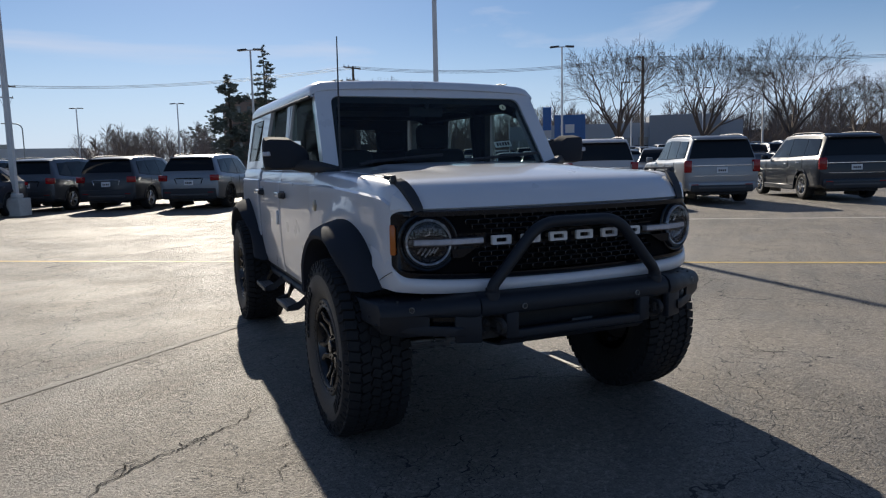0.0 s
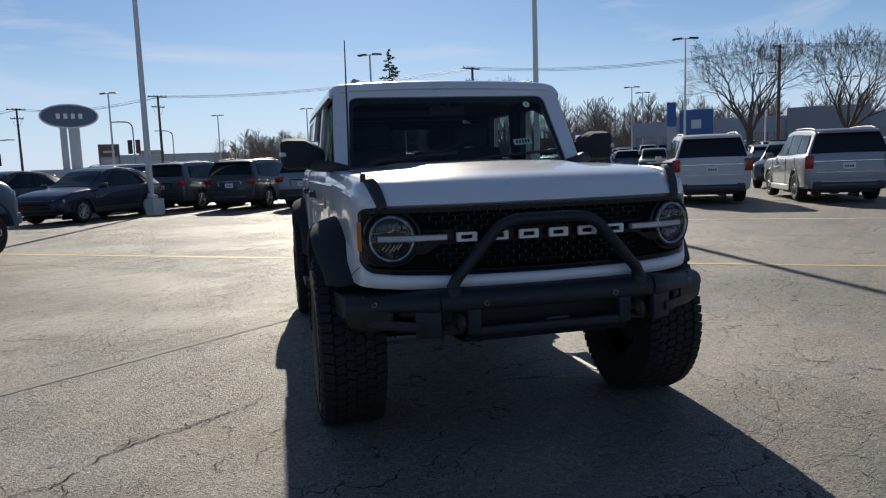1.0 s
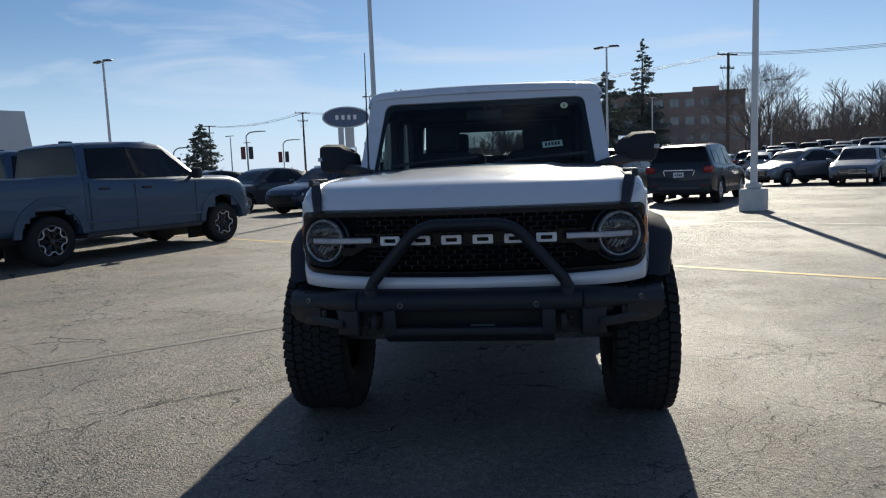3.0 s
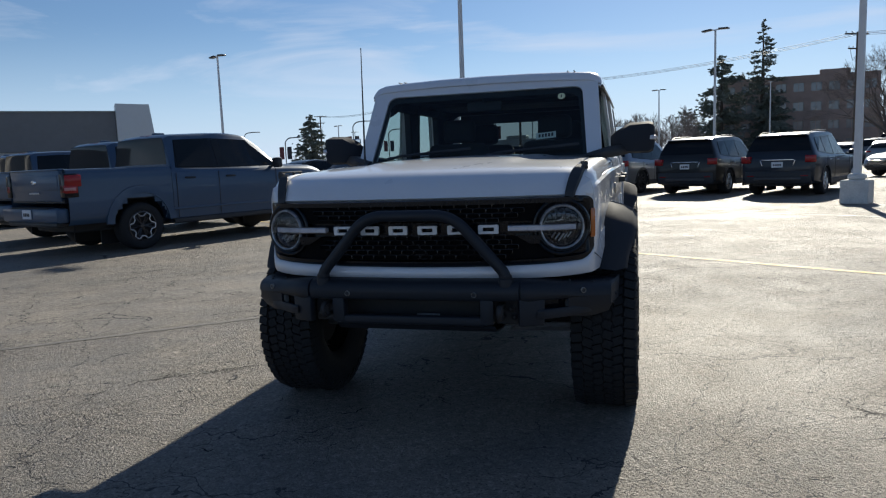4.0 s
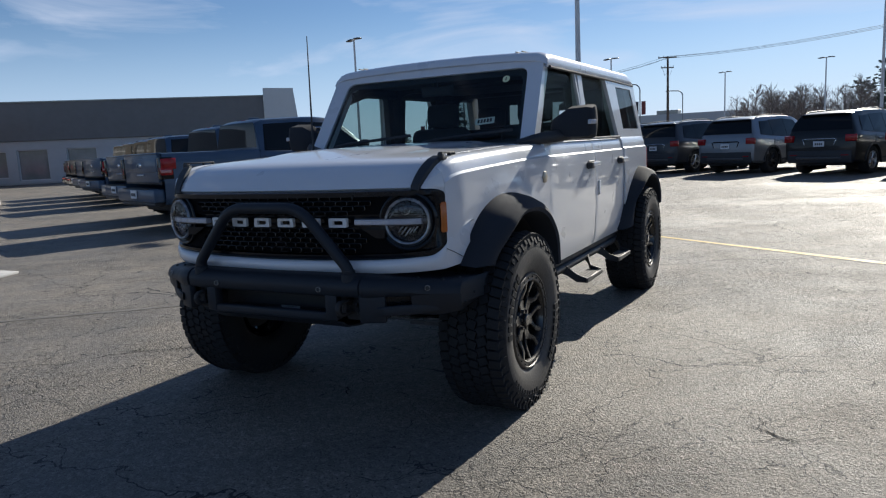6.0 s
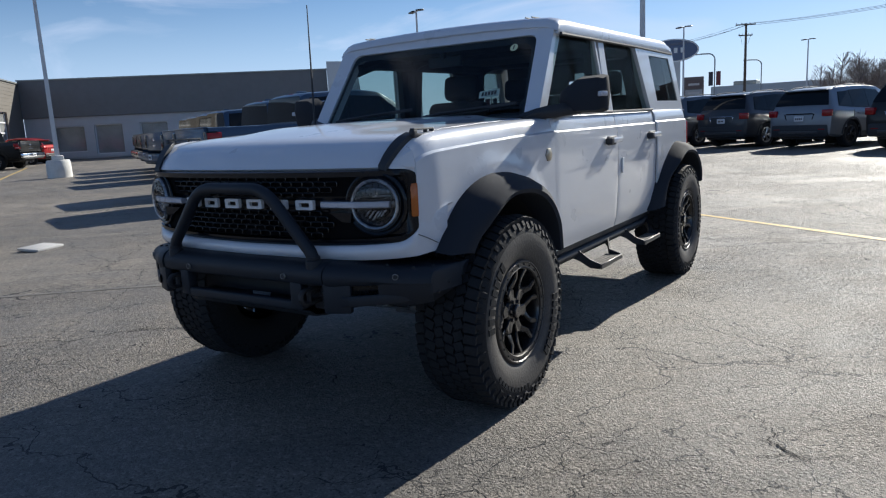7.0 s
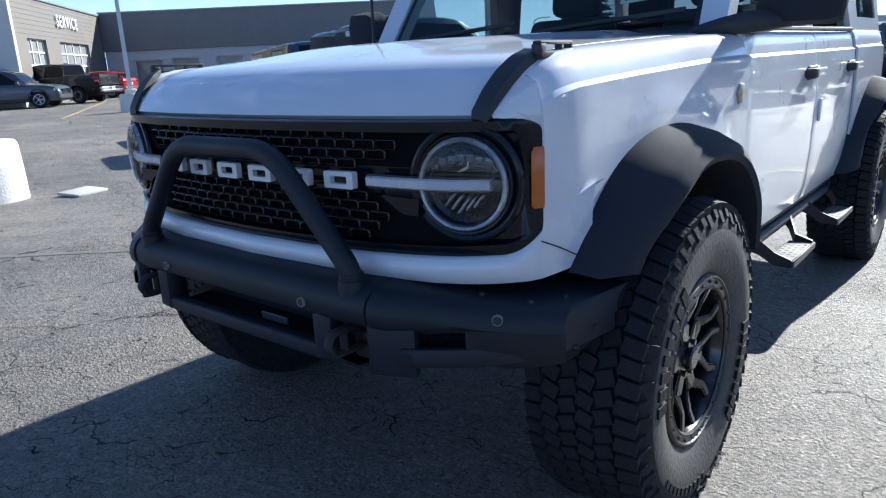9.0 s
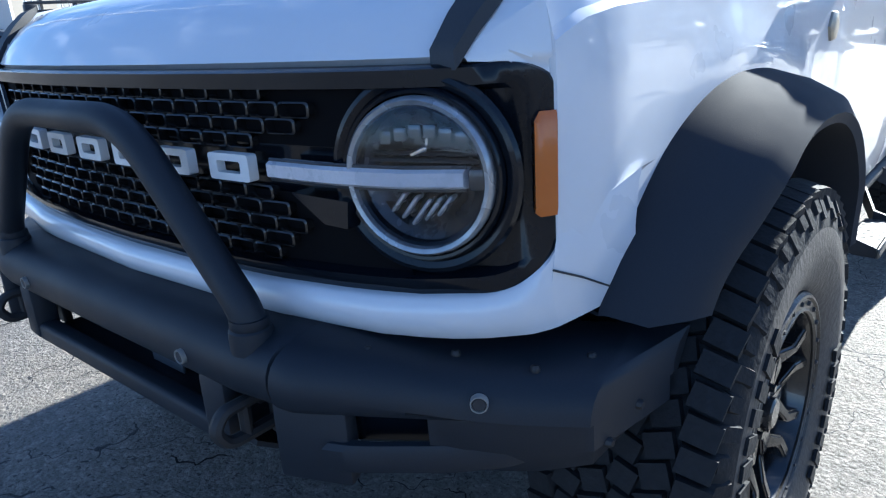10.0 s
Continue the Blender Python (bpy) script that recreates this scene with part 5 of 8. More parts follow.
        frame_band(bm, [(1.475, 1.742), (1.632, 1.742), (1.668, 1.30), (1.558, 1.30)], [(1.50, 1.735), (1.60, 1.735), (1.64, 1.31), (1.58, 1.31)], side, -0.002, 0.05)
        box(bm, (side * 0.785, 1.585, 1.52), (0.030, 0.10, 0.43), 0.004, rot=roty(side * -6.9))
        part("door_pillar", bm, mat("pale_grey_pillar", (0.50, 0.51, 0.53), 0.4, var=0.05, coat=0.5), TRUCK, "pale pillar between the doors")
        # upper quarter of the hard top round its glass
        bm = bm_new()
        out_ = [(2.455, 1.302), (2.240, 1.748), (3.195, 1.748), (3.335, 1.302)]
        in_ = [(2.635, 1.375), (2.540, 1.705), (3.060, 1.705), (3.215, 1.375)]
        frame_band(bm, out_, in_, side, -0.010, 0.05)
        part("hard_top_quarter", bm, PAINT_WHITE, TRUCK, "white hard top side panel", smooth=25)
        q = pane("quarter_window", [(2.628, 1.368), (2.533, 1.712), (3.066, 1.712), (3.222, 1.368)], side, glass_mat("quarter_glass", (0.42, 0.47, 0.47)), TRUCK, 0.004, "dark rear quarter glass")
        # belt trim
        bm = bm_new()
        tube(bm, [(side * 0.838, 0.66, 1.306), (side * 0.838, 1.63, 1.308), (side * 0.836, 2.46, 1.312)], 0.009, 6)
        part("belt_trim", bm, BLACK_PLASTIC, TRUCK)
        # gutter over the doors
        bm = bm_new()
        tube(bm, [(side * 0.778, 0.96, 1.745), (side * 0.778, 2.3, 1.750), (side * 0.776, 3.18, 1.745)], 0.010, 6)
        part("roof_gutter", bm, BLACK_PLASTIC, TRUCK)
        # mirror
        bm = bm_new()
        sec = []
        shell = [(0.835, 1.318, 0.06), (0.86, 1.312, 0.10), (0.95, 1.308, 0.12), (1.06, 1.306, 0.11), (1.088, 1.318, 0.09)]
        rows = []
        for x, zb, dep in shell:
            zt = lerp([(0.835, 1.42), (0.87, 1.455), (0.95, 1.497), (1.03, 1.508), (1.088, 1.495)], x)
            rows.append([(side * x, 0.845, zb), (side * x, 0.845 - dep * 0.8, zb + 0.012), (side * x, 0.845 - dep, (zb + zt) / 2), (side * x, 0.845 - dep * 0.8, zt - 0.018), (side * x, 0.845, zt), (side * x, 0.865, (zb + zt) / 2)])
        rows.append([(side * 1.098, 0.83, 1.36), (side * 1.098, 0.80, 1.365), (side * 1.098, 0.79, 1.41), (side * 1.098, 0.80, 1.46), (side * 1.098, 0.83, 1.465), (side * 1.098, 0.845, 1.41)])
        vv = grid(bm, rows, closed_u=True)
        bm.faces.new(vv[0])
        bm.faces.new(vv[-1])
        bmesh.ops.recalc_face_normals(bm, faces=bm.faces)
        mir = part("side_mirror", bm, FLARE_PLASTIC, TRUCK, "large black door mirror", smooth=50)
        bm = bm_new()
        box(bm, (side * 0.962, 0.862, 1.405), (0.20, 0.012, 0.15), 0.005)
        part("mirror_glass", bm, CHROME, mir)
        bm = bm_new()
        box(bm, (side * 1.080, 0.765, 1.400), (0.045, 0.05, 0.026), 0.006, rot=rotz(-side * 20), seg=2)
        part("turn_signal", bm, LAMP_WHITE, mir, "clear turn signal lens")
        bm = bm_new()
        rows = []
        for x, ya, yb, za, zb in ((0.70, 0.560, 0.670, 1.288, 1.318), (0.78, 0.590, 0.745, 1.286, 1.342), (0.83, 0.640, 0.800, 1.288, 1.356), (0.88, 0.700, 0.845, 1.294, 1.362), (0.94, 0.765, 0.855, 1.306, 1.356)):
            c = 0.012
            rows.append([(side * x, y, z) for y, z in ((ya + c, za), (yb - c, za), (yb, za + c), (yb, zb - c), (yb - c, zb), (ya + 2 * c, zb), (ya, zb - 2 * c), (ya, za + c))])
        vv = grid(bm, rows, closed_u=True)
        bm.faces.new(vv[0])
        bm.faces.new(vv[-1])
        bmesh.ops.recalc_face_normals(bm, faces=bm.faces)
        part("mirror_arm", bm, BLACK_PLASTIC, mir, "black mirror arm")
    # tailgate, its window and rear bumper
    bm = bm_new()
    box(bm, (0, 3.345, 0.93), (1.56, 0.035, 0.72), 0.01, seg=2)
    tg = part("tailgate", bm, PAINT_WHITE, TRUCK, "white tailgate")
    bm = bm_new()
    o = [(-0.74, 3.335, 1.30), (-0.70, 3.195, 1.76), (0.70, 3.195, 1.76), (0.74, 3.335, 1.30)]
    i_ = [(-0.64, 3.325, 1.36), (-0.60, 3.225, 1.70), (0.60, 3.225, 1.70), (0.64, 3.325, 1.36)]
    vo, vi = [bm.verts.new(p) for p in o], [bm.verts.new(p) for p in i_]
    for k in range(4):
        bm.faces.new([vo[k], vo[(k + 1) % 4], vi[(k + 1) % 4], vi[k]])
    solid(bm, 0.03)
    part("rear_frame", bm, PAINT_WHITE, tg, smooth=25)
    # black band added inside the rear window to hold light out of the cabin
    bm = bm_new()
    t_ = [(-0.40, 3.26, 1.42), (-0.37, 3.20, 1.655), (0.37, 3.20, 1.655), (0.40, 3.26, 1.42)]
    vo, vi = [bm.verts.new((x, y - 0.06, z)) for x, y, z in o], [bm.verts.new((x, y - 0.05, z)) for x, y, z in t_]
    for k in range(4):
        bm.faces.new([vo[k], vo[(k + 1) % 4], vi[(k + 1) % 4], vi[k]])
    part("rear_light_block", bm, INTERIOR, tg, smooth=0)
    bm = bm_new()
    bm.faces.new([bm.verts.new(p) for p in i_])
    p = part("rear_glass", bm, glass_mat("rear_glass", (0.22, 0.25, 0.25)), tg, "rear window glass", smooth=0)
    p.visible_shadow = False
    bm = bm_new()
    box(bm, (0, 3.42, 0.62), (1.80, 0.16, 0.18), 0.03, seg=2)
    part("rear_bumper", bm, STEEL_BLACK, TRUCK, "black rear bumper")
    for s in (-1, 1):
        bm = bm_new()
        box(bm, (s * 0.80, 3.355, 1.06), (0.13, 0.05, 0.30), 0.012, seg=2)
        part("tail_light", bm, RED_LENS, TRUCK, "red tail light")


def build_under():
    bm = bm_new()
    for s in (-1, 1):
        box(bm, (s * 0.42, 1.80, 0.48), (0.09, 3.0, 0.13), 0.01)
    box(bm, (0, 0.9, 0.44), (0.6, 1.4, 0.16), 0.05)
    box(bm, (0, 2.3, 0.48), (0.9, 0.9, 0.16), 0.05)
    chassis = part("chassis", bm, INTERIOR, TRUCK, "dark chassis frame")
    bm = bm_new()
    box(bm, (0, 0.05, 0.80), (1.10, 1.0, 0.50), 0.05)
    part("engine_bay", bm, INTERIOR, chassis)
    for s in (-1, 1):
        bm = bm_new()
        tube(bm, [(s * 0.35, -0.10, 0.42), (s * 0.76, -0.02, 0.40)], [0.035, 0.025], 8)
        tube(bm, [(s * 0.35, 0.16, 0.42), (s * 0.76, 0.02, 0.40)], [0.035, 0.025], 8)
        tube(bm, [(s * 0.55, -0.02, 0.45), (s * 0.52, 0.0, 0.85)], 0.035, 8)
        part("control_arm", bm, mat("cast_aluminium", (0.25, 0.25, 0.26), 0.5, metal=0.7, var=0.2), chassis, "grey control arm")
        bm = bm_new()
        tube(bm, [(s * 0.12, -0.20, 0.44), (s * 0.74, -0.14, 0.44)], 0.014, 8)
        part("tie_rod", bm, ALLOY, chassis, "bright steering tie rod")
    bm = bm_new()
    lathe(bm, [(0.0, -0.16), (0.10, -0.13), (0.15, 0.0), (0.10, 0.13), (0.0, 0.16)], 14, Matrix.Translation((0, WB, 0.43)))
    tube(bm, [(-0.8, WB, 0.43), (0.8, WB, 0.43)], 0.045, 8)
    part("rear_axle", bm, INTERIOR, chassis)
    # inner wheel housings
    for s in (-1, 1):
        for yc in (0.0, WB):
            bm = bm_new()
            rows = []
            for k in range(13):
                a = radians(39 + 113 * k / 12)
                rows.append([(s * x, yc - 0.53 * math.cos(a), 0.46 + 0.51 * math.sin(a)) for x in (0.55, 0.86)])
            grid(bm, rows)
            box(bm, (s * 0.56, yc, 0.84), (0.02, 0.8, 0.30), 0.0)
            part("wheel_housing", bm, INTERIOR, TRUCK)


def build_steps():
    for side in (-1, 1):
        bm = bm_new()
        tube(bm, [(side * 0.785, 0.50, 0.515), (side * 0.800, 0.62, 0.500), (side * 0.800, 2.30, 0.500), (side * 0.785, 2.44, 0.515)], 0.028, 10)
        box(bm, (side * 0.77, 1.48, 0.55), (0.07, 1.95, 0.06), 0.01)
        rail = part("side_step", bm, STEEL_BLACK, TRUCK, "black side step bar with drop steps")
        for y0, y1 in ((1.09, 1.44), (1.92, 2.27)):
            # two flat arms drop from the bar to the plate, joined by a folded outer edge
            for ya, yb in ((y0 - 0.05, y0), (y1 + 0.15, y1)):
                bm = bm_new()
                grid(bm, [[(side * x, y, z + h), (side * x, y, z - h)] for x, y, z, h in ((0.792, ya, 0.498, 0.030), (0.830, ya + (yb - ya) * 0.3, 0.480, 0.030), (0.880, yb, 0.432, 0.026), (0.945, yb, 0.420, 0.016))])
                solid(bm, 0.008)
                part("step_arm", bm, STEEL_BLACK, rail)
            bm = bm_new()
            box(bm, (side * 0.949, (y0 + y1) / 2, 0.416), (0.012, y1 - y0 + 0.008, 0.030), 0.004)
            part("step_edge", bm, mat("worn_step_plate", (0.085, 0.082, 0.078), 0.5, metal=0.3, var=0.3), rail)
            bm = bm_new()
            box(bm, (side * 0.897, (y0 + y1) / 2, 0.422), (0.090, y1 - y0 - 0.008, 0.010), 0.002)
            part("step_tread", bm, mat("worn_bare_step_plate", (0.20, 0.19, 0.18), 0.5, metal=0.3, var=0.3), rail, "perforated pale metal step plate")
            bm = bm_new()
            n = 8
            for i in range(n):
                for j in range(4):
                    y = y0 + 0.02 + (y1 - y0 - 0.04) * (i + 0.5 * (j % 2)) / (n - 0.5)
                    t = bmesh.new()
                    bmesh.ops.create_circle(t, cap_ends=True, radius=0.0088, segments=10)
                    merge(bm, t, Matrix.Translation((side * (0.864 + 0.022 * j), y, 0.4285)))
            part("step_perforation", bm, INK, rail, smooth=0)["kind"] = "stuff"


for sd in (-1, 1):
    build_fender(sd)
    fd = side_panel("front_door", 0.6535, 1.634, sd)
    door_handle(fd, 1.52, sd)
    bm = bm_new()
    lathe(bm, [(0.0, 0.008), (0.030, 0.008), (0.036, 0.004), (0.038, -0.006)], 6, Matrix.Translation((sd * 0.864, 0.575, 1.105)) @ Matrix.Rotation(radians(0 if sd > 0 else 180), 4, "Z"))
    part("fender_badge", bm, mat("bronze_grey_badge", (0.36, 0.33, 0.27), 0.35, metal=0.8, var=0.2), TRUCK, "small bronze-grey fender badge")
    rd = side_panel("rear_door", 1.640, 2.462, sd, arch=WB)
    door_handle(rd, 2.36, sd)
    bm = bm_new()
    box(bm, (sd * (side_x(0.98) + 0.006), 1.70, 0.965), (0.012, 0.028, 0.10), 0.004)
    part("door_clip", bm, mat("white_clip", (0.75, 0.76, 0.77), 0.5, var=0.03), rd, "small white plastic door guard")
    side_panel("quarter_panel", 2.472, 3.345, sd, arch=WB, zlow=0.62, tail=True)
    build_flare(0.0, sd, 30, 164, (0.535, 0.56), (0.41, 0.485), 1.9)
    build_flare(WB, sd, 9, 156, (0.66, 0.54), (0.50, 0.48), 1.45)
    build_wheel(TRACK_X, 0.0, sd, 20)
    build_wheel(TRACK_X, WB, sd, 47)
build_hood()
build_front()
build_bumper()
build_cabin()
build_greenhouse()
build_under()
build_steps()
bm = bm_new()
tube(bm, [(-0.713, 0.545, 1.285), (-0.713, 0.547, 1.36), (-0.705, 0.552, 2.04)], [0.011, 0.007, 0.003], 6)
part("antenna", bm, BLACK_PLASTIC, TRUCK, "thin black whip antenna")


# ---- parked vehicles ----
LOT = -27.0            # the rows' turn against the truck


def road_wheel_meshes(r, w, spokes, rim_mat, petal=None):
    bm = bm_new()
    k = r / 0.37
    prof = [(0.225 * k, -w * 0.40), (0.25 * k, -w * 0.5), (0.33 * k, -w * 0.52), (0.362 * k, -w * 0.42), (0.37 * k, -w * 0.25), (0.37 * k, w * 0.25), (0.362 * k, w * 0.42), (0.33 * k, w * 0.52), (0.25 * k, w * 0.5), (0.225 * k, w * 0.40)]
    lathe(bm, prof, 36)
    tyre = bpy.data.meshes.new("tyre")
    bm.to_mesh(tyre)
    bm.free()
    tyre.materials.append(RUBBER)
    tyre.shade_smooth()
    bm = bm_new()
    lathe(bm, [(0.236 * k, w * 0.36), (0.236 * k, w * 0.47), (0.218 * k, w * 0.48), (0.205 * k, w * 0.30), (0.20 * k, -w * 0.3)], 32)
    for i in range(spokes):
        for d in (-5, 5):
            a = 2 * math.pi * i / spokes + radians(d)
            b = 2 * math.pi * i / spokes + radians(d * 1.9)
            tube(bm, [(w * 0.34, 0.03 * k * math.cos(a), 0.03 * k * math.sin(a)), (w * 0.42, 0.215 * k * math.cos(b), 0.215 * k * math.sin(b))], 0.013 * k, 5)
    lathe(bm, [(0.0, w * 0.44), (0.035 * k, w * 0.43), (0.05 * k, w * 0.34), (0.05 * k, 0.0)], 14)
    if petal is not None:
        # machined outline of six petals on the dark spokes
        old = len(bm.faces)
        loop = []
        for i in range(73):
            a = 2 * math.pi * i / 72
            q = (0.186 + 0.030 * math.tanh(3 * math.cos(6 * a))) * k
            loop.append((w * 0.45, q * math.cos(a), q * math.sin(a)))
        tube(bm, loop, 0.010 * k, 4, caps=False)
        bm.faces.ensure_lookup_table()
        for f in bm.faces[old:]:
            f.material_index = 1
    rim = bpy.data.meshes.new("rim")
    bm.to_mesh(rim)
    bm.free()
    rim.materials.append(rim_mat)
    if petal is not None:
        rim.materials.append(petal)
    rim.shade_smooth()
    rim.set_sharp_from_angle(angle=radians(40))
    bm = bm_new()
    lathe(bm, [(0.0, w * 0.12), (0.20 * k, w * 0.12), (0.20 * k, 0.0), (0.0, 0.0)], 24)
    disc = bpy.data.meshes.new("brake_disc")
    bm.to_mesh(disc)
    bm.free()
    disc.materials.append(INTERIOR)
    return tyre, rim, disc


RW_SUV = road_wheel_meshes(0.385, 0.25, 5, ALLOY)
RW_TRUCK = road_wheel_meshes(0.405, 0.27, 6, mat("dark_alloy", (0.05, 0.05, 0.055), 0.3, metal=0.7, var=0.1), mat("bright_machined_alloy", (0.58, 0.58, 0.59), 0.35, metal=0.25, var=0.06))
RW_CAR = road_wheel_meshes(0.35, 0.23, 7, ALLOY)
RW_DARK = road_wheel_meshes(0.385, 0.25, 6, mat("dark_alloy", (0.05, 0.05, 0.055), 0.3, metal=0.7, var=0.1))

# stations: y from the rear axle forwards, low edge, half width, belt, top, half width at the top
SPECS = {
    "suv": dict(wb=3.025, r=0.385, track=0.86, st=[(-1.00, 0.46, 0.86, 0.90, 0.92, 0.78), (-0.96, 0.38, 0.95, 1.10, 1.14, 0.80), (-0.62, 0.33, 0.995, 1.13, 1.69, 0.67), (-0.2, 0.30, 1.0, 1.11, 1.745, 0.69), (0.9, 0.28, 1.0, 1.08, 1.775, 0.70),
                (1.5, 0.28, 1.0, 1.07, 1.745, 0.69), (1.85, 0.28, 1.0, 1.06, 1.66, 0.67), (2.62, 0.28, 1.0, 1.05, 1.10, 0.78), (3.2, 0.30, 0.98, 1.02, 1.05, 0.76), (3.72, 0.32, 0.94, 0.93, 0.95, 0.72), (3.90, 0.38, 0.86, 0.78, 0.80, 0.68), (3.95, 0.48, 0.80, 0.70, 0.71, 0.64)],
                win=[[(-0.52, 1.22), (-0.42, 1.58), (0.02, 1.60), (0.06, 1.17)], [(0.13, 1.17), (0.09, 1.62), (0.80, 1.645), (0.86, 1.13)], [(0.93, 1.13), (0.88, 1.645), (1.52, 1.60), (2.20, 1.13)]], ws=((2.50, 1.16, 0.80), (1.86, 1.635, 0.64)), rw=((-0.925, 1.17, 0.84), (-0.66, 1.62, 0.645)), tail=(1.02, 0.19, 0.28), rails=(-0.45, 1.35, 0.66), handles=(0.35, 1.15)),
    "big_suv": dict(wb=3.11, r=0.405, track=0.87, st=[(-1.12, 0.50, 0.90, 0.95, 0.97, 0.80), (-1.08, 0.42, 0.98, 1.18, 1.22, 0.82), (-0.92, 0.38, 1.01, 1.22, 1.80, 0.72), (-0.7, 0.36, 1.015, 1.22, 1.88, 0.74), (0.9, 0.33, 1.015, 1.19, 1.925, 0.75),
                    (1.6, 0.33, 1.015, 1.18, 1.89, 0.74), (2.0, 0.33, 1.015, 1.17, 1.76, 0.70), (2.68, 0.33, 1.01, 1.17, 1.22, 0.80), (3.4, 0.34, 1.0, 1.16, 1.19, 0.80), (3.90, 0.36, 0.97, 1.08, 1.10, 0.78), (4.05, 0.42, 0.90, 0.90, 0.92, 0.74), (4.10, 0.50, 0.84, 0.74, 0.75, 0.70)],
                    win=[[(-0.82, 1.31), (-0.76, 1.73), (-0.10, 1.75), (-0.06, 1.30)], [(0.02, 1.30), (-0.02, 1.76), (0.88, 1.79), (0.92, 1.27)], [(0.99, 1.27), (0.95, 1.79), (1.62, 1.75), (2.25, 1.27)]], ws=((2.58, 1.26, 0.82), (2.00, 1.74, 0.68)), rw=((-1.072, 1.25, 0.88), (-0.935, 1.74, 0.70)), tail=(1.06, 0.33, 0.20), rails=(-0.7, 1.5, 0.70), handles=(0.25, 1.1)),
    "crossover": dict(wb=2.90, r=0.35, track=0.80, st=[(-0.90, 0.46, 0.78, 0.92, 0.94, 0.68), (-0.84, 0.36, 0.88, 1.06, 1.09, 0.72), (-0.40, 0.30, 0.93, 1.06, 1.42, 0.60), (0.2, 0.26, 0.94, 1.02, 1.56, 0.62), (0.9, 0.24, 0.94, 0.99, 1.61, 0.63),
                      (1.3, 0.24, 0.94, 0.98, 1.585, 0.62), (1.6, 0.24, 0.94, 0.97, 1.50, 0.61), (2.50, 0.26, 0.93, 0.97, 1.02, 0.72), (3.1, 0.28, 0.91, 0.92, 0.95, 0.70), (3.55, 0.30, 0.86, 0.80, 0.82, 0.66), (3.72, 0.36, 0.78, 0.66, 0.68, 0.60), (3.77, 0.44, 0.70, 0.58, 0.59, 0.56)],
                      win=[[(-0.30, 1.12), (0.05, 1.42), (0.52, 1.49), (0.55, 1.08)], [(0.62, 1.08), (0.60, 1.495), (1.22, 1.49), (2.0, 1.06)]], ws=((2.40, 1.06, 0.72), (1.60, 1.475, 0.58)), rw=((-0.80, 1.11, 0.68), (-0.43, 1.38, 0.56)), tail=(0.96, 0.10, 0.30), rails=None, handles=(0.35, 1.15)),
}


def car_section(st, y):
    """Station at y, on a curve that glides through the given stations without overshoot."""
    if y <= st[0][0]:
        return list(st[0][1:])
    if y >= st[-1][0]:
        return list(st[-1][1:])
    k = max(i for i in range(len(st) - 1) if st[i][0] <= y)
    h = st[k + 1][0] - st[k][0]
    u = (y - st[k][0]) / h

    def slope(i, c):
        if i == 0 or i == len(st) - 1:
            a = min(i, len(st) - 2)
            return (st[a + 1][c] - st[a][c]) / (st[a + 1][0] - st[a][0])
        d0 = (st[i][c] - st[i - 1][c]) / (st[i][0] - st[i - 1][0])
        d1 = (st[i + 1][c] - st[i][c]) / (st[i + 1][0] - st[i][0])
        return 0.0 if d0 * d1 <= 0 else 2 * d0 * d1 / (d0 + d1)

    out = []
    for c in range(1, len(st[0])):
        p, q, m, n = st[k][c], st[k + 1][c], slope(k, c) * h, slope(k + 1, c) * h
        out.append((2 * u ** 3 - 3 * u * u + 1) * p + (u ** 3 - 2 * u * u + u) * m + (3 * u * u - 2 * u ** 3) * q + (u ** 3 - u * u) * n)
    return out


def car_body_bm(spec, y0=None, y1=None):
    bm = bm_new()
    rows = []
    st = spec["st"]
    ys = sorted(set([s[0] for s in st] + [st[0][0] + (st[-1][0] - st[0][0]) * k / 60 for k in range(61)]))
    wb, r = spec["wb"], spec["r"]
    for y in ys:
        zl, w, zb, zt, wt = car_section(st, y)
        g = max(0.0, min(1.0, (zt - zb) / 0.45))
        half = [(w - 0.10, zl), (w - 0.02, zl + 0.06), (w, zl + (zb - zl) * 0.35), (w + 0.004, zl + (zb - zl) * 0.62), (w - 0.010, zb - 0.08), (w - 0.035, zb - 0.015),
                (w - 0.055, zb + 0.004), (wt + 0.045, zt - 0.055 * g - 0.004), (wt + 0.02, zt - 0.02 * g), (wt - 0.06, zt + 0.002), (wt * 0.5, zt + 0.012), (0.0, zt + 0.016)]
        rows.append([(x, y, z) for x, z in half] + [(-x, y, z) for x, z in half[-2::-1]])
    vv = grid(bm, rows)
    bm.faces.new(vv[0])
    bm.faces.new(vv[-1])
    kill = []
    for f in bm.faces:
        c = f.calc_center_median()
        for yc in (0.0, wb):
            if math.hypot(c.y - yc, c.z - r) < r + spec.get("gap", 0.045) and abs(c.x) > 0.5:
                kill.append(f)
                break
    bmesh.ops.delete(bm, geom=kill, context="FACES")
    bmesh.ops.recalc_face_normals(bm, faces=bm.faces)
    return bm


def arch_trim(bm, yc, r, x, wide=0.07, side=1):
    rows = []
    for k in range(17):
        a = radians(2 + 176 * k / 16)
        rows.append([(side * (x - 0.02), yc + (r + 0.05 + wide) * math.cos(a), r + (r + 0.05 + wide) * math.sin(a)), (side * (x + 0.012), yc + (r + 0.045 + wide) * math.cos(a), r + (r + 0.045 + wide) * math.sin(a)),
                     (side * (x + 0.016), yc + (r + 0.045) * math.cos(a), r + (r + 0.045) * math.sin(a)), (side * (x - 0.18), yc + (r + 0.04) * math.cos(a), r + (r + 0.04) * math.sin(a))])
    grid(bm, rows, flip=side < 0)


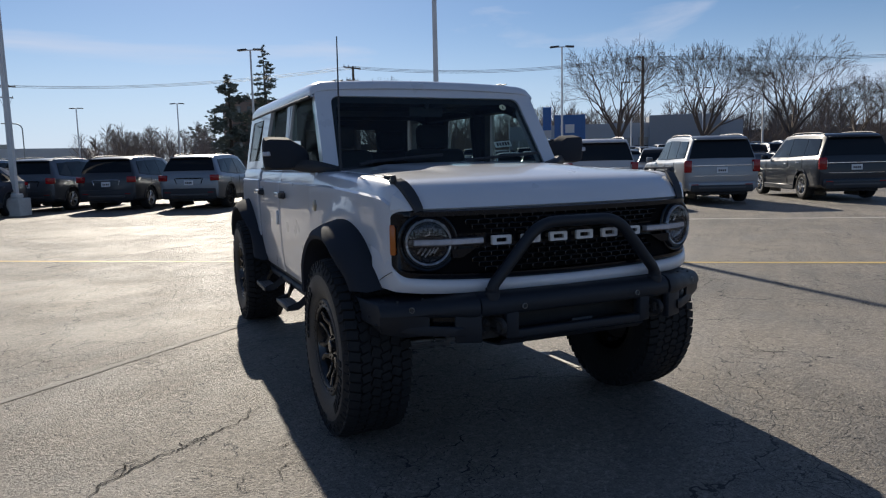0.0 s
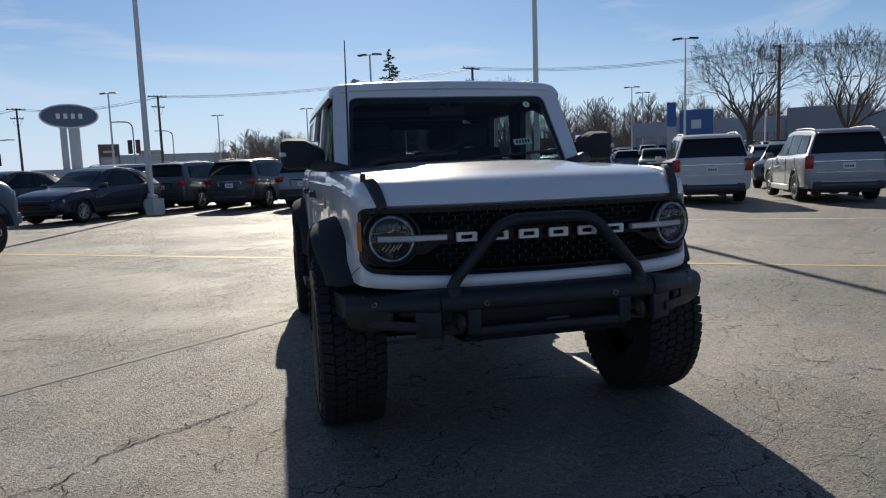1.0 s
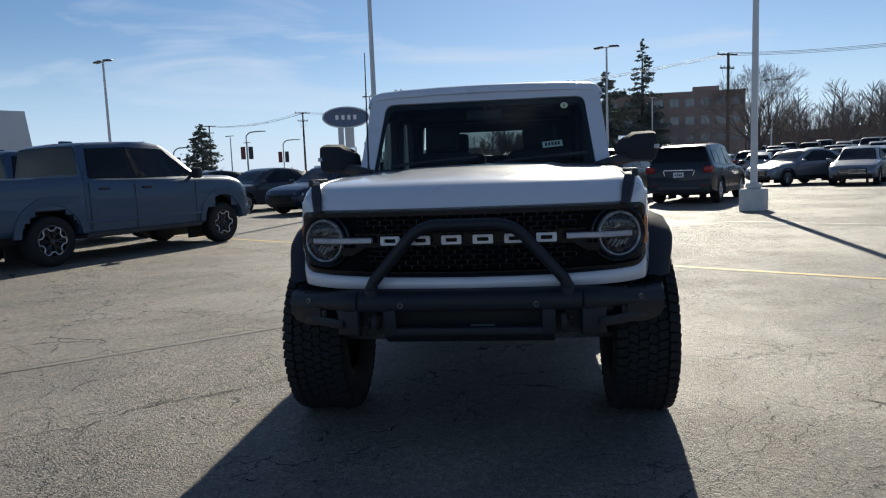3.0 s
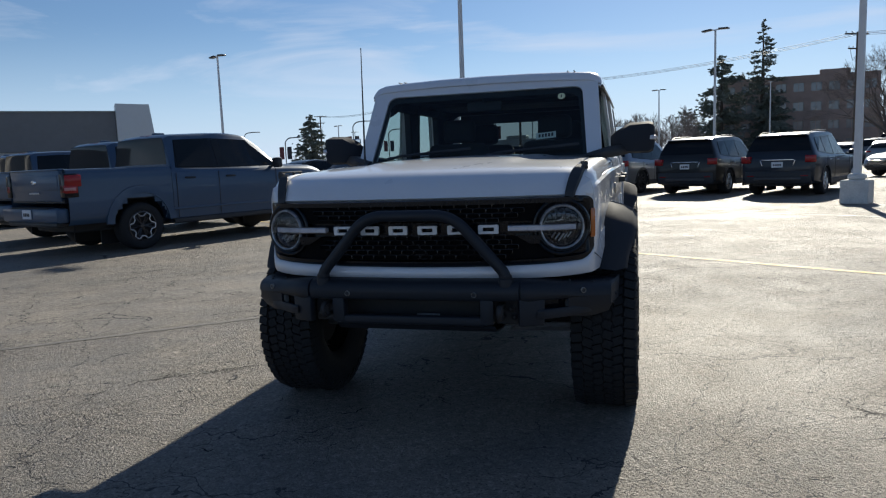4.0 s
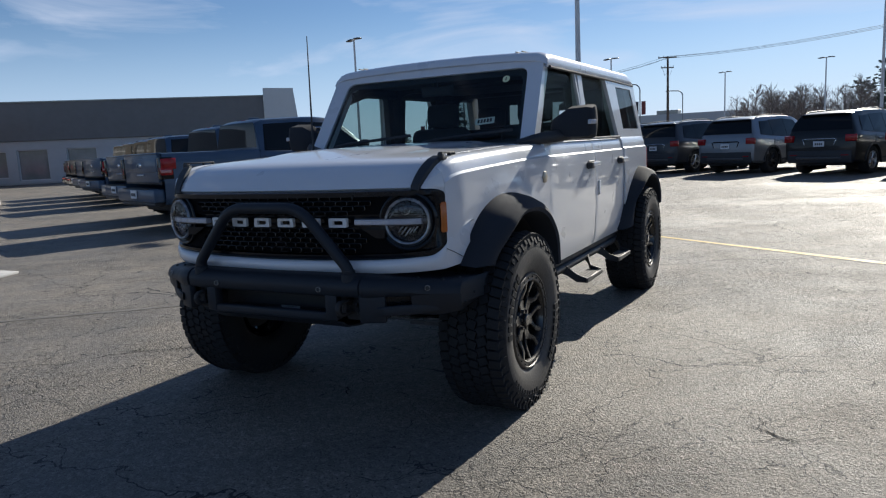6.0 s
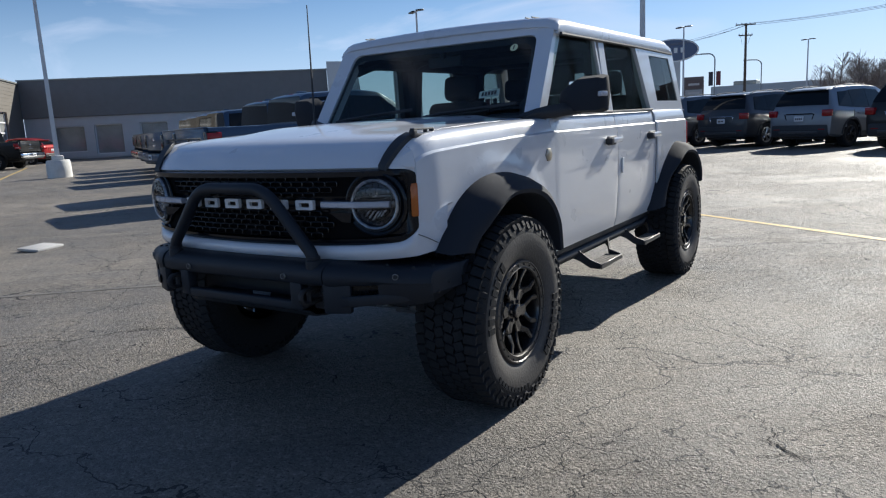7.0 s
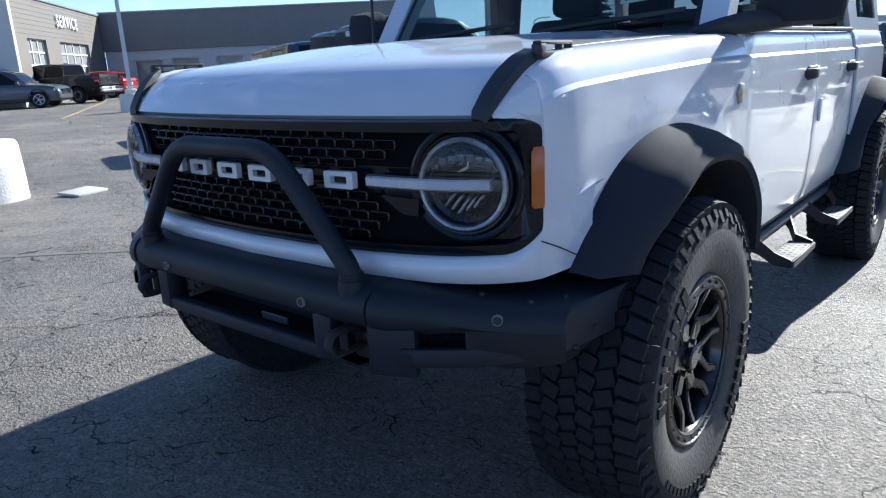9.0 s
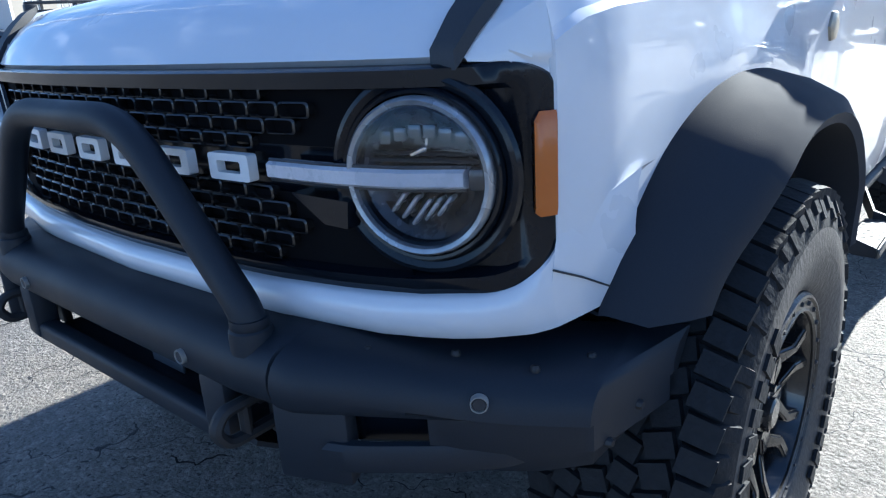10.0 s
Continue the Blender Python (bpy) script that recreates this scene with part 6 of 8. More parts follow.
def pane_on(spec, outline, side, name, parent, material):
    st = spec["st"]
    bm = bm_new()
    va, vb = [], []
    for y, z in outline:
        zl, w, zb, zt, wt = car_section(st, y)
        g = max(0.0, min(1.0, (zt - zb) / 0.45))
        x0, z0, x1, z1 = w - 0.055, zb + 0.004, wt + 0.045, zt - 0.055 * g - 0.004
        s = (z - z0) / max(0.05, z1 - z0)
        x = x0 + (x1 - x0) * s
        va.append(bm.verts.new((side * (x + 0.012), y, z)))
        vb.append(bm.verts.new((side * (x - 0.02), y, z)))
    n = len(va)
    bm.faces.new(va)
    for i in range(n):
        bm.faces.new([va[i], vb[i], vb[(i + 1) % n], va[(i + 1) % n]])
    bmesh.ops.recalc_face_normals(bm, faces=bm.faces)
    return part(name, bm, material, parent, smooth=0)


def window_surround(spec, side, parent):
    """Black band behind the side glass, so that the pillars between the panes are dark."""
    win = spec["win"]
    low = [(win[0][0][0] - 0.045, win[0][0][1] - 0.018)] + [(p[0], p[1] - 0.022) for o in win for p in (o[0], o[3])] + [(win[-1][3][0] + 0.07, win[-1][3][1] - 0.018)]
    top = [low[0]] + [(p[0], p[1] + 0.022) for o in win for p in (o[1], o[2])] + [low[-1]]
    ys = sorted(set([p[0] for p in low + top] + [low[0][0] + (low[-1][0] - low[0][0]) * k / 30 for k in range(31)]))
    bm = bm_new()
    rows = []
    for y in ys:
        zl, w, zb, zt, wt = car_section(spec["st"], y)
        g = max(0.0, min(1.0, (zt - zb) / 0.45))
        x0, z0, x1, z1 = w - 0.055, zb + 0.004, wt + 0.045, zt - 0.055 * g - 0.004
        za, ze = lerp([(p[0], (p[1],)) for p in low], y)[0], lerp([(p[0], (p[1],)) for p in top], y)[0]
        rows.append([(side * (x0 + (x1 - x0) * (z - z0) / max(0.05, z1 - z0) + off), y, z) for z, off in ((za, -0.01), (za, 0.006), ((za + ze) / 2, 0.007), (ze, 0.006), (ze, -0.01))])
    grid(bm, rows, flip=side > 0)
    return part("window_surround", bm, GLOSS_BLACK, parent, smooth=30)


def screen_pane(spec, lo, hi, name, parent, out):
    """Windscreen or rear window, laid on the body's slope."""
    bm = bm_new()
    (ya, za, wa), (yb, zb, wb_) = lo, hi
    rows = []
    for s in range(10):
        y, w = ya + (yb - ya) * s / 9, wa + (wb_ - wa) * s / 9
        zt = car_section(spec["st"], y)[3]
        rows.append([(k * w, y + out * (0.012 - 0.014 * abs(k)), zt + 0.026 - 0.012 * k * k) for k in (-1, -0.6, 0, 0.6, 1)])
    grid(bm, rows, flip=out < 0)
    bmesh.ops.recalc_face_normals(bm, faces=bm.faces)
    return part(name, bm, DARK_GLASS, parent, smooth=30)


def add_wheels(root, wb, track, r, meshes):
    for s in (-1, 1):
        for yc in (0.0, wb):
            w = new("wheel", meshes[0])
            w.parent = root
            w.matrix_local = pose(s * track, yc, r, 0, 0, 0 if s > 0 else 180)
            for nm, me in (("rim", meshes[1]), ("brake_disc", meshes[2])):
                c = new(nm, me)
                c.parent = w


def add_housings(root, wb, r):
    """Dark inner arches above the wheels."""
    for s in (-1, 1):
        for yc in (0.0, wb):
            bm = bm_new()
            rows = []
            for k in range(13):
                a = radians(4 + 172 * k / 12)
                rows.append([(s * x, yc + (r + 0.07) * math.cos(a), r + (r + 0.07) * math.sin(a)) for x in (0.45, 0.93)])
            grid(bm, rows, flip=s < 0)
            box(bm, (s * 0.46, yc, r + 0.12), (0.03, 2 * r, 2 * r), 0.0)
            part("wheel_housing", bm, INTERIOR, root)


def plate(root, y, z, out, parent=None):
    bm = bm_new()
    box(bm, (0, y, z), (0.30, 0.012, 0.15), 0.003)
    p = part("plate", bm, mat("paper_plate", (0.62, 0.64, 0.68), 0.5, var=0.05), root, "white dealer plate")
    bm = bm_new()
    for k in range(4):
        box(bm, (-0.085 + 0.056 * k, y + out * 0.008, z - 0.005), (0.036, 0.004, 0.055), 0.0)
    part("plate_marking", bm, INK, p)["kind"] = "stuff"


def build_car(kind, name, paint, label, at, wheels=None, clad=True, group="", detail=True, bright=True):
    spec = SPECS[kind]
    root = thing(name, label, "car", group, at)
    bm = car_body_bm(spec)
    part("body", bm, paint, root, smooth=35)
    st, wb, r = spec["st"], spec["wb"], spec["r"]
    bm = bm_new()
    ya, yb = st[0][0] + 0.12, st[-1][0] - 0.12
    box(bm, (0, (ya + yb) / 2, 0.42), (1.35, yb - ya, 0.30), 0.02)
    part("underbody", bm, INTERIOR, root)
    for side in (-1, 1):
        window_surround(spec, side, root)
        for o in spec["win"]:
            pane_on(spec, o, side, "window", root, DARK_GLASS)
        if detail:
            for yc in (0.0, wb):
                bm = bm_new()
                arch_trim(bm, yc, r, car_section(st, yc)[1] + 0.004, 0.055 if clad else 0.03, side)
                part("arch_trim", bm, BLACK_PLASTIC if clad else paint, root)
            bm = bm_new()
            wmid = car_section(st, wb / 2)[1]
            box(bm, (side * (wmid - 0.01), wb / 2, 0.36), (0.05, wb - 2 * r - 0.12, 0.16), 0.02)
            part("sill_cladding", bm, BLACK_PLASTIC if clad else paint, root)
            for y in spec["handles"]:
                bm = bm_new()
                zb = car_section(st, y)[2]
                box(bm, (side * (wmid + 0.008), y, zb - 0.12), (0.03, 0.20, 0.028), 0.008)
                part("door_handle", bm, CHROME if bright else paint, root)
            # door seams
            for y in ([o[0][0] - 0.04 for o in spec["win"][1:]] + [wb - r - 0.13]):
                bm = bm_new()
                zb = car_section(st, y)[2]
                box(bm, (side * (wmid + 0.002), y, (0.42 + zb) / 2), (0.008, 0.009, zb - 0.46), 0.0)
                part("door_seam", bm, INK, root)
            y = spec["ws"][0][0] - 0.22
            bm = bm_new()
            zb = car_section(st, y)[2]
            box(bm, (side * (wmid + 0.13), y, zb + 0.10), (0.20, 0.12, 0.15), 0.04, seg=2)
            box(bm, (side * (wmid + 0.0), y, zb + 0.05), (0.12, 0.08, 0.05), 0.01)
            part("side_mirror", bm, paint, root)
        zc, hh, ww = spec["tail"]
        yt = st[1][0]
        wt = st[1][2]
        bm = bm_new()
        box(bm, (side * (wt - ww / 2 + 0.03), yt - 0.005, zc), (ww, 0.13, hh), 0.02, rot=rotz(side * 14), seg=2)
        tl = part("tail_light", bm, RED_LENS, root, "red tail light")
        bm = bm_new()
        box(bm, (side * (wt - ww / 2 - 0.045), yt - 0.030, zc), (ww * 0.34, 0.10, hh * 0.62), 0.014, rot=rotz(side * 10), seg=2)
        part("reversing_lens", bm, mat("smoky_white_lens", (0.34, 0.30, 0.30), 0.2, var=0.1, coat=0.2), tl)
        bm = bm_new()
        yh = st[-3][0]
        box(bm, (side * (st[-3][2] - 0.16), yh + 0.04, st[-3][3] - 0.13), (0.34, 0.14, 0.11), 0.03, rot=rotz(-side * 24), seg=2)
        part("headlight", bm, mat("grey_headlamp", (0.35, 0.36, 0.38), 0.12, metal=0.5, var=0.2, coat=0.8), root, "clear headlight")
        if spec["rails"] and detail:
            ra, rb, rx = spec["rails"]
            bm = bm_new()
            pts = []
            for k in range(9):
                y = ra + (rb - ra) * k / 8
                pts.append((side * rx, y, car_section(st, y)[3] + (0.036 if 0 < k < 8 else 0.0)))
            tube(bm, pts, 0.013, 6)
            part("roof_rail", bm, mat("satin_rail", (0.10, 0.10, 0.105), 0.5, metal=0.4, var=0.1) if bright else BLACK_PLASTIC, root, "roof rail")
    screen_pane(spec, *spec["ws"], "windscreen", root, 1)
    screen_pane(spec, *spec["rw"], "rear_window", root, -1)
    # rear: bumper skirt, trim bar, plate, spoiler
    bm = bm_new()
    box(bm, (0, st[0][0] + 0.07, 0.52), (st[1][2] * 1.86, 0.18, 0.26 if kind != "suv" else 0.36), 0.05, seg=2)
    rb = part("rear_bumper", bm, BLACK_PLASTIC if clad else paint, root)
    if detail:
        bm = bm_new()
        box(bm, (0, st[0][0] - 0.030, 0.475), (st[1][2] * 1.30, 0.05, 0.07), 0.02, seg=2)
        part("skid_trim", bm, mat("dull_grey_trim", (0.07, 0.07, 0.075), 0.4, metal=0.4, var=0.1), rb)
        if kind == "big_suv":
            bm = bm_new()
            box(bm, (0, st[0][0] + 0.05, 0.45), (st[1][2] * 1.72, 0.20, 0.20), 0.04, seg=2)
            part("lower_valance", bm, BLACK_PLASTIC, rb, "black lower valance")
        for sx in (-1, 1):
            bm = bm_new()
            box(bm, (sx * st[1][2] * 0.74, st[0][0] - 0.005, 0.56), (0.20, 0.04, 0.03), 0.008)
            part("reflector", bm, RED_LENS, rb)
        bm = bm_new()
        if kind == "big_suv":
            box(bm, (0, st[1][0] - 0.030, spec["tail"][0] + 0.02), (2 * st[1][2] - 0.34, 0.03, 0.030), 0.008)
            box(bm, (0, st[0][0] - 0.004, 0.80), (1.50, 0.03, 0.016), 0.004)
        else:
            box(bm, (0, st[0][0] + 0.005, spec["tail"][0] - 0.015), (0.85, 0.03, 0.035), 0.008)
            for sx in (-1, 1):
                box(bm, (sx * 0.43, st[0][0] + 0.005, spec["tail"][0] - 0.10), (0.028, 0.03, 0.18), 0.008, rot=roty(sx * 20))
        part("tailgate_trim", bm, CHROME if bright else GLOSS_BLACK, root)
        plate(root, st[0][0] - 0.012, spec["tail"][0] - (0.11 if kind == "big_suv" else 0.15), -1)
        bm = bm_new()
        yr = spec["rw"][1][0]
        box(bm, (0, yr - 0.02, spec["rw"][1][1] + 0.055), (spec["rw"][1][2] * 2.0, 0.24, 0.035), 0.012)
        part("spoiler", bm, paint, root)
        bm = bm_new()
        yf, wf = st[-1][0], st[-1][2]
        box(bm, (0, yf - 0.015, st[-3][3] - 0.22), (wf * 1.5, 0.07, 0.24), 0.03, seg=2)
        part("grille", bm, GLOSS_BLACK, root, "black front grille")
        bm = bm_new()
        for k in range(4):
            box(bm, (0, yf + 0.022, st[-3][3] - 0.30 + 0.05 * k), (wf * 1.4, 0.012, 0.010), 0.0)
        part("grille", bm, CHROME if bright else BLACK_PLASTIC, root)
    bm = bm_new()
    box(bm, (0, st[-1][0] - 0.10, 0.45), (st[-2][2] * 1.8, 0.20, 0.18), 0.05, seg=2)
    part("front_bumper", bm, BLACK_PLASTIC if clad else paint, root)
    add_wheels(root, wb, spec["track"], r, wheels or RW_SUV)
    if detail:
        add_housings(root, wb, r)
    return root


PICK = dict(wb=3.69, r=0.405, track=0.86)


def build_pickup(paint, label, at, group="", chrome=False, wheels=None):
    root = thing("pickup_truck", label, "pickup truck", group, at)
    wb, r = PICK["wb"], PICK["r"]
    spec = dict(wb=wb, r=r, gap=0.11, st=[(0.62, 0.42, 1.0, 1.36, 1.38, 0.80), (0.66, 0.42, 1.005, 1.36, 1.91, 0.72), (0.85, 0.42, 1.01, 1.35, 1.98, 0.74), (1.9, 0.42, 1.01, 1.33, 2.015, 0.75), (2.35, 0.42, 1.01, 1.32, 1.98, 0.74),
                                (2.62, 0.42, 1.01, 1.32, 1.87, 0.71), (3.30, 0.42, 1.01, 1.32, 1.38, 0.84), (3.9, 0.44, 1.0, 1.30, 1.36, 0.84), (4.26, 0.46, 0.98, 1.22, 1.28, 0.82), (4.45, 0.50, 0.93, 1.06, 1.12, 0.80), (4.50, 0.56, 0.88, 0.86, 0.87, 0.78)],
                win=[[(0.78, 1.40), (0.82, 1.86), (1.52, 1.89), (1.56, 1.38)], [(1.64, 1.38), (1.60, 1.89), (2.42, 1.86), (3.04, 1.39)]])
    part("cab", car_body_bm(spec), paint, root, smooth=35)
    for side in (-1, 1):
        window_surround(spec, side, root)
        for o in spec["win"]:
            pane_on(spec, o, side, "window", root, DARK_GLASS)
        # bed side with wheel opening
        bm = bm_new()
        rows = []
        for k in range(41):
            y = -1.22 + 1.83 * k / 40
            rows.append([(side * x, y, z) for x, z in ((0.93, 0.52), (0.985, 0.58), (1.005, 0.65), (1.007, 0.72), (1.01, 0.81), (1.01, 0.90), (1.005, 0.99), (1.0, 1.08), (1.0, 1.22), (0.985, 1.36), (0.96, 1.405), (0.90, 1.41), (0.88, 1.39), (0.88, 0.92))])
        grid(bm, rows, flip=side > 0)
        kill = [f for f in bm.faces if math.hypot(f.calc_center_median().y, f.calc_center_median().z - r) < r + 0.11 and abs(f.calc_center_median().x) > 0.9]
        bmesh.ops.delete(bm, geom=kill, context="FACES")
        bmesh.ops.recalc_face_normals(bm, faces=bm.faces)
        part("bed_side", bm, paint, root, smooth=35)
        for yc in (0.0, wb):
            bm = bm_new()
            arch_trim(bm, yc, r + 0.062, 1.010, 0.125, side)
            part("arch_trim", bm, paint, root)
        bm = bm_new()
        box(bm, (side * 0.938, -1.160, 1.15), (0.165, 0.225, 0.38), 0.02, seg=2)
        tl = part("tail_light", bm, GLOSS_BLACK, root, "red tail light in a black surround")
        bm = bm_new()
        box(bm, (side * 0.946, -1.130, 1.225), (0.166, 0.270, 0.19), 0.02, seg=2)
        box(bm, (side * 0.944, -1.165, 1.100), (0.166, 0.215, 0.15), 0.02, seg=2)
        part("red_lens", bm, RED_LENS, tl)
        bm = bm_new()
        box(bm, (side * 0.952, -1.180, 1.095), (0.162, 0.180, 0.055), 0.012, seg=2)
        part("reversing_lens", bm, mat("pale_red_lens", (0.42, 0.20, 0.20), 0.2, var=0.1), tl)
        bm = bm_new()
        box(bm, (side * 1.14, 2.92, 1.42), (0.22, 0.12, 0.20), 0.04, seg=2)
        box(bm, (side * 1.0, 2.92, 1.36), (0.12, 0.07, 0.05), 0.01)
        part("side_mirror", bm, BLACK_PLASTIC, root)
        for y in (0.98, 1.86):
            bm = bm_new()
            box(bm, (side * 1.022, y, 1.20), (0.03, 0.21, 0.032), 0.008)
            part("door_handle", bm, BLACK_PLASTIC, root)
        for y in (0.70, 1.60, 2.98):
            bm = bm_new()
            box(bm, (side * 1.012, y, 0.90), (0.008, 0.009, 0.80), 0.0)
            part("door_seam", bm, INK, root)
        bm = bm_new()
        box(bm, (side * 0.98, 1.85, 0.44), (0.08, 2.5, 0.10), 0.02)
        part("sill_cladding", bm, BLACK_PLASTIC, root)
        bm = bm_new()
        box(bm, (side * 1.004, 1.85, 0.655), (0.040, 2.48, 0.045), 0.014, seg=2)
        part("body_moulding", bm, paint, root)
        bm = bm_new()
        box(bm, (side * 0.84, 4.37, 1.02), (0.22, 0.16, 0.22), 0.03, rot=rotz(-side * 20), seg=2)
        part("headlight", bm, mat("grey_headlamp", (0.35, 0.36, 0.38), 0.12, metal=0.5, var=0.2, coat=0.8), root)
    screen_pane(spec, (3.20, 1.39, 0.79), (2.62, 1.79, 0.66), "windscreen", root, 1)
    screen_pane(spec, (0.6235, 1.42, 0.86), (0.658, 1.85, 0.715), "rear_window", root, -1)
    bm = bm_new()
    box(bm, (0, -1.225, 1.15), (1.70, 0.07, 0.50), 0.02, seg=2)
    box(bm, (0, -1.262, 1.20), (1.60, 0.016, 0.24), 0.006, seg=2)
    box(bm, (0, -1.215, 1.405), (1.70, 0.11, 0.030), 0.012, seg=2)
    tg = part("tailgate", bm, paint, root)
    bm = bm_new()
    box(bm, (0, -1.272, 1.035), (0.36, 0.012, 0.035), 0.004)
    part("tailgate_badge", bm, CHROME, tg, "thin bright badge bar")
    bm = bm_new()
    lathe(bm, [(0.0, 0.01), (0.07, 0.01), (0.085, 0.0)], 20, Matrix.Translation((0, -1.270, 1.21)) @ Matrix.Rotation(radians(-90), 4, "Z") @ Matrix.Scale(0.5, 4, (0, 0, 1)))
    part("emblem", bm, CHROME, tg, "oval emblem")
    bm = bm_new()
    box(bm, (0, -0.30, 0.90), (1.80, 1.86, 0.05), 0.0)
    part("bed_floor", bm, BLACK_PLASTIC, root)
    bm = bm_new()
    box(bm, (0, -1.30, 0.68), (1.92, 0.22, 0.24), 0.05, seg=2)
    rb = part("rear_bumper", bm, CHROME if chrome else paint, root)
    bm = bm_new()
    box(bm, (0, -1.32, 0.802), (1.30, 0.17, 0.014), 0.004)
    part("step_pad", bm, BLACK_PLASTIC, rb)
    bm = bm_new()
    box(bm, (0, -1.27, 0.535), (1.70, 0.20, 0.09), 0.03, seg=2)
    part("lower_valance", bm, BLACK_PLASTIC, rb)
    plate(root, -1.425, 0.70, -1)
    bm = bm_new()
    box(bm, (0, 0.80, 1.975), (0.34, 0.06, 0.03), 0.01)
    part("third_brake_light", bm, RED_LENS, root)
    bm = bm_new()
    box(bm, (0, 1.05, 2.02), (0.10, 0.22, 0.05), 0.02, seg=2)
    part("roof_fin", bm, paint, root)
    bm = bm_new()
    box(bm, (0, 1.7, 0.50), (1.30, 5.4, 0.26), 0.03)
    part("underbody", bm, INTERIOR, root)
    bm = bm_new()
    box(bm, (0, 4.46, 0.98), (1.30, 0.10, 0.34), 0.04, seg=2)
    part("grille", bm, GLOSS_BLACK, root)
    bm = bm_new()
    box(bm, (0, 4.46, 0.62), (1.84, 0.22, 0.22), 0.05, seg=2)
    part("front_bumper", bm, CHROME if chrome else paint, root)
    add_wheels(root, wb, PICK["track"], r, wheels or RW_TRUCK)
    add_housings(root, wb, r + 0.065)
    return root


def paint(name, c, metal=0.5):
    return mat(name, c, 0.32, metal=metal, coat=0.35, spec=0.25, var=0.03, rvar=0.03)


P_BLUE = mat("slate_blue_paint", (0.044, 0.077, 0.134), 0.36, metal=0.15, coat=0.25, spec=0.3, var=0.03, rvar=0.03)
P_SILVER = paint("silver_paint", (0.205, 0.225, 0.255), 0.5)
P_GREY = paint("grey_paint", (0.088, 0.10, 0.120), 0.5)
P_DGREY = paint("dark_grey_paint", (0.042, 0.047, 0.057), 0.3)
P_BLACK = paint("black_paint", (0.014, 0.015, 0.017), 0.2)
P_NAVY = paint("navy_paint", (0.010, 0.016, 0.028), 0.1)
P_WHITE = paint("plain_white_paint", (0.46, 0.47, 0.50), 0.0)
P_BEIGE = paint("pale_silver_paint", (0.225, 0.24, 0.265), 0.4)
P_RED = paint("red_paint", (0.30, 0.02, 0.02), 0.2)


def rear_right(x, y, track, turn=LOT):
    """Pose of a vehicle whose right rear wheel touches the ground at (x, y), nose along the row's depth."""
    a = radians(turn)
    return pose(x - track * math.cos(a), y - track * math.sin(a), rise(x, y), 0, 0, turn)


def rear_left(x, y, track, turn=LOT):
    a = radians(turn)
    return pose(x + track * math.cos(a), y + track * math.sin(a), rise(x, y), 0, 0, turn)


# pickups in a row along the lot's edge
uu = Vector((math.cos(radians(LOT - 4)), math.sin(radians(LOT - 4)), 0))
G_PICK = "row of parked pickup trucks"


def pickup_pose(d):
    """Pose of a pickup d metres along the row."""
    return rear_right(-5.40 - uu.x * d, 9.94 - uu.y * d, 0.86, -20.5)


first = build_pickup(P_BLUE, "slate blue crew-cab pickup truck parked in a row", pickup_pose(0), G_PICK)
for d in (2.95, 9.1, 12.0):
    copy_thing(first, pickup_pose(d))
pk = build_pickup(P_DGREY, "dark pickup truck with chrome bumpers parked in a row", pickup_pose(15.0), G_PICK, chrome=True)
copy_thing(pk, pickup_pose(17.8))

# row of family SUVs seen from behind
G_SUV = "row of parked SUVs"
for i, (x, y, p, lab, wh, br) in enumerate(((7.87, 21.57, P_NAVY, "dark navy three-row SUV parked tail out", RW_SUV, True), (5.52, 23.0, P_BLACK, "black three-row SUV parked tail out", RW_SUV, True), (2.95, 24.45, P_SILVER, "silver three-row SUV parked tail out", RW_DARK, False),
                                            (0.52, 25.7, P_DGREY, "dark grey three-row SUV parked tail out", RW_SUV, True), (-1.9, 27.1, P_GREY, "grey three-row SUV parked tail out", RW_SUV, False), (-4.35, 28.5, P_SILVER, "silver three-row SUV beside the pole", RW_SUV, False))):
    build_car("suv", "parked_suv", p, lab, rear_right(x, y, 0.86), wh, group=G_SUV, bright=br)
# large SUVs on the east side
G_BIG = "row of parked large SUVs"
build_car("big_suv", "large_suv", P_WHITE, "white full-size SUV parked tail out", rear_left(11.95, 17.84, 0.87), RW_SUV, clad=False, group=G_BIG)
build_car("big_suv", "large_suv", P_BEIGE, "pale silver full-size SUV parked tail out", rear_left(14.62, 16.04, 0.87), RW_SUV, clad=False, group=G_BIG)
build_car("big_suv", "large_suv", P_NAVY, "dark navy full-size SUV parked tail out", rear_left(18.26, 14.74, 0.87), RW_SUV, clad=False, group=G_BIG)
# low crossovers facing the camera beside the pole
BACK = 180 + LOT
G_X = "parked crossovers facing the lane"


def front_left(x, y, kind, turn):
    """Pose of a car whose left front wheel touches the ground at (x, y)."""
    s = SPECS[kind]
    o = Matrix.Rotation(radians(turn), 4, "Z") @ Vector((-s["track"], s["wb"], 0))
    return pose(x - o.x, y - o.y, rise(x, y), 0, 0, turn)


P_DBLUE = paint("dark_blue_paint", (0.022, 0.032, 0.055), 0.4)
build_car("crossover", "crossover", P_DBLUE, "dark blue sloping-roof crossover facing the lane", front_left(-4.73, 22.24, "crossover", BACK), RW_CAR, group=G_X, bright=False)
build_car("crossover", "crossover", P_DGREY, "dark grey crossover facing the lane", front_left(-8.06, 24.26, "crossover", BACK), RW_CAR, group=G_X, bright=False)
build_car("crossover", "crossover", P_BLACK, "black crossover facing the lane", front_left(-11.34, 26.13, "crossover", BACK), RW_CAR, group=G_X, bright=False)
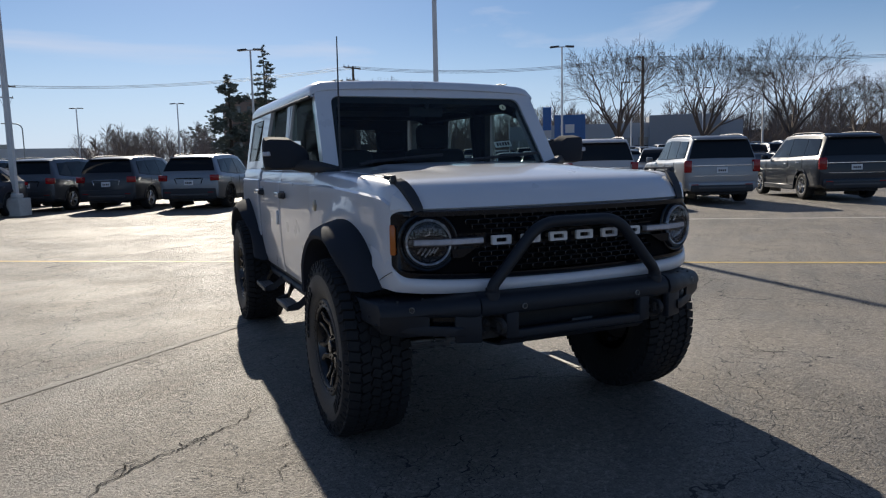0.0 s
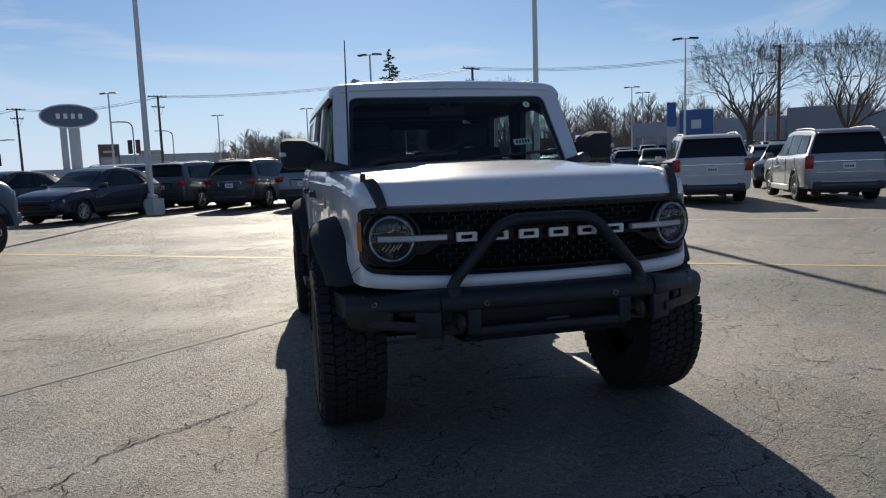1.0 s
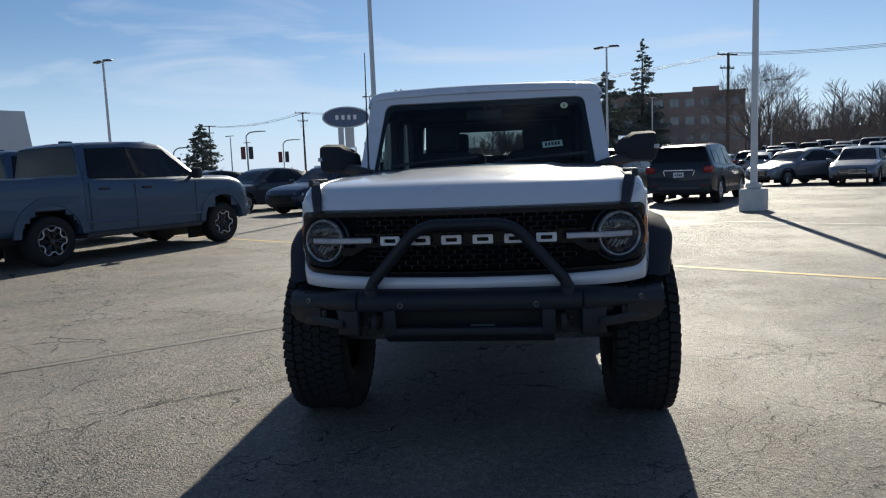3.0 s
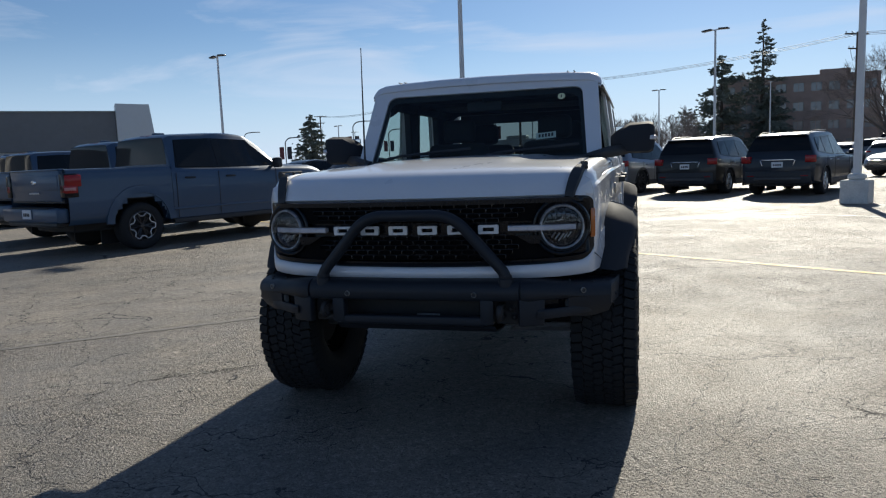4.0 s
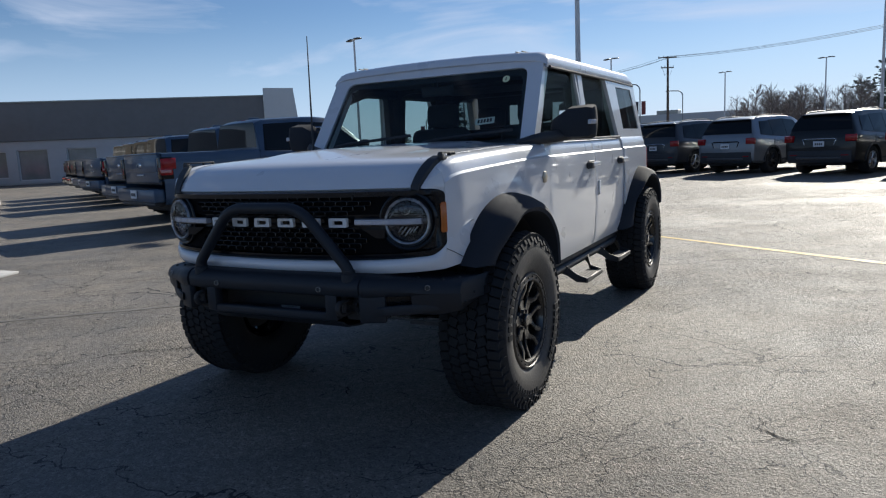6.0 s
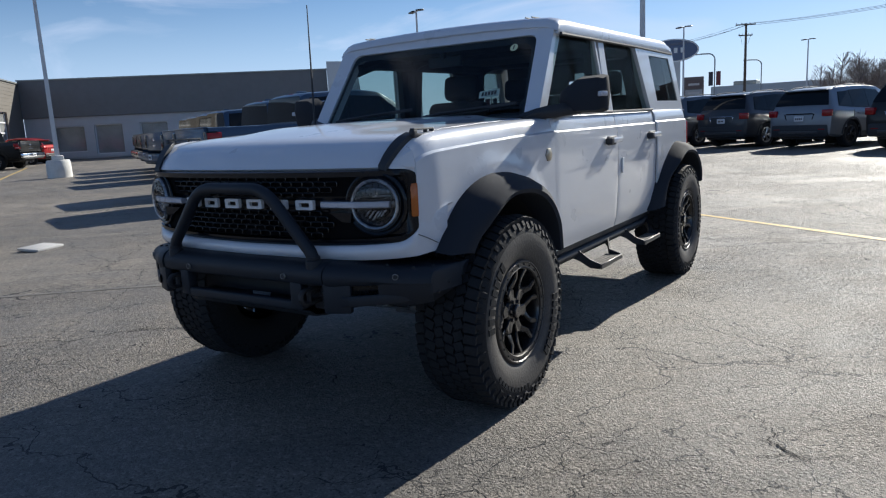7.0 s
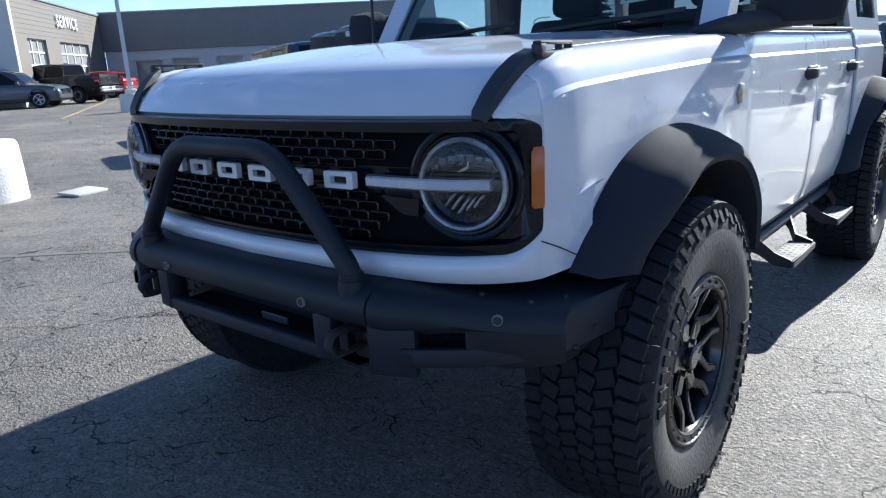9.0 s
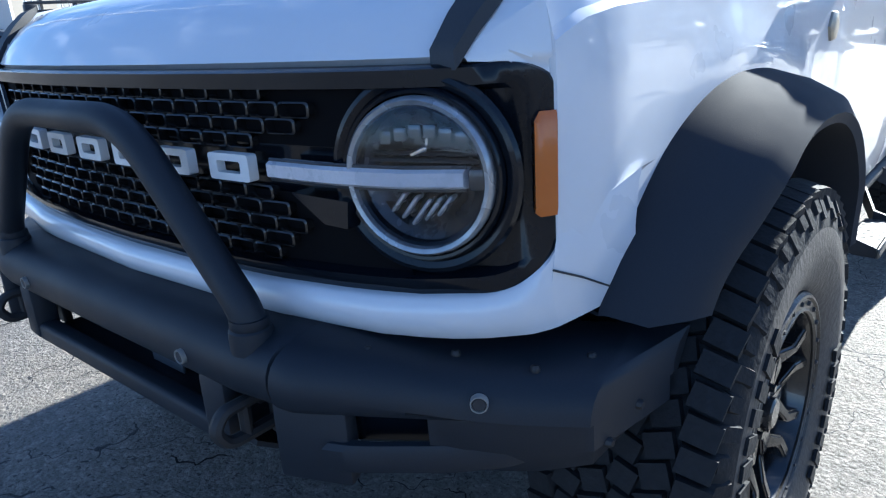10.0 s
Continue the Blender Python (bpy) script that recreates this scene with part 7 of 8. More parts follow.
# across the lane to the north-east
build_car("crossover", "crossover", P_SILVER, "silver luxury crossover with a chrome grille", front_left(16.48, 30.36, "crossover", 150), RW_CAR, group=G_X)
build_car("crossover", "crossover", P_BEIGE, "pale silver crossover parked beside the light pole", front_left(13.68, 32.5, "crossover", 118), RW_CAR, group=G_X)
build_car("suv", "parked_suv", P_GREY, "grey SUV parked behind the large ones", pose(22.18, 25.27, 0, 0, 0, BACK - 20), RW_SUV, bright=False)

# cars on the raised lot beyond
rnd = random.Random(11)
G_FAR = "cars on the far raised lot"
protos = []
for kind, p, lab in (("suv", P_GREY, "dark grey SUV on the far lot"), ("crossover", P_SILVER, "silver crossover on the far lot"), ("crossover", P_BLACK, "black crossover on the far lot"), ("suv", P_WHITE, "white SUV on the far lot"), ("crossover", P_RED, "dark red crossover on the far lot")):
    protos.append([kind, p, lab, None])
for row, (r0, a0, a1, n) in enumerate(((50, -20, -31, 7), (58, -17, -53, 19), (66, -19, -55, 18), (76, -20, -54, 17), (86, -19, -52, 17))):
    for k in range(n):
        a = radians(a0 + (a1 - a0) * (k + rnd.uniform(-0.2, 0.2)) / (n - 1))
        x, y = -math.sin(a) * r0, math.cos(a) * r0
        m = pose(x, y, rise(x, y), 0, 0, LOT + (180 if rnd.random() < 0.5 else 0) + rnd.uniform(-3, 3))
        pr = protos[rnd.choice((0, 0, 1, 1, 2, 2, 2, 3, 4)) if row else rnd.choice((0, 1, 2))]
        if pr[3] is None:
            pr[3] = build_car(pr[0], "distant_car", pr[1], pr[2], m, RW_CAR, group=G_FAR, detail=False)
        else:
            copy_thing(pr[3], m)
# beside the workshop
build_pickup(P_BLACK, "black crew-cab pickup beside the workshop", pose(-34.8, 19.2, 0, 0, 0, 122), chrome=True)
build_car("suv", "parked_suv", P_GREY, "grey SUV parked in front of the workshop", pose(-34.8, 14.0, 0, 0, 0, -42), RW_SUV, bright=False)
build_car("crossover", "crossover", P_RED, "red car parked by the workshop wall", pose(-40.4, 23.6, 0, 0, 0, 125), RW_CAR, bright=False)


# ---- poles, signs and wires ----
def build_light_pole(x, y, h=9.5, base="square", label="tall pale steel light pole on a white concrete base"):
    z0 = rise(x, y)
    root = thing("light_pole", label, "light pole", "car lot light poles", pose(x, y, z0, 0, 0, LOT))
    bm = bm_new()
    if base == "square":
        box(bm, (0, 0, 0.27), (0.58, 0.58, 0.54), 0.02)
        box(bm, (0, 0, 0.61), (0.34, 0.34, 0.14), 0.04)
        top = 0.68
    else:
        m = Matrix.Rotation(radians(-90), 4, "Y")
        lathe(bm, [(0.0, 0.0), (0.42, 0.0), (0.415, 0.30), (0.40, 0.60), (0.37, 0.64), (0.0, 0.64)], 28, m)
        box(bm, (0, 0, 0.72), (0.40, 0.40, 0.16), 0.02)
        top = 0.80
    part("concrete_base", bm, CONCRETE, root, "white painted concrete base")
    bm = bm_new()
    rows = []
    for k in range(7):
        s = k / 6
        w = 0.075 - 0.030 * s
        z = top - 0.02 + (h - top) * s
        rows.append([(w, w, z), (-w, w, z), (-w, -w, z), (w, -w, z)])
    grid(bm, rows, closed_u=True)
    part("shaft", bm, POLE_WHITE, root)
    bm = bm_new()
    tube(bm, [(-0.55, 0, h), (0.55, 0, h)], 0.035, 6)
    part("cross_arm", bm, POLE_WHITE, root)
    for s in (-1, 1):
        bm = bm_new()
        box(bm, (s * 0.52, 0, h + 0.02), (0.62, 0.36, 0.10), 0.03, rot=roty(s * 4))
        part("lamp_head", bm, mat("dark_lamp_housing", (0.05, 0.05, 0.055), 0.5), root, "flat dark lamp head")
    return root


for x, y in ((-3.2, 24.9), (7.75, 17.75)):
    build_light_pole(x, y)
for x, y in ((-21.5, 14.6), (-5.15, 4.35)):
    build_light_pole(x, y, base="round", label="pale steel light pole on a round white concrete base")
for x, y in ((-23.9, 41.6), (-13.1, 69.2), (-5.6, 96.5), (5.4, 88.2), (7.6, 47.4), (17.3, 86.5)):
    build_light_pole(x, y, h=8.8)
for x, y in ((27.8, 42.0), (39.4, 70.2), (47.5, 59.0), (55.6, 49.7), (27.2, 75.4), (44.0, 76.0), (60.0, 62.0)):
    build_light_pole(x, y, h=9.05 - rise(x, y))
for x, y in ((-40.0, 97.2), (3.1, 140.0), (-52.0, 110.0), (-46.0, 118.0)):
    build_light_pole(x, y, h=7.2)


def build_utility_pole(x, y, h=12.0, turn=30):
    root = thing("utility_pole", "weathered wooden utility pole with crossarms", "utility pole", "utility poles", pose(x, y, 0, 0, 0, turn))
    bm = bm_new()
    tube(bm, [(0, 0, 0), (0, 0, h * 0.5), (0, 0, h)], [0.20, 0.17, 0.13], 10)
    part("post", bm, WOOD_POLE, root)
    for z, w in ((h - 0.15, 2.6), (h - 1.5, 1.8)):
        bm = bm_new()
        box(bm, (0, 0.14, z), (w, 0.11, 0.14), 0.01)
        arm = part("crossarm", bm, WOOD_POLE, root)
        for k in (-0.46, -0.2, 0.2, 0.46):
            bm = bm_new()
            lathe(bm, [(0.0, 0.20), (0.04, 0.18), (0.055, 0.10), (0.03, 0.06), (0.03, 0.0)], 8, Matrix.Translation((k * w, 0.14, z + 0.07)) @ Matrix.Rotation(radians(-90), 4, "Y"))
            part("insulator", bm, GREY_METAL, arm)
    bm = bm_new()
    for s in (-1, 1):
        tube(bm, [(s * 0.7, 0.14, h - 1.5), (s * 0.35, 0.2, h - 2.6), (0.0, 0.2, h - 2.2)], 0.018, 5)
    part("drop_cable", bm, INK, root)
    return root


UTIL = [(92, 34), (50.3, 60.7), (23.0, 75.7), (-13.5, 102.0), (-35.7, 118.0), (-62, 138)]
for x, y in UTIL:
    build_utility_pole(x, y, turn=28 if x > 0 else 32)
for lvl, off in ((11.95, -0.52), (11.95, 0.52), (11.75, 0.0)):
    for (x0, y0), (x1, y1) in zip(UTIL, UTIL[1:]):
        bm = bm_new()
        d = Vector((x1 - x0, y1 - y0, 0)).normalized()
        sd = Vector((-d.y, d.x, 0)) * off
        pts = [Vector((x0 + (x1 - x0) * k / 14, y0 + (y1 - y0) * k / 14, lvl - 0.9 * (1 - (2 * k / 14 - 1) ** 2))) + sd for k in range(15)]
        tube(bm, pts, 0.02, 5)
        tagged(part("power_line", bm, INK), "thin black overhead power line between poles", "cable", "overhead power lines")


def build_street_lamp(x, y, h, turn, banner=True):
    root = thing("street_lamp", "curved-arm street lamp with a small banner" if banner else "tall grey curved-arm street lamp", "street lamp", "street lamps", pose(x, y, 0, 0, 0, turn))
    bm = bm_new()
    tube(bm, fillet([(0, 0, 0), (0, 0, h - 0.5), (0.5, 0, h), (2.0, 0, h + 0.1)], 0.5), 0.08, 8)
    part("post", bm, GREY_METAL, root)
    bm = bm_new()
    box(bm, (2.3, 0, h + 0.08), (0.8, 0.28, 0.13), 0.05, seg=2)
    part("lamp_head", bm, GREY_METAL, root)
    if banner:
        for s in (-1, 1):
            bm = bm_new()
            box(bm, (s * 0.52, 0, h * 0.62), (0.62, 0.03, 1.7), 0.01)
            part("banner", bm, mat("dark_red_banner" if s < 0 else "dark_banner", (0.16, 0.05, 0.05) if s < 0 else (0.05, 0.05, 0.06), 0.8), root, "small dark banner")
    return root


for x, y, h, tn, bn in ((-15.6, 94.0, 8.0, 160, True), (-35.5, 92.0, 7.3, 10, True), (-36.0, 108.0, 6.8, 10, True), (-14.0, 118.0, 8.2, 170, False), (-44.0, 88.0, 5.4, 20, True), (-60.0, 104, 7.3, 20, False)):
    build_street_lamp(x, y, h, tn, bn)


def build_oval_sign(x, y, z, w, h):
    root = thing("dealer_sign", "large blue oval dealer sign on a tall pale pylon", "sign", at=pose(x, y, 0, 0, 0, 14))
    bm = bm_new()
    box(bm, (-0.12 * w, 0, z / 2 - h * 0.2), (0.12 * w, 0.6, z - h * 0.3), 0.03)
    box(bm, (0.06 * w, 0, z / 2 - h * 0.2), (0.19 * w, 0.5, z - h * 0.3), 0.03)
    part("pylon", bm, mat("pale_sign_pylon", (0.42, 0.44, 0.46), 0.5), root)
    for nm, sc, dep, mt in (("rim", 1.0, 0.36, LETTER_WHITE), ("face", 0.94, 0.40, mat("deep_blue_sign_face", (0.010, 0.030, 0.11), 0.25, coat=0.5, var=0.05))):
        bm = bm_new()
        poly = [(w / 2 * sc * math.cos(2 * math.pi * k / 48), z + h / 2 * (sc if sc == 1 else 0.89) * math.sin(2 * math.pi * k / 48)) for k in range(48)]
        prism(bm, poly, -dep, dep, "y")
        part(nm, bm, mt, root, smooth=30)
    # plain pale strokes where the name stands
    for k, (dx, ww, hh) in enumerate(((-1.2, 0.42, 0.6), (-0.4, 0.42, 0.6), (0.4, 0.42, 0.6), (1.2, 0.42, 0.6))):
        bm = bm_new()
        for yy in (-0.405, 0.405):
            box(bm, (dx * w / 6.4, yy, z), (ww * w / 6.4, 0.02, hh * h / 2.8), 0.0)
        part("name_stroke", bm, LETTER_WHITE, root, "plain pale stroke")
    return root


build_oval_sign(-45.0, 184.0, 16.0, 12.6, 5.7)
root = thing("pylon_sign", "grey and brown pylon sign with pale panels", "sign", at=pose(-21.2, 107.0, 0, 0, 0, 12) @ Matrix.Diagonal((1, 1, 0.88, 1)))
for nm, c, s, mt in (("frame", (0, 0, 3.6), (2.7, 0.6, 6.2), mat("taupe_sign_frame", (0.17, 0.14, 0.125), 0.6)), ("panel", (0, -0.34, 5.6), (2.3, 0.06, 1.4), mat("dark_red_sign_panel", (0.13, 0.09, 0.085), 0.4)), ("panel", (0, -0.34, 4.1), (2.3, 0.06, 1.1), mat("pale_sign_panel", (0.42, 0.41, 0.40), 0.4)), ("panel", (0, -0.34, 2.8), (2.3, 0.06, 0.9), mat("pale_sign_panel", (0.42, 0.41, 0.40), 0.4))):
    bm = bm_new()
    box(bm, c, s, 0.03)
    part(nm, bm, mt, root)
bm = bm_new()
for zz in (5.5, 4.1, 2.8):
    box(bm, (0, -0.385, zz), (1.5, 0.02, 0.34), 0.0)
part("panel_bars", bm, mat("faded_sign_print", (0.55, 0.52, 0.50), 0.5), root)

# ---- buildings ----
BAND_DARK = mat("charcoal_metal_cladding", (0.155, 0.160, 0.168), 0.6, var=0.1, scale=0.6, fine=3)
WALL_PALE = mat("pale_grey_block_wall", (0.48, 0.50, 0.53), 0.8, var=0.1, scale=1.5, fine=20, bump=0.1)
WALL_TAUPE = mat("ribbed_taupe_cladding", (0.150, 0.138, 0.120), 0.65, var=0.08, scale=1.0, fine=8)
WALL_WHITE = mat("white_render", (0.55, 0.55, 0.54), 0.8, var=0.08, scale=0.7)
BRICK = mat("brown_brick", (0.30, 0.225, 0.19), 0.9, var=0.25, scale=0.8, fine=9)
ROOF_GRAVEL = mat("flat_roof_gravel", (0.22, 0.21, 0.20), 0.9, var=0.15)
SHOP_GLASS = mat("shop_window_glass", (0.25, 0.26, 0.26), 0.08, var=0.5, scale=0.8, rvar=0.02, spec=0.35)
FRAME_WHITE = mat("white_window_bars", (0.62, 0.63, 0.64), 0.5, var=0.05)


def wall_run(bm, length, thick, z0, z1, openings, y=0.0):
    """A straight wall along local x with openings (x0, x1, zb, zt) cut through."""
    xs = sorted(set([0.0, length] + [v for o in openings for v in o[:2]]))
    for a, b in zip(xs, xs[1:]):
        mid = (a + b) / 2
        cut = [o for o in openings if o[0] < mid < o[1]]
        spans = [(z0, z1)]
        for o in cut:
            spans = [s for p in spans for s in ((p[0], min(p[1], o[2])), (max(p[0], o[3]), p[1])) if s[1] - s[0] > 1e-3]
        for lo, hi in spans:
            box(bm, (mid, y + thick / 2, (lo + hi) / 2), (b - a, thick, hi - lo), 0.0)
    bmesh.ops.remove_doubles(bm, verts=bm.verts, dist=1e-4)


def along(ax, ay, bx, by):
    return math.degrees(math.atan2(by - ay, bx - ax)), math.hypot(bx - ax, by - ay)


# workshop: long wall and the wing with the glazed doors
ANG, LEN = along(-43.9, 24.8, -29.2, 38.0)
svc = thing("workshop_building", "long low workshop with charcoal cladding over pale walls", "building", at=pose(-47.7, 26.7, 0, 0, 0, ANG) @ Matrix.Scale(1.08, 4))
OPEN = [(1.75, 3.65, 0.45, 2.15), (4.25, 6.05, 0.25, 2.2), (7.15, 8.95, 0.1, 2.2), (10.3, 12.1, 0.1, 2.2), (13.4, 15.2, 0.1, 2.2)]
bm = bm_new()
wall_run(bm, LEN, 0.35, 0.0, 2.75, OPEN)
part("lower_wall", bm, WALL_PALE, svc, "pale painted lower wall", smooth=0)
bm = bm_new()
box(bm, (LEN / 2, 0.10, 3.95), (LEN, 0.55, 2.4), 0.02)
part("upper_band", bm, BAND_DARK, svc, "charcoal upper cladding", smooth=0)
bm = bm_new()
box(bm, (LEN / 2, 0.08, 5.18), (LEN + 0.1, 0.66, 0.09), 0.01)
part("coping", bm, GREY_METAL, svc, smooth=0)
bm = bm_new()
box(bm, (LEN / 2, 6.5, 4.7), (LEN, 12.5, 0.2), 0.0)
part("roof", bm, ROOF_GRAVEL, svc, smooth=0)
bm = bm_new()
box(bm, (LEN / 2, 12.6, 2.4), (LEN, 0.3, 4.8), 0.0)
part("back_wall", bm, WALL_PALE, svc, smooth=0)
bm = bm_new()
box(bm, (LEN / 2, 6.2, 0.05), (LEN, 12.4, 0.1), 0.0)
part("floor_slab", bm, CONCRETE, svc, smooth=0)
for a, b, zb, zt in OPEN:
    bm = bm_new()
    box(bm, ((a + b) / 2, 0.24, (zb + zt) / 2), (b - a, 0.02, zt - zb), 0.0)
    w = part("window", bm, SHOP_GLASS, svc, "reflective shop window", smooth=0)
    bm = bm_new()
    for xx in (a + 0.03, b - 0.03):
        box(bm, (xx, 0.20, (zb + zt) / 2), (0.06, 0.1, zt - zb), 0.0)
    for zz in (zb + 0.03, zt - 0.03):
        box(bm, ((a + b) / 2, 0.20, zz), (b - a, 0.1, 0.06), 0.0)
    part("window_frame", bm, FRAME_WHITE, w, smooth=0)
# entrance pylon at the far end
bm = bm_new()
prism(bm, [(LEN + 0.02, 0.0), (LEN + 2.6, 0.0), (LEN + 2.0, 5.6), (LEN + 0.02, 5.65)], -0.6, 1.6, "y")
part("entrance_pylon", bm, mat("silver_panel", (0.50, 0.52, 0.54), 0.4, metal=0.3, var=0.05), svc, "silver slanted entrance pylon", smooth=0)

# the wing: local x runs from its free corner back to the long wall
WANG, WLEN = along(-31.8, 15.0, -43.9, 24.8)
wing = thing("workshop_wing", "taupe ribbed workshop wing with two glazed roller doors", "building", at=pose(-34.66, 16.1, 0, 0, 0, WANG) @ Matrix.Scale(1.08, 4))
WOPEN = [(WLEN - 14.2, WLEN - 11.5, 0.0, 3.1), (WLEN - 9.3, WLEN - 3.7, 0.0, 3.1)]
bm = bm_new()
wall_run(bm, WLEN, 0.35, 0.0, 4.95, WOPEN)
part("front_wall", bm, WALL_TAUPE, wing, "taupe ribbed wall", smooth=0)
bm = bm_new()
k = 0.0
while k < 4.9:
    box(bm, (WLEN / 2, -0.006, k), (WLEN, 0.014, 0.03), 0.0) if k > 3.15 else None
    k += 0.22
part("cladding_ribs", bm, WALL_TAUPE, wing, smooth=0)
bm = bm_new()
box(bm, (-0.16, 6.0, 2.5), (0.30, 12.0, 5.0), 0.0)
part("end_wall", bm, WALL_WHITE, wing, "pale end wall", smooth=0)
bm = bm_new()
box(bm, (WLEN / 2, 6.36, 4.8), (WLEN, 12.0, 0.2), 0.0)
part("roof", bm, ROOF_GRAVEL, wing, smooth=0)
bm = bm_new()
box(bm, (WLEN / 2, 0.17, 5.0), (WLEN - 0.4, 0.5, 0.10), 0.01)
part("coping", bm, GREY_METAL, wing, smooth=0)
for a, b, zb, zt in WOPEN:
    bm = bm_new()
    box(bm, ((a + b) / 2, 0.20, (zb + zt) / 2), (b - a, 0.03, zt - zb), 0.0)
    dr = part("roller_door", bm, SHOP_GLASS, wing, "glazed sectional roller door", smooth=0)
    nx = 4 if b - a > 4 else 3
    for i in range(nx + 1):
        bm = bm_new()
        box(bm, (a + (b - a) * i / nx, 0.16, (zb + zt) / 2), (0.09, 0.05, zt - zb), 0.0)
        part("door_bar", bm, FRAME_WHITE, dr, smooth=0)
    for i in range(6):
        bm = bm_new()
        box(bm, ((a + b) / 2, 0.155, zb + (zt - zb) * i / 5), (b - a, 0.05, 0.09), 0.0)
        part("door_bar", bm, FRAME_WHITE, dr, smooth=0)
# the sign over the doors
cu = bpy.data.curves.new("service_sign", "FONT")
cu.body, cu.size, cu.extrude, cu.align_x = "SERVICE", 0.85, 0.05, "CENTER"
cu.space_character = 1.25
cu.offset = 0.012
txt = new("service_sign", cu)
dg = bpy.context.evaluated_depsgraph_get()
me = bpy.data.meshes.new_from_object(txt.evaluated_get(dg))
bpy.data.objects.remove(txt)
me.materials.clear()
me.materials.append(mat("white_sign_letters", (0.75, 0.75, 0.74), 0.4, var=0.03))
sgn = new("service_lettering", me)
sgn.parent = wing
sgn["label"] = "white raised letters reading SERVICE"
sgn.matrix_local = pose(WLEN - 7.7, -0.06, 3.85, 90, 0, 0)
bm = bm_new()
tube(bm, [(6.0, 3.0, 4.9), (6.0, 3.0, 7.6)], 0.03, 6)
for z, w in ((7.5, 2.2), (7.2, 1.2)):
    tube(bm, [(6.0 - w / 2, 3.0, z + 0.2), (6.0 + w / 2, 3.0, z - 0.2)], 0.02, 5)
part("roof_aerial", bm, INK, wing, "thin roof aerial")


def storey_building(name, label, at, w, d, h, storeys, bays, wall_mat, win_w=1.5, win_h=1.3, parapet=0.5, glass=SHOP_GLASS):
    root = thing(name, label, "building", at=at)
    bm = bm_new()
    op = []
    for s in range(storeys):
        zc = h / storeys * (s + 0.55)
        for b in range(bays):
            xc = w * (b + 0.5) / bays
            op.append((xc - win_w / 2, xc + win_w / 2, zc - win_h / 2, zc + win_h / 2))
    wall_run(bm, w, 0.3, 0, h + parapet, op)
    box(bm, (0.15, d / 2 + 0.3, (h + parapet) / 2), (0.3, d, h + parapet), 0.0)
    box(bm, (w - 0.15, d / 2 + 0.3, (h + parapet) / 2), (0.3, d, h + parapet), 0.0)
    box(bm, (w / 2, d + 0.3, (h + parapet) / 2), (w, 0.3, h + parapet), 0.0)
    part("wall", bm, wall_mat, root, smooth=0)
    bm = bm_new()
    box(bm, (w / 2, d / 2 + 0.3, h - 0.1), (w - 0.6, d - 0.3, 0.2), 0.0)
    part("roof", bm, ROOF_GRAVEL, root, smooth=0)
    for o in op:
        bm = bm_new()
        box(bm, ((o[0] + o[1]) / 2, 0.20, (o[2] + o[3]) / 2), (o[1] - o[0], 0.03, o[3] - o[2]), 0.0)
        wnd = part("window", bm, glass, root, smooth=0)
        bm = bm_new()
        box(bm, ((o[0] + o[1]) / 2, 0.16, (o[2] + o[3]) / 2), (0.07, 0.04, o[3] - o[2]), 0.0)
        box(bm, ((o[0] + o[1]) / 2, 0.10, o[2] - 0.05), (o[1] - o[0] + 0.2, 0.3, 0.1), 0.0)
        part("window_bar", bm, wall_mat, wnd, smooth=0)
    return root


OFFICE_GLASS = mat("pale_office_window", (0.20, 0.21, 0.22), 0.1, var=0.2, scale=0.5, spec=0.8)
brick_b = storey_building("office_building", "four-storey brown brick office building", pose(19.6, 155.5, 0, 0, 0, -3), 28.4, 18, 15.0, 4, 9, BRICK, 1.9, 1.7, 0.6, OFFICE_GLASS)
bm = bm_new()
box(bm, (20.6, 0.6, 16.0), (5.2, 1.3, 1.0), 0.05)
part("raised_parapet", bm, BRICK, brick_b, smooth=0)
ind = storey_building("factory_building", "long white industrial building with a stepped block", pose(-33.0, 172.0, 0, 0, 0, -2), 24.5, 30, 5.8, 1, 6, WALL_WHITE, 2.2, 0.9, 0.4, SHOP_GLASS)
bm = bm_new()
box(bm, (-9, 10, 1.7), (18, 20, 3.4), 0.0)
part("low_block", bm, WALL_WHITE, ind, smooth=0)
bm = bm_new()
box(bm, (6, 8, 6.7), (5, 4, 1.2), 0.1)
part("roof_unit", bm, GREY_METAL, ind)

# neighbouring showroom on the bank
sh = storey_building("showroom_building", "long low grey showroom on the raised lot", pose(43.0, 76.5, 0.3, 0, 0, -35.5), 27.0, 16, 4.9, 1, 9, mat("grey_blue_panel", (0.33, 0.36, 0.40), 0.6, var=0.06, scale=0.5), 2.4, 1.6, 0.3)
bm = bm_new()
box(bm, (20.5, 2.0, 3.0), (8.0, 5.0, 6.0), 0.05)
part("taller_bay", bm, mat("slate_panel", (0.25, 0.27, 0.30), 0.6), sh, smooth=0)
BLUE_SIGN = mat("sky_blue_sign_panel", (0.015, 0.11, 0.36), 0.35, var=0.06)
ds = thing("blue_sign_wall", "blue sign wall with a plain pale emblem", "sign", at=pose(38.6, 57.0, rise(38.6, 57.0), 0, 0, -35))
bm = bm_new()
box(bm, (0, 0, 2.45), (2.9, 0.5, 4.9), 0.02)
part("panel", bm, BLUE_SIGN, ds, smooth=0)
bm = bm_new()
box(bm, (0, -0.27, 3.6), (0.85, 0.05, 0.8), 0.02)
part("emblem", bm, LETTER_WHITE, ds, "plain pale emblem block", smooth=0)
py = thing("blue_pylon", "narrow blue and white pylon sign", "sign", at=pose(37.0, 58.5, rise(37.0, 58.5), 0, 0, -32))
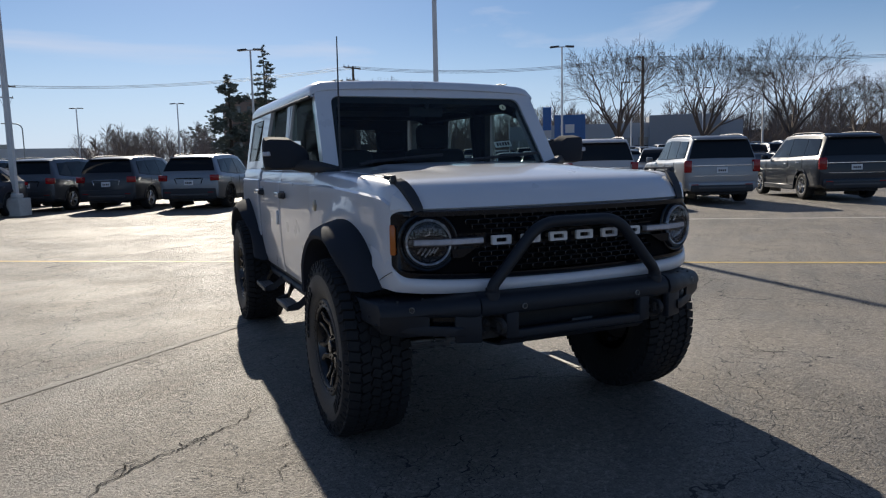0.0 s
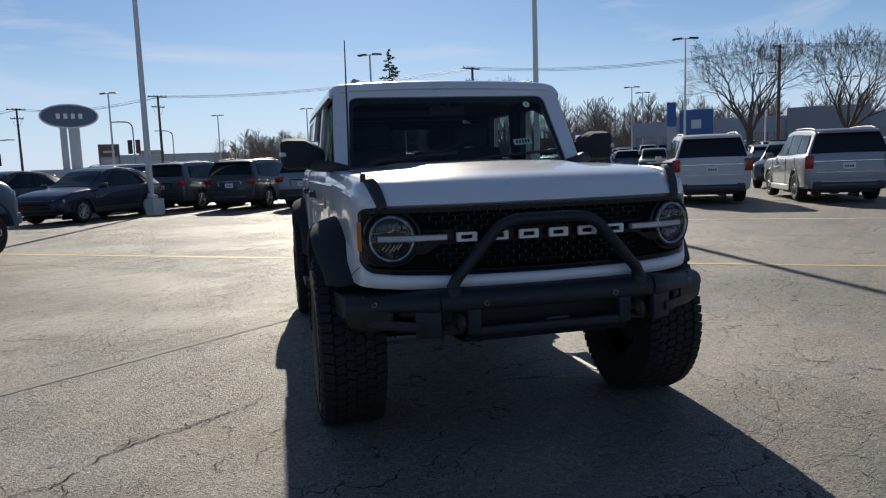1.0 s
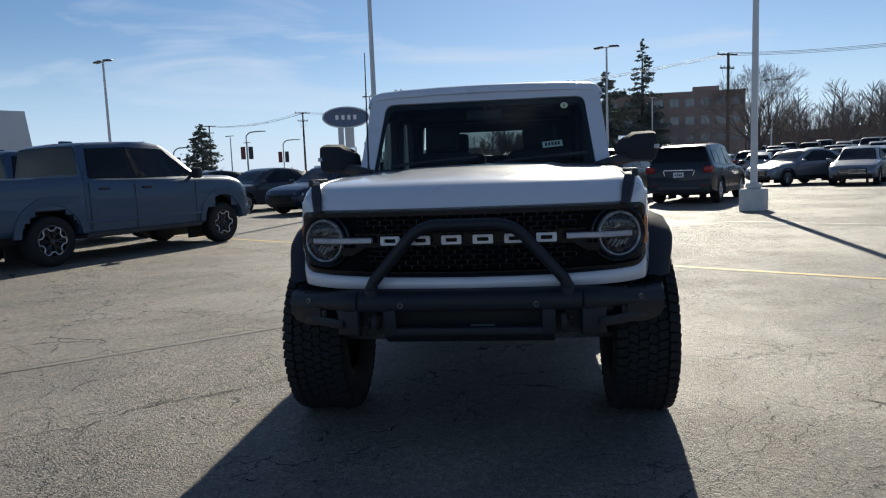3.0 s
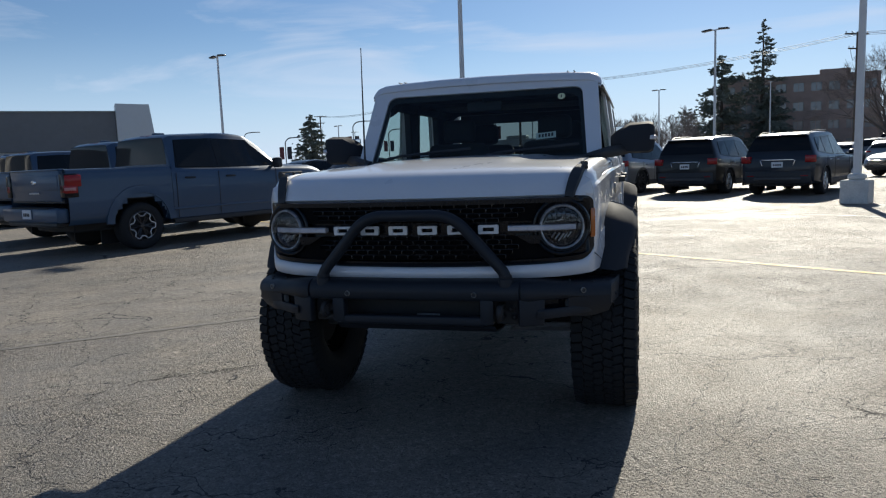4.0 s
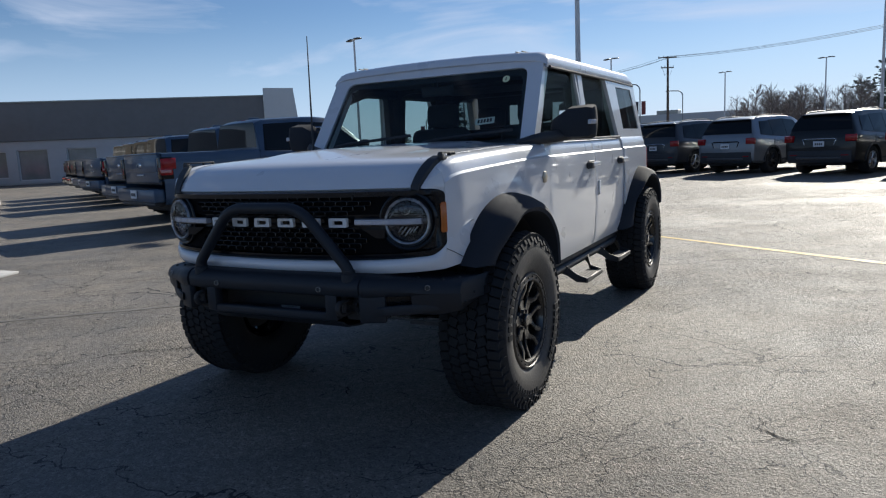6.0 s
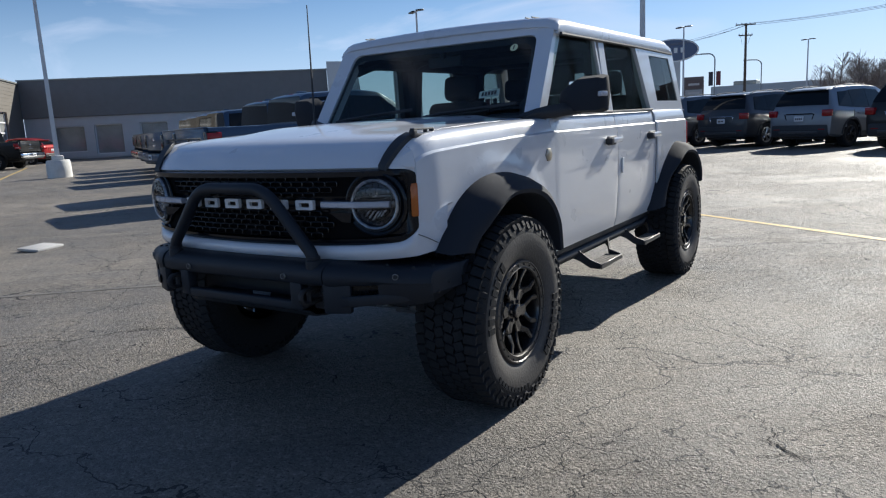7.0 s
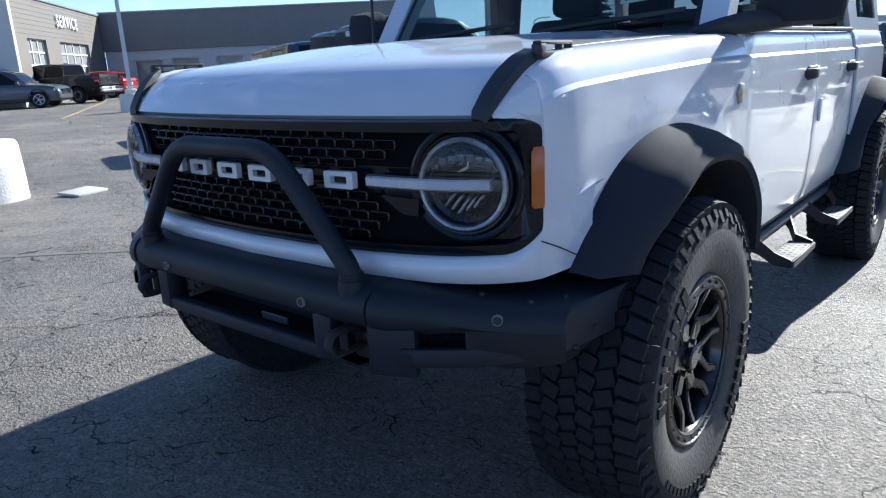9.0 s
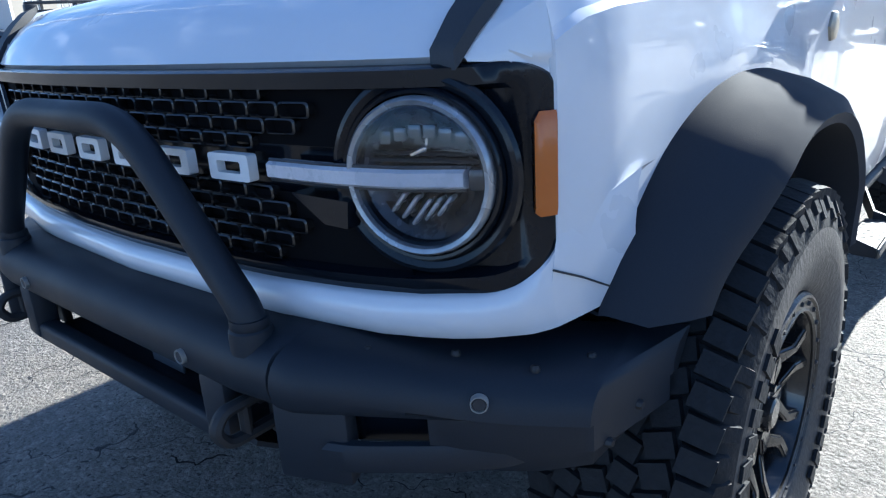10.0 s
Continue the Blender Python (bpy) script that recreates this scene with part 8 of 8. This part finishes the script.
for nm, zc, hh, mt in (("upper_panel", 4.6, 2.2, BLUE_SIGN), ("lower_panel", 1.75, 3.5, WALL_WHITE)):
    bm = bm_new()
    box(bm, (0, 0, zc), (0.8, 0.4, hh), 0.03)
    part(nm, bm, mt, py, smooth=0)

# loose lid on the asphalt
bm = bm_new()
box(bm, (0, 0, 0.026), (0.30, 0.42, 0.030), 0.006, seg=2)
box(bm, (0.0, 0.0, 0.008), (0.26, 0.38, 0.016), 0.004)
lid = tagged(part("concrete_slab", bm, mat("grey_weathered_concrete", (0.40, 0.40, 0.40), 0.85, var=0.2, scale=9, fine=60, bump=0.4)), "small pale grey concrete slab lying on the asphalt", "slab")
lid.matrix_world = pose(-4.55, 5.12, 0, 0, 4, 20)


# ---- trees ----
def grow(bm, p, d, length, r, depth, rnd, spread, up, twig=0.006):
    """Branches of a bare tree, thinner at each fork."""
    n = 3 if depth > 2 else 2
    pts, rs = [p], [r]
    q, dd = p.copy(), d.copy()
    for k in range(n):
        dd = (dd + Vector((rnd.uniform(-1, 1), rnd.uniform(-1, 1), rnd.uniform(-0.5, 1) * up)) * 0.14).normalized()
        q = q + dd * (length / n)
        pts.append(q.copy())
        rs.append(max(twig, r * (1 - 0.38 * (k + 1) / n)))
    tube(bm, pts, rs, 6 if depth > 3 else 3, caps=False)
    if depth == 0:
        return
    kids = 3 if depth != 2 else 2
    for k in range(kids):
        a = rnd.uniform(0, 2 * math.pi)
        o = dd.orthogonal().normalized()
        o = (Matrix.Rotation(a, 3, dd) @ o)
        nd = (dd * math.cos(spread) + o * math.sin(spread) * rnd.uniform(0.6, 1.3) + Vector((0, 0, up * 0.25))).normalized()
        at = pts[-1] if k < 2 else pts[-2]
        grow(bm, at, nd, length * rnd.uniform(0.68, 0.77), rs[-1] * 0.74, depth - 1, rnd, spread, up, twig)


def build_bare_tree(seed, h, at, label):
    rnd = random.Random(seed)
    root = thing("bare_tree", label, "tree", "bare trees", at)
    bm = bm_new()
    th = h * 0.24
    tube(bm, [(0, 0, -0.1), (0.03, 0.02, th * 0.5), (0.0, 0.05, th)], [h * 0.030, h * 0.024, h * 0.022], 9)
    part("trunk", bm, BARK, root)
    bm = bm_new()
    n = 6
    for k in range(n):
        a = 2 * math.pi * (k + rnd.uniform(-0.25, 0.25)) / n
        t = rnd.uniform(0.25, 0.9)
        d = Vector((math.cos(a) * t, math.sin(a) * t, 1)).normalized()
        grow(bm, Vector((0, 0.05, th * rnd.uniform(0.85, 1.0))), d, h * 0.24, h * 0.0125, 6, rnd, 0.52, 0.14, 0.007)
    part("crown", bm, TWIGS, root, "leafless crown of fine twigs", smooth=0)
    return root


TREE_AT = lambda az, d: (math.sin(radians(-az)) * d, math.cos(radians(az)) * d)
BT = "leafless deciduous tree with a broad vase-shaped crown"
x, y = TREE_AT(-37.9, 62)
t1 = build_bare_tree(3, 11.3, pose(x, y, rise(x, y)), BT)
x, y = TREE_AT(-44.2, 63)
t2 = build_bare_tree(8, 10.7, pose(x, y, rise(x, y)), BT)
x, y = TREE_AT(-50.1, 60)
copy_thing(t1, pose(x, y, rise(x, y), 0, 0, 140) @ Matrix.Scale(0.88, 4))
x, y = TREE_AT(-54.3, 74)
copy_thing(t2, pose(x, y, rise(x, y), 0, 0, 70) @ Matrix.Scale(0.72, 4))
x, y = TREE_AT(-57.5, 70)
copy_thing(t1, pose(x, y, rise(x, y), 0, 0, 20) @ Matrix.Scale(0.7, 4))
x, y = TREE_AT(-18.2, 62)
copy_thing(t2, pose(x + 1.5, y, 0, 0, 0, 200) @ Matrix.Scale(0.86, 4))


def build_conifer(seed, h, width, at, label, dense=1.0, bottom=0.12, ragged=0.35, name="pine_tree"):
    rnd = random.Random(seed)
    root = thing(name, label, "tree", "conifers", at)
    bm = bm_new()
    tube(bm, [(0, 0, 0), (0.05, 0, h * 0.5), (0, 0, h * 0.98)], [h * 0.022, h * 0.014, 0.02], 8)
    part("trunk", bm, BARK, root)
    bm = bm_new()
    n = int(70 * dense)
    for k in range(n):
        s = bottom + (1 - bottom) * (k + rnd.random()) / n
        z = h * s
        reach = width / 2 * min(1.0, 1.25 * (1 - s) ** 0.6) * rnd.uniform(1 - ragged, 1.1) + 0.12
        a = rnd.uniform(0, 2 * math.pi)
        droop = rnd.uniform(-0.25, 0.15)
        d = Vector((math.cos(a), math.sin(a), droop))
        tip = Vector((0, 0, z)) + d * reach
        tube(bm, [(0, 0, z), tip], [0.035, 0.01], 3, caps=False)
        m = max(4, int(reach * 11 * dense ** 0.3))
        for i in range(m):
            t = 0.25 + 0.8 * (i + rnd.random()) / m
            c = Vector((0, 0, z)) + d * reach * t + Vector((rnd.gauss(0, 0.12), rnd.gauss(0, 0.12), rnd.gauss(0.02, 0.08))) * reach * 0.8
            sz = rnd.uniform(0.22, 0.42) * (0.5 + 0.5 * width / 8)
            for j in range(3):
                e1 = Vector((rnd.uniform(-1, 1), rnd.uniform(-1, 1), rnd.uniform(-0.45, 0.45))).normalized() * sz
                e2 = e1.cross(Vector((rnd.uniform(-1, 1), rnd.uniform(-1, 1), rnd.uniform(-1, 1)))).normalized() * sz * 0.32
                v = [bm.verts.new(c + q) for q in (-e1, e2, e1, -e2)]
                bm.faces.new(v)
    part("crown", bm, NEEDLES, root, "dark needled crown with gaps", smooth=0)
    return root


build_conifer(5, 19.2, 15.0, pose(18.3, 144.0, 0), "broad dark pine tree with ragged layers", 0.95, 0.14, 0.6)
build_conifer(15, 12.4, 11.0, pose(27.5, 146.0, 0), "dark pine tree beside the office building", 1.2, 0.05, 0.5)
build_conifer(6, 26.2, 9.0, pose(26.4, 150.0, 0), "tall open spruce tree with sparse top", 1.0, 0.30, 0.5, "spruce_tree")
x, y = TREE_AT(24.5, 100)
build_conifer(7, 8.5, 5.0, pose(x, y, 0), "dense dark spruce tree", 1.5, 0.08, 0.25, "spruce_tree")
x, y = TREE_AT(29.5, 110)
build_conifer(9, 5.3, 5.0, pose(x, y, 0), "small round dark evergreen tree", 1.3, 0.08, 0.3, "evergreen_tree")


def build_woods(name, label, spots, seed):
    rnd = random.Random(seed)
    bm = bm_new()
    for x, y, h in spots:
        z0 = rise(x, y) - 0.2
        p = Vector((x, y, z0))
        lean = Vector((rnd.uniform(-0.08, 0.08), rnd.uniform(-0.08, 0.08), 1)).normalized()
        top = p + lean * h * 0.9
        tube(bm, [p, p + lean * h * 0.5, top], [h * 0.014, h * 0.010, 0.02], 4, caps=False)
        for k in range(30):
            s = 0.18 + 0.72 * rnd.random()
            q = p + lean * h * 0.9 * s
            a = rnd.uniform(0, 2 * math.pi)
            d = Vector((math.cos(a) * 0.7, math.sin(a) * 0.7, rnd.uniform(0.5, 1.1))).normalized()
            ln = h * 0.34 * (1.1 - s) + 0.5
            e = q + d * ln
            tube(bm, [q, q + d * ln * 0.5, e + Vector((0, 0, 0.2))], [0.045, 0.03, 0.012], 3, caps=False)
            for j in range(4):
                f = q + d * ln * rnd.uniform(0.35, 0.95)
                g = f + (d + Vector((rnd.uniform(-1, 1), rnd.uniform(-1, 1), rnd.uniform(-0.2, 0.9)))).normalized() * ln * 0.45
                tube(bm, [f, g], [0.022, 0.010], 3, caps=False)
    # paler than the near twigs: the haze of distance is put into the colour
    ob = part(name, bm, mat("hazy_far_twigs", (0.19, 0.165, 0.15), 0.9, var=0.3, scale=1.0), smooth=0)
    return tagged(ob, label, "woodland", kind="stuff")


rnd = random.Random(31)
spots = []
for k in range(240):
    az = -18 - 45 * rnd.random()
    d = rnd.uniform(92, 135)
    spots.append((math.sin(radians(-az)) * d, math.cos(radians(az)) * d, rnd.uniform(5.8, 10.2)))
build_woods("far_woods", "leafless grey-brown woodland behind the lots", spots, 1)
spots = []
for k in range(70):
    az = 3.5 - 9 * rnd.random()
    d = rnd.uniform(105, 150)
    spots.append((math.sin(radians(-az)) * d, math.cos(radians(az)) * d, rnd.uniform(4.6, 10.0)))
for k in range(40):
    az = 27 - 22 * rnd.random()
    d = rnd.uniform(180, 240)
    spots.append((math.sin(radians(-az)) * d, math.cos(radians(az)) * d, rnd.uniform(2.2, 4.4)))
build_woods("far_woods", "leafless brushwood along the far edge", spots, 2)
bm = bm_new()
rnd2 = random.Random(3)
rows = []
for k in range(61):
    az = 75 - 150 * k / 60
    d = 300
    x, y = math.sin(radians(-az)) * d, math.cos(radians(az)) * d
    hgt = 2.9 + 1.8 * noise.noise(Vector((az * 0.15, 0, 0))) + rnd2.uniform(-0.6, 0.6) + (8 if az < -12 else 0)
    rows.append([(x, y, -1), (x, y, hgt)])
grid(bm, rows)
tagged(part("distant_treeline", bm, TWIGS, smooth=0), "hazy brown distant treeline", "backdrop", kind="structure")
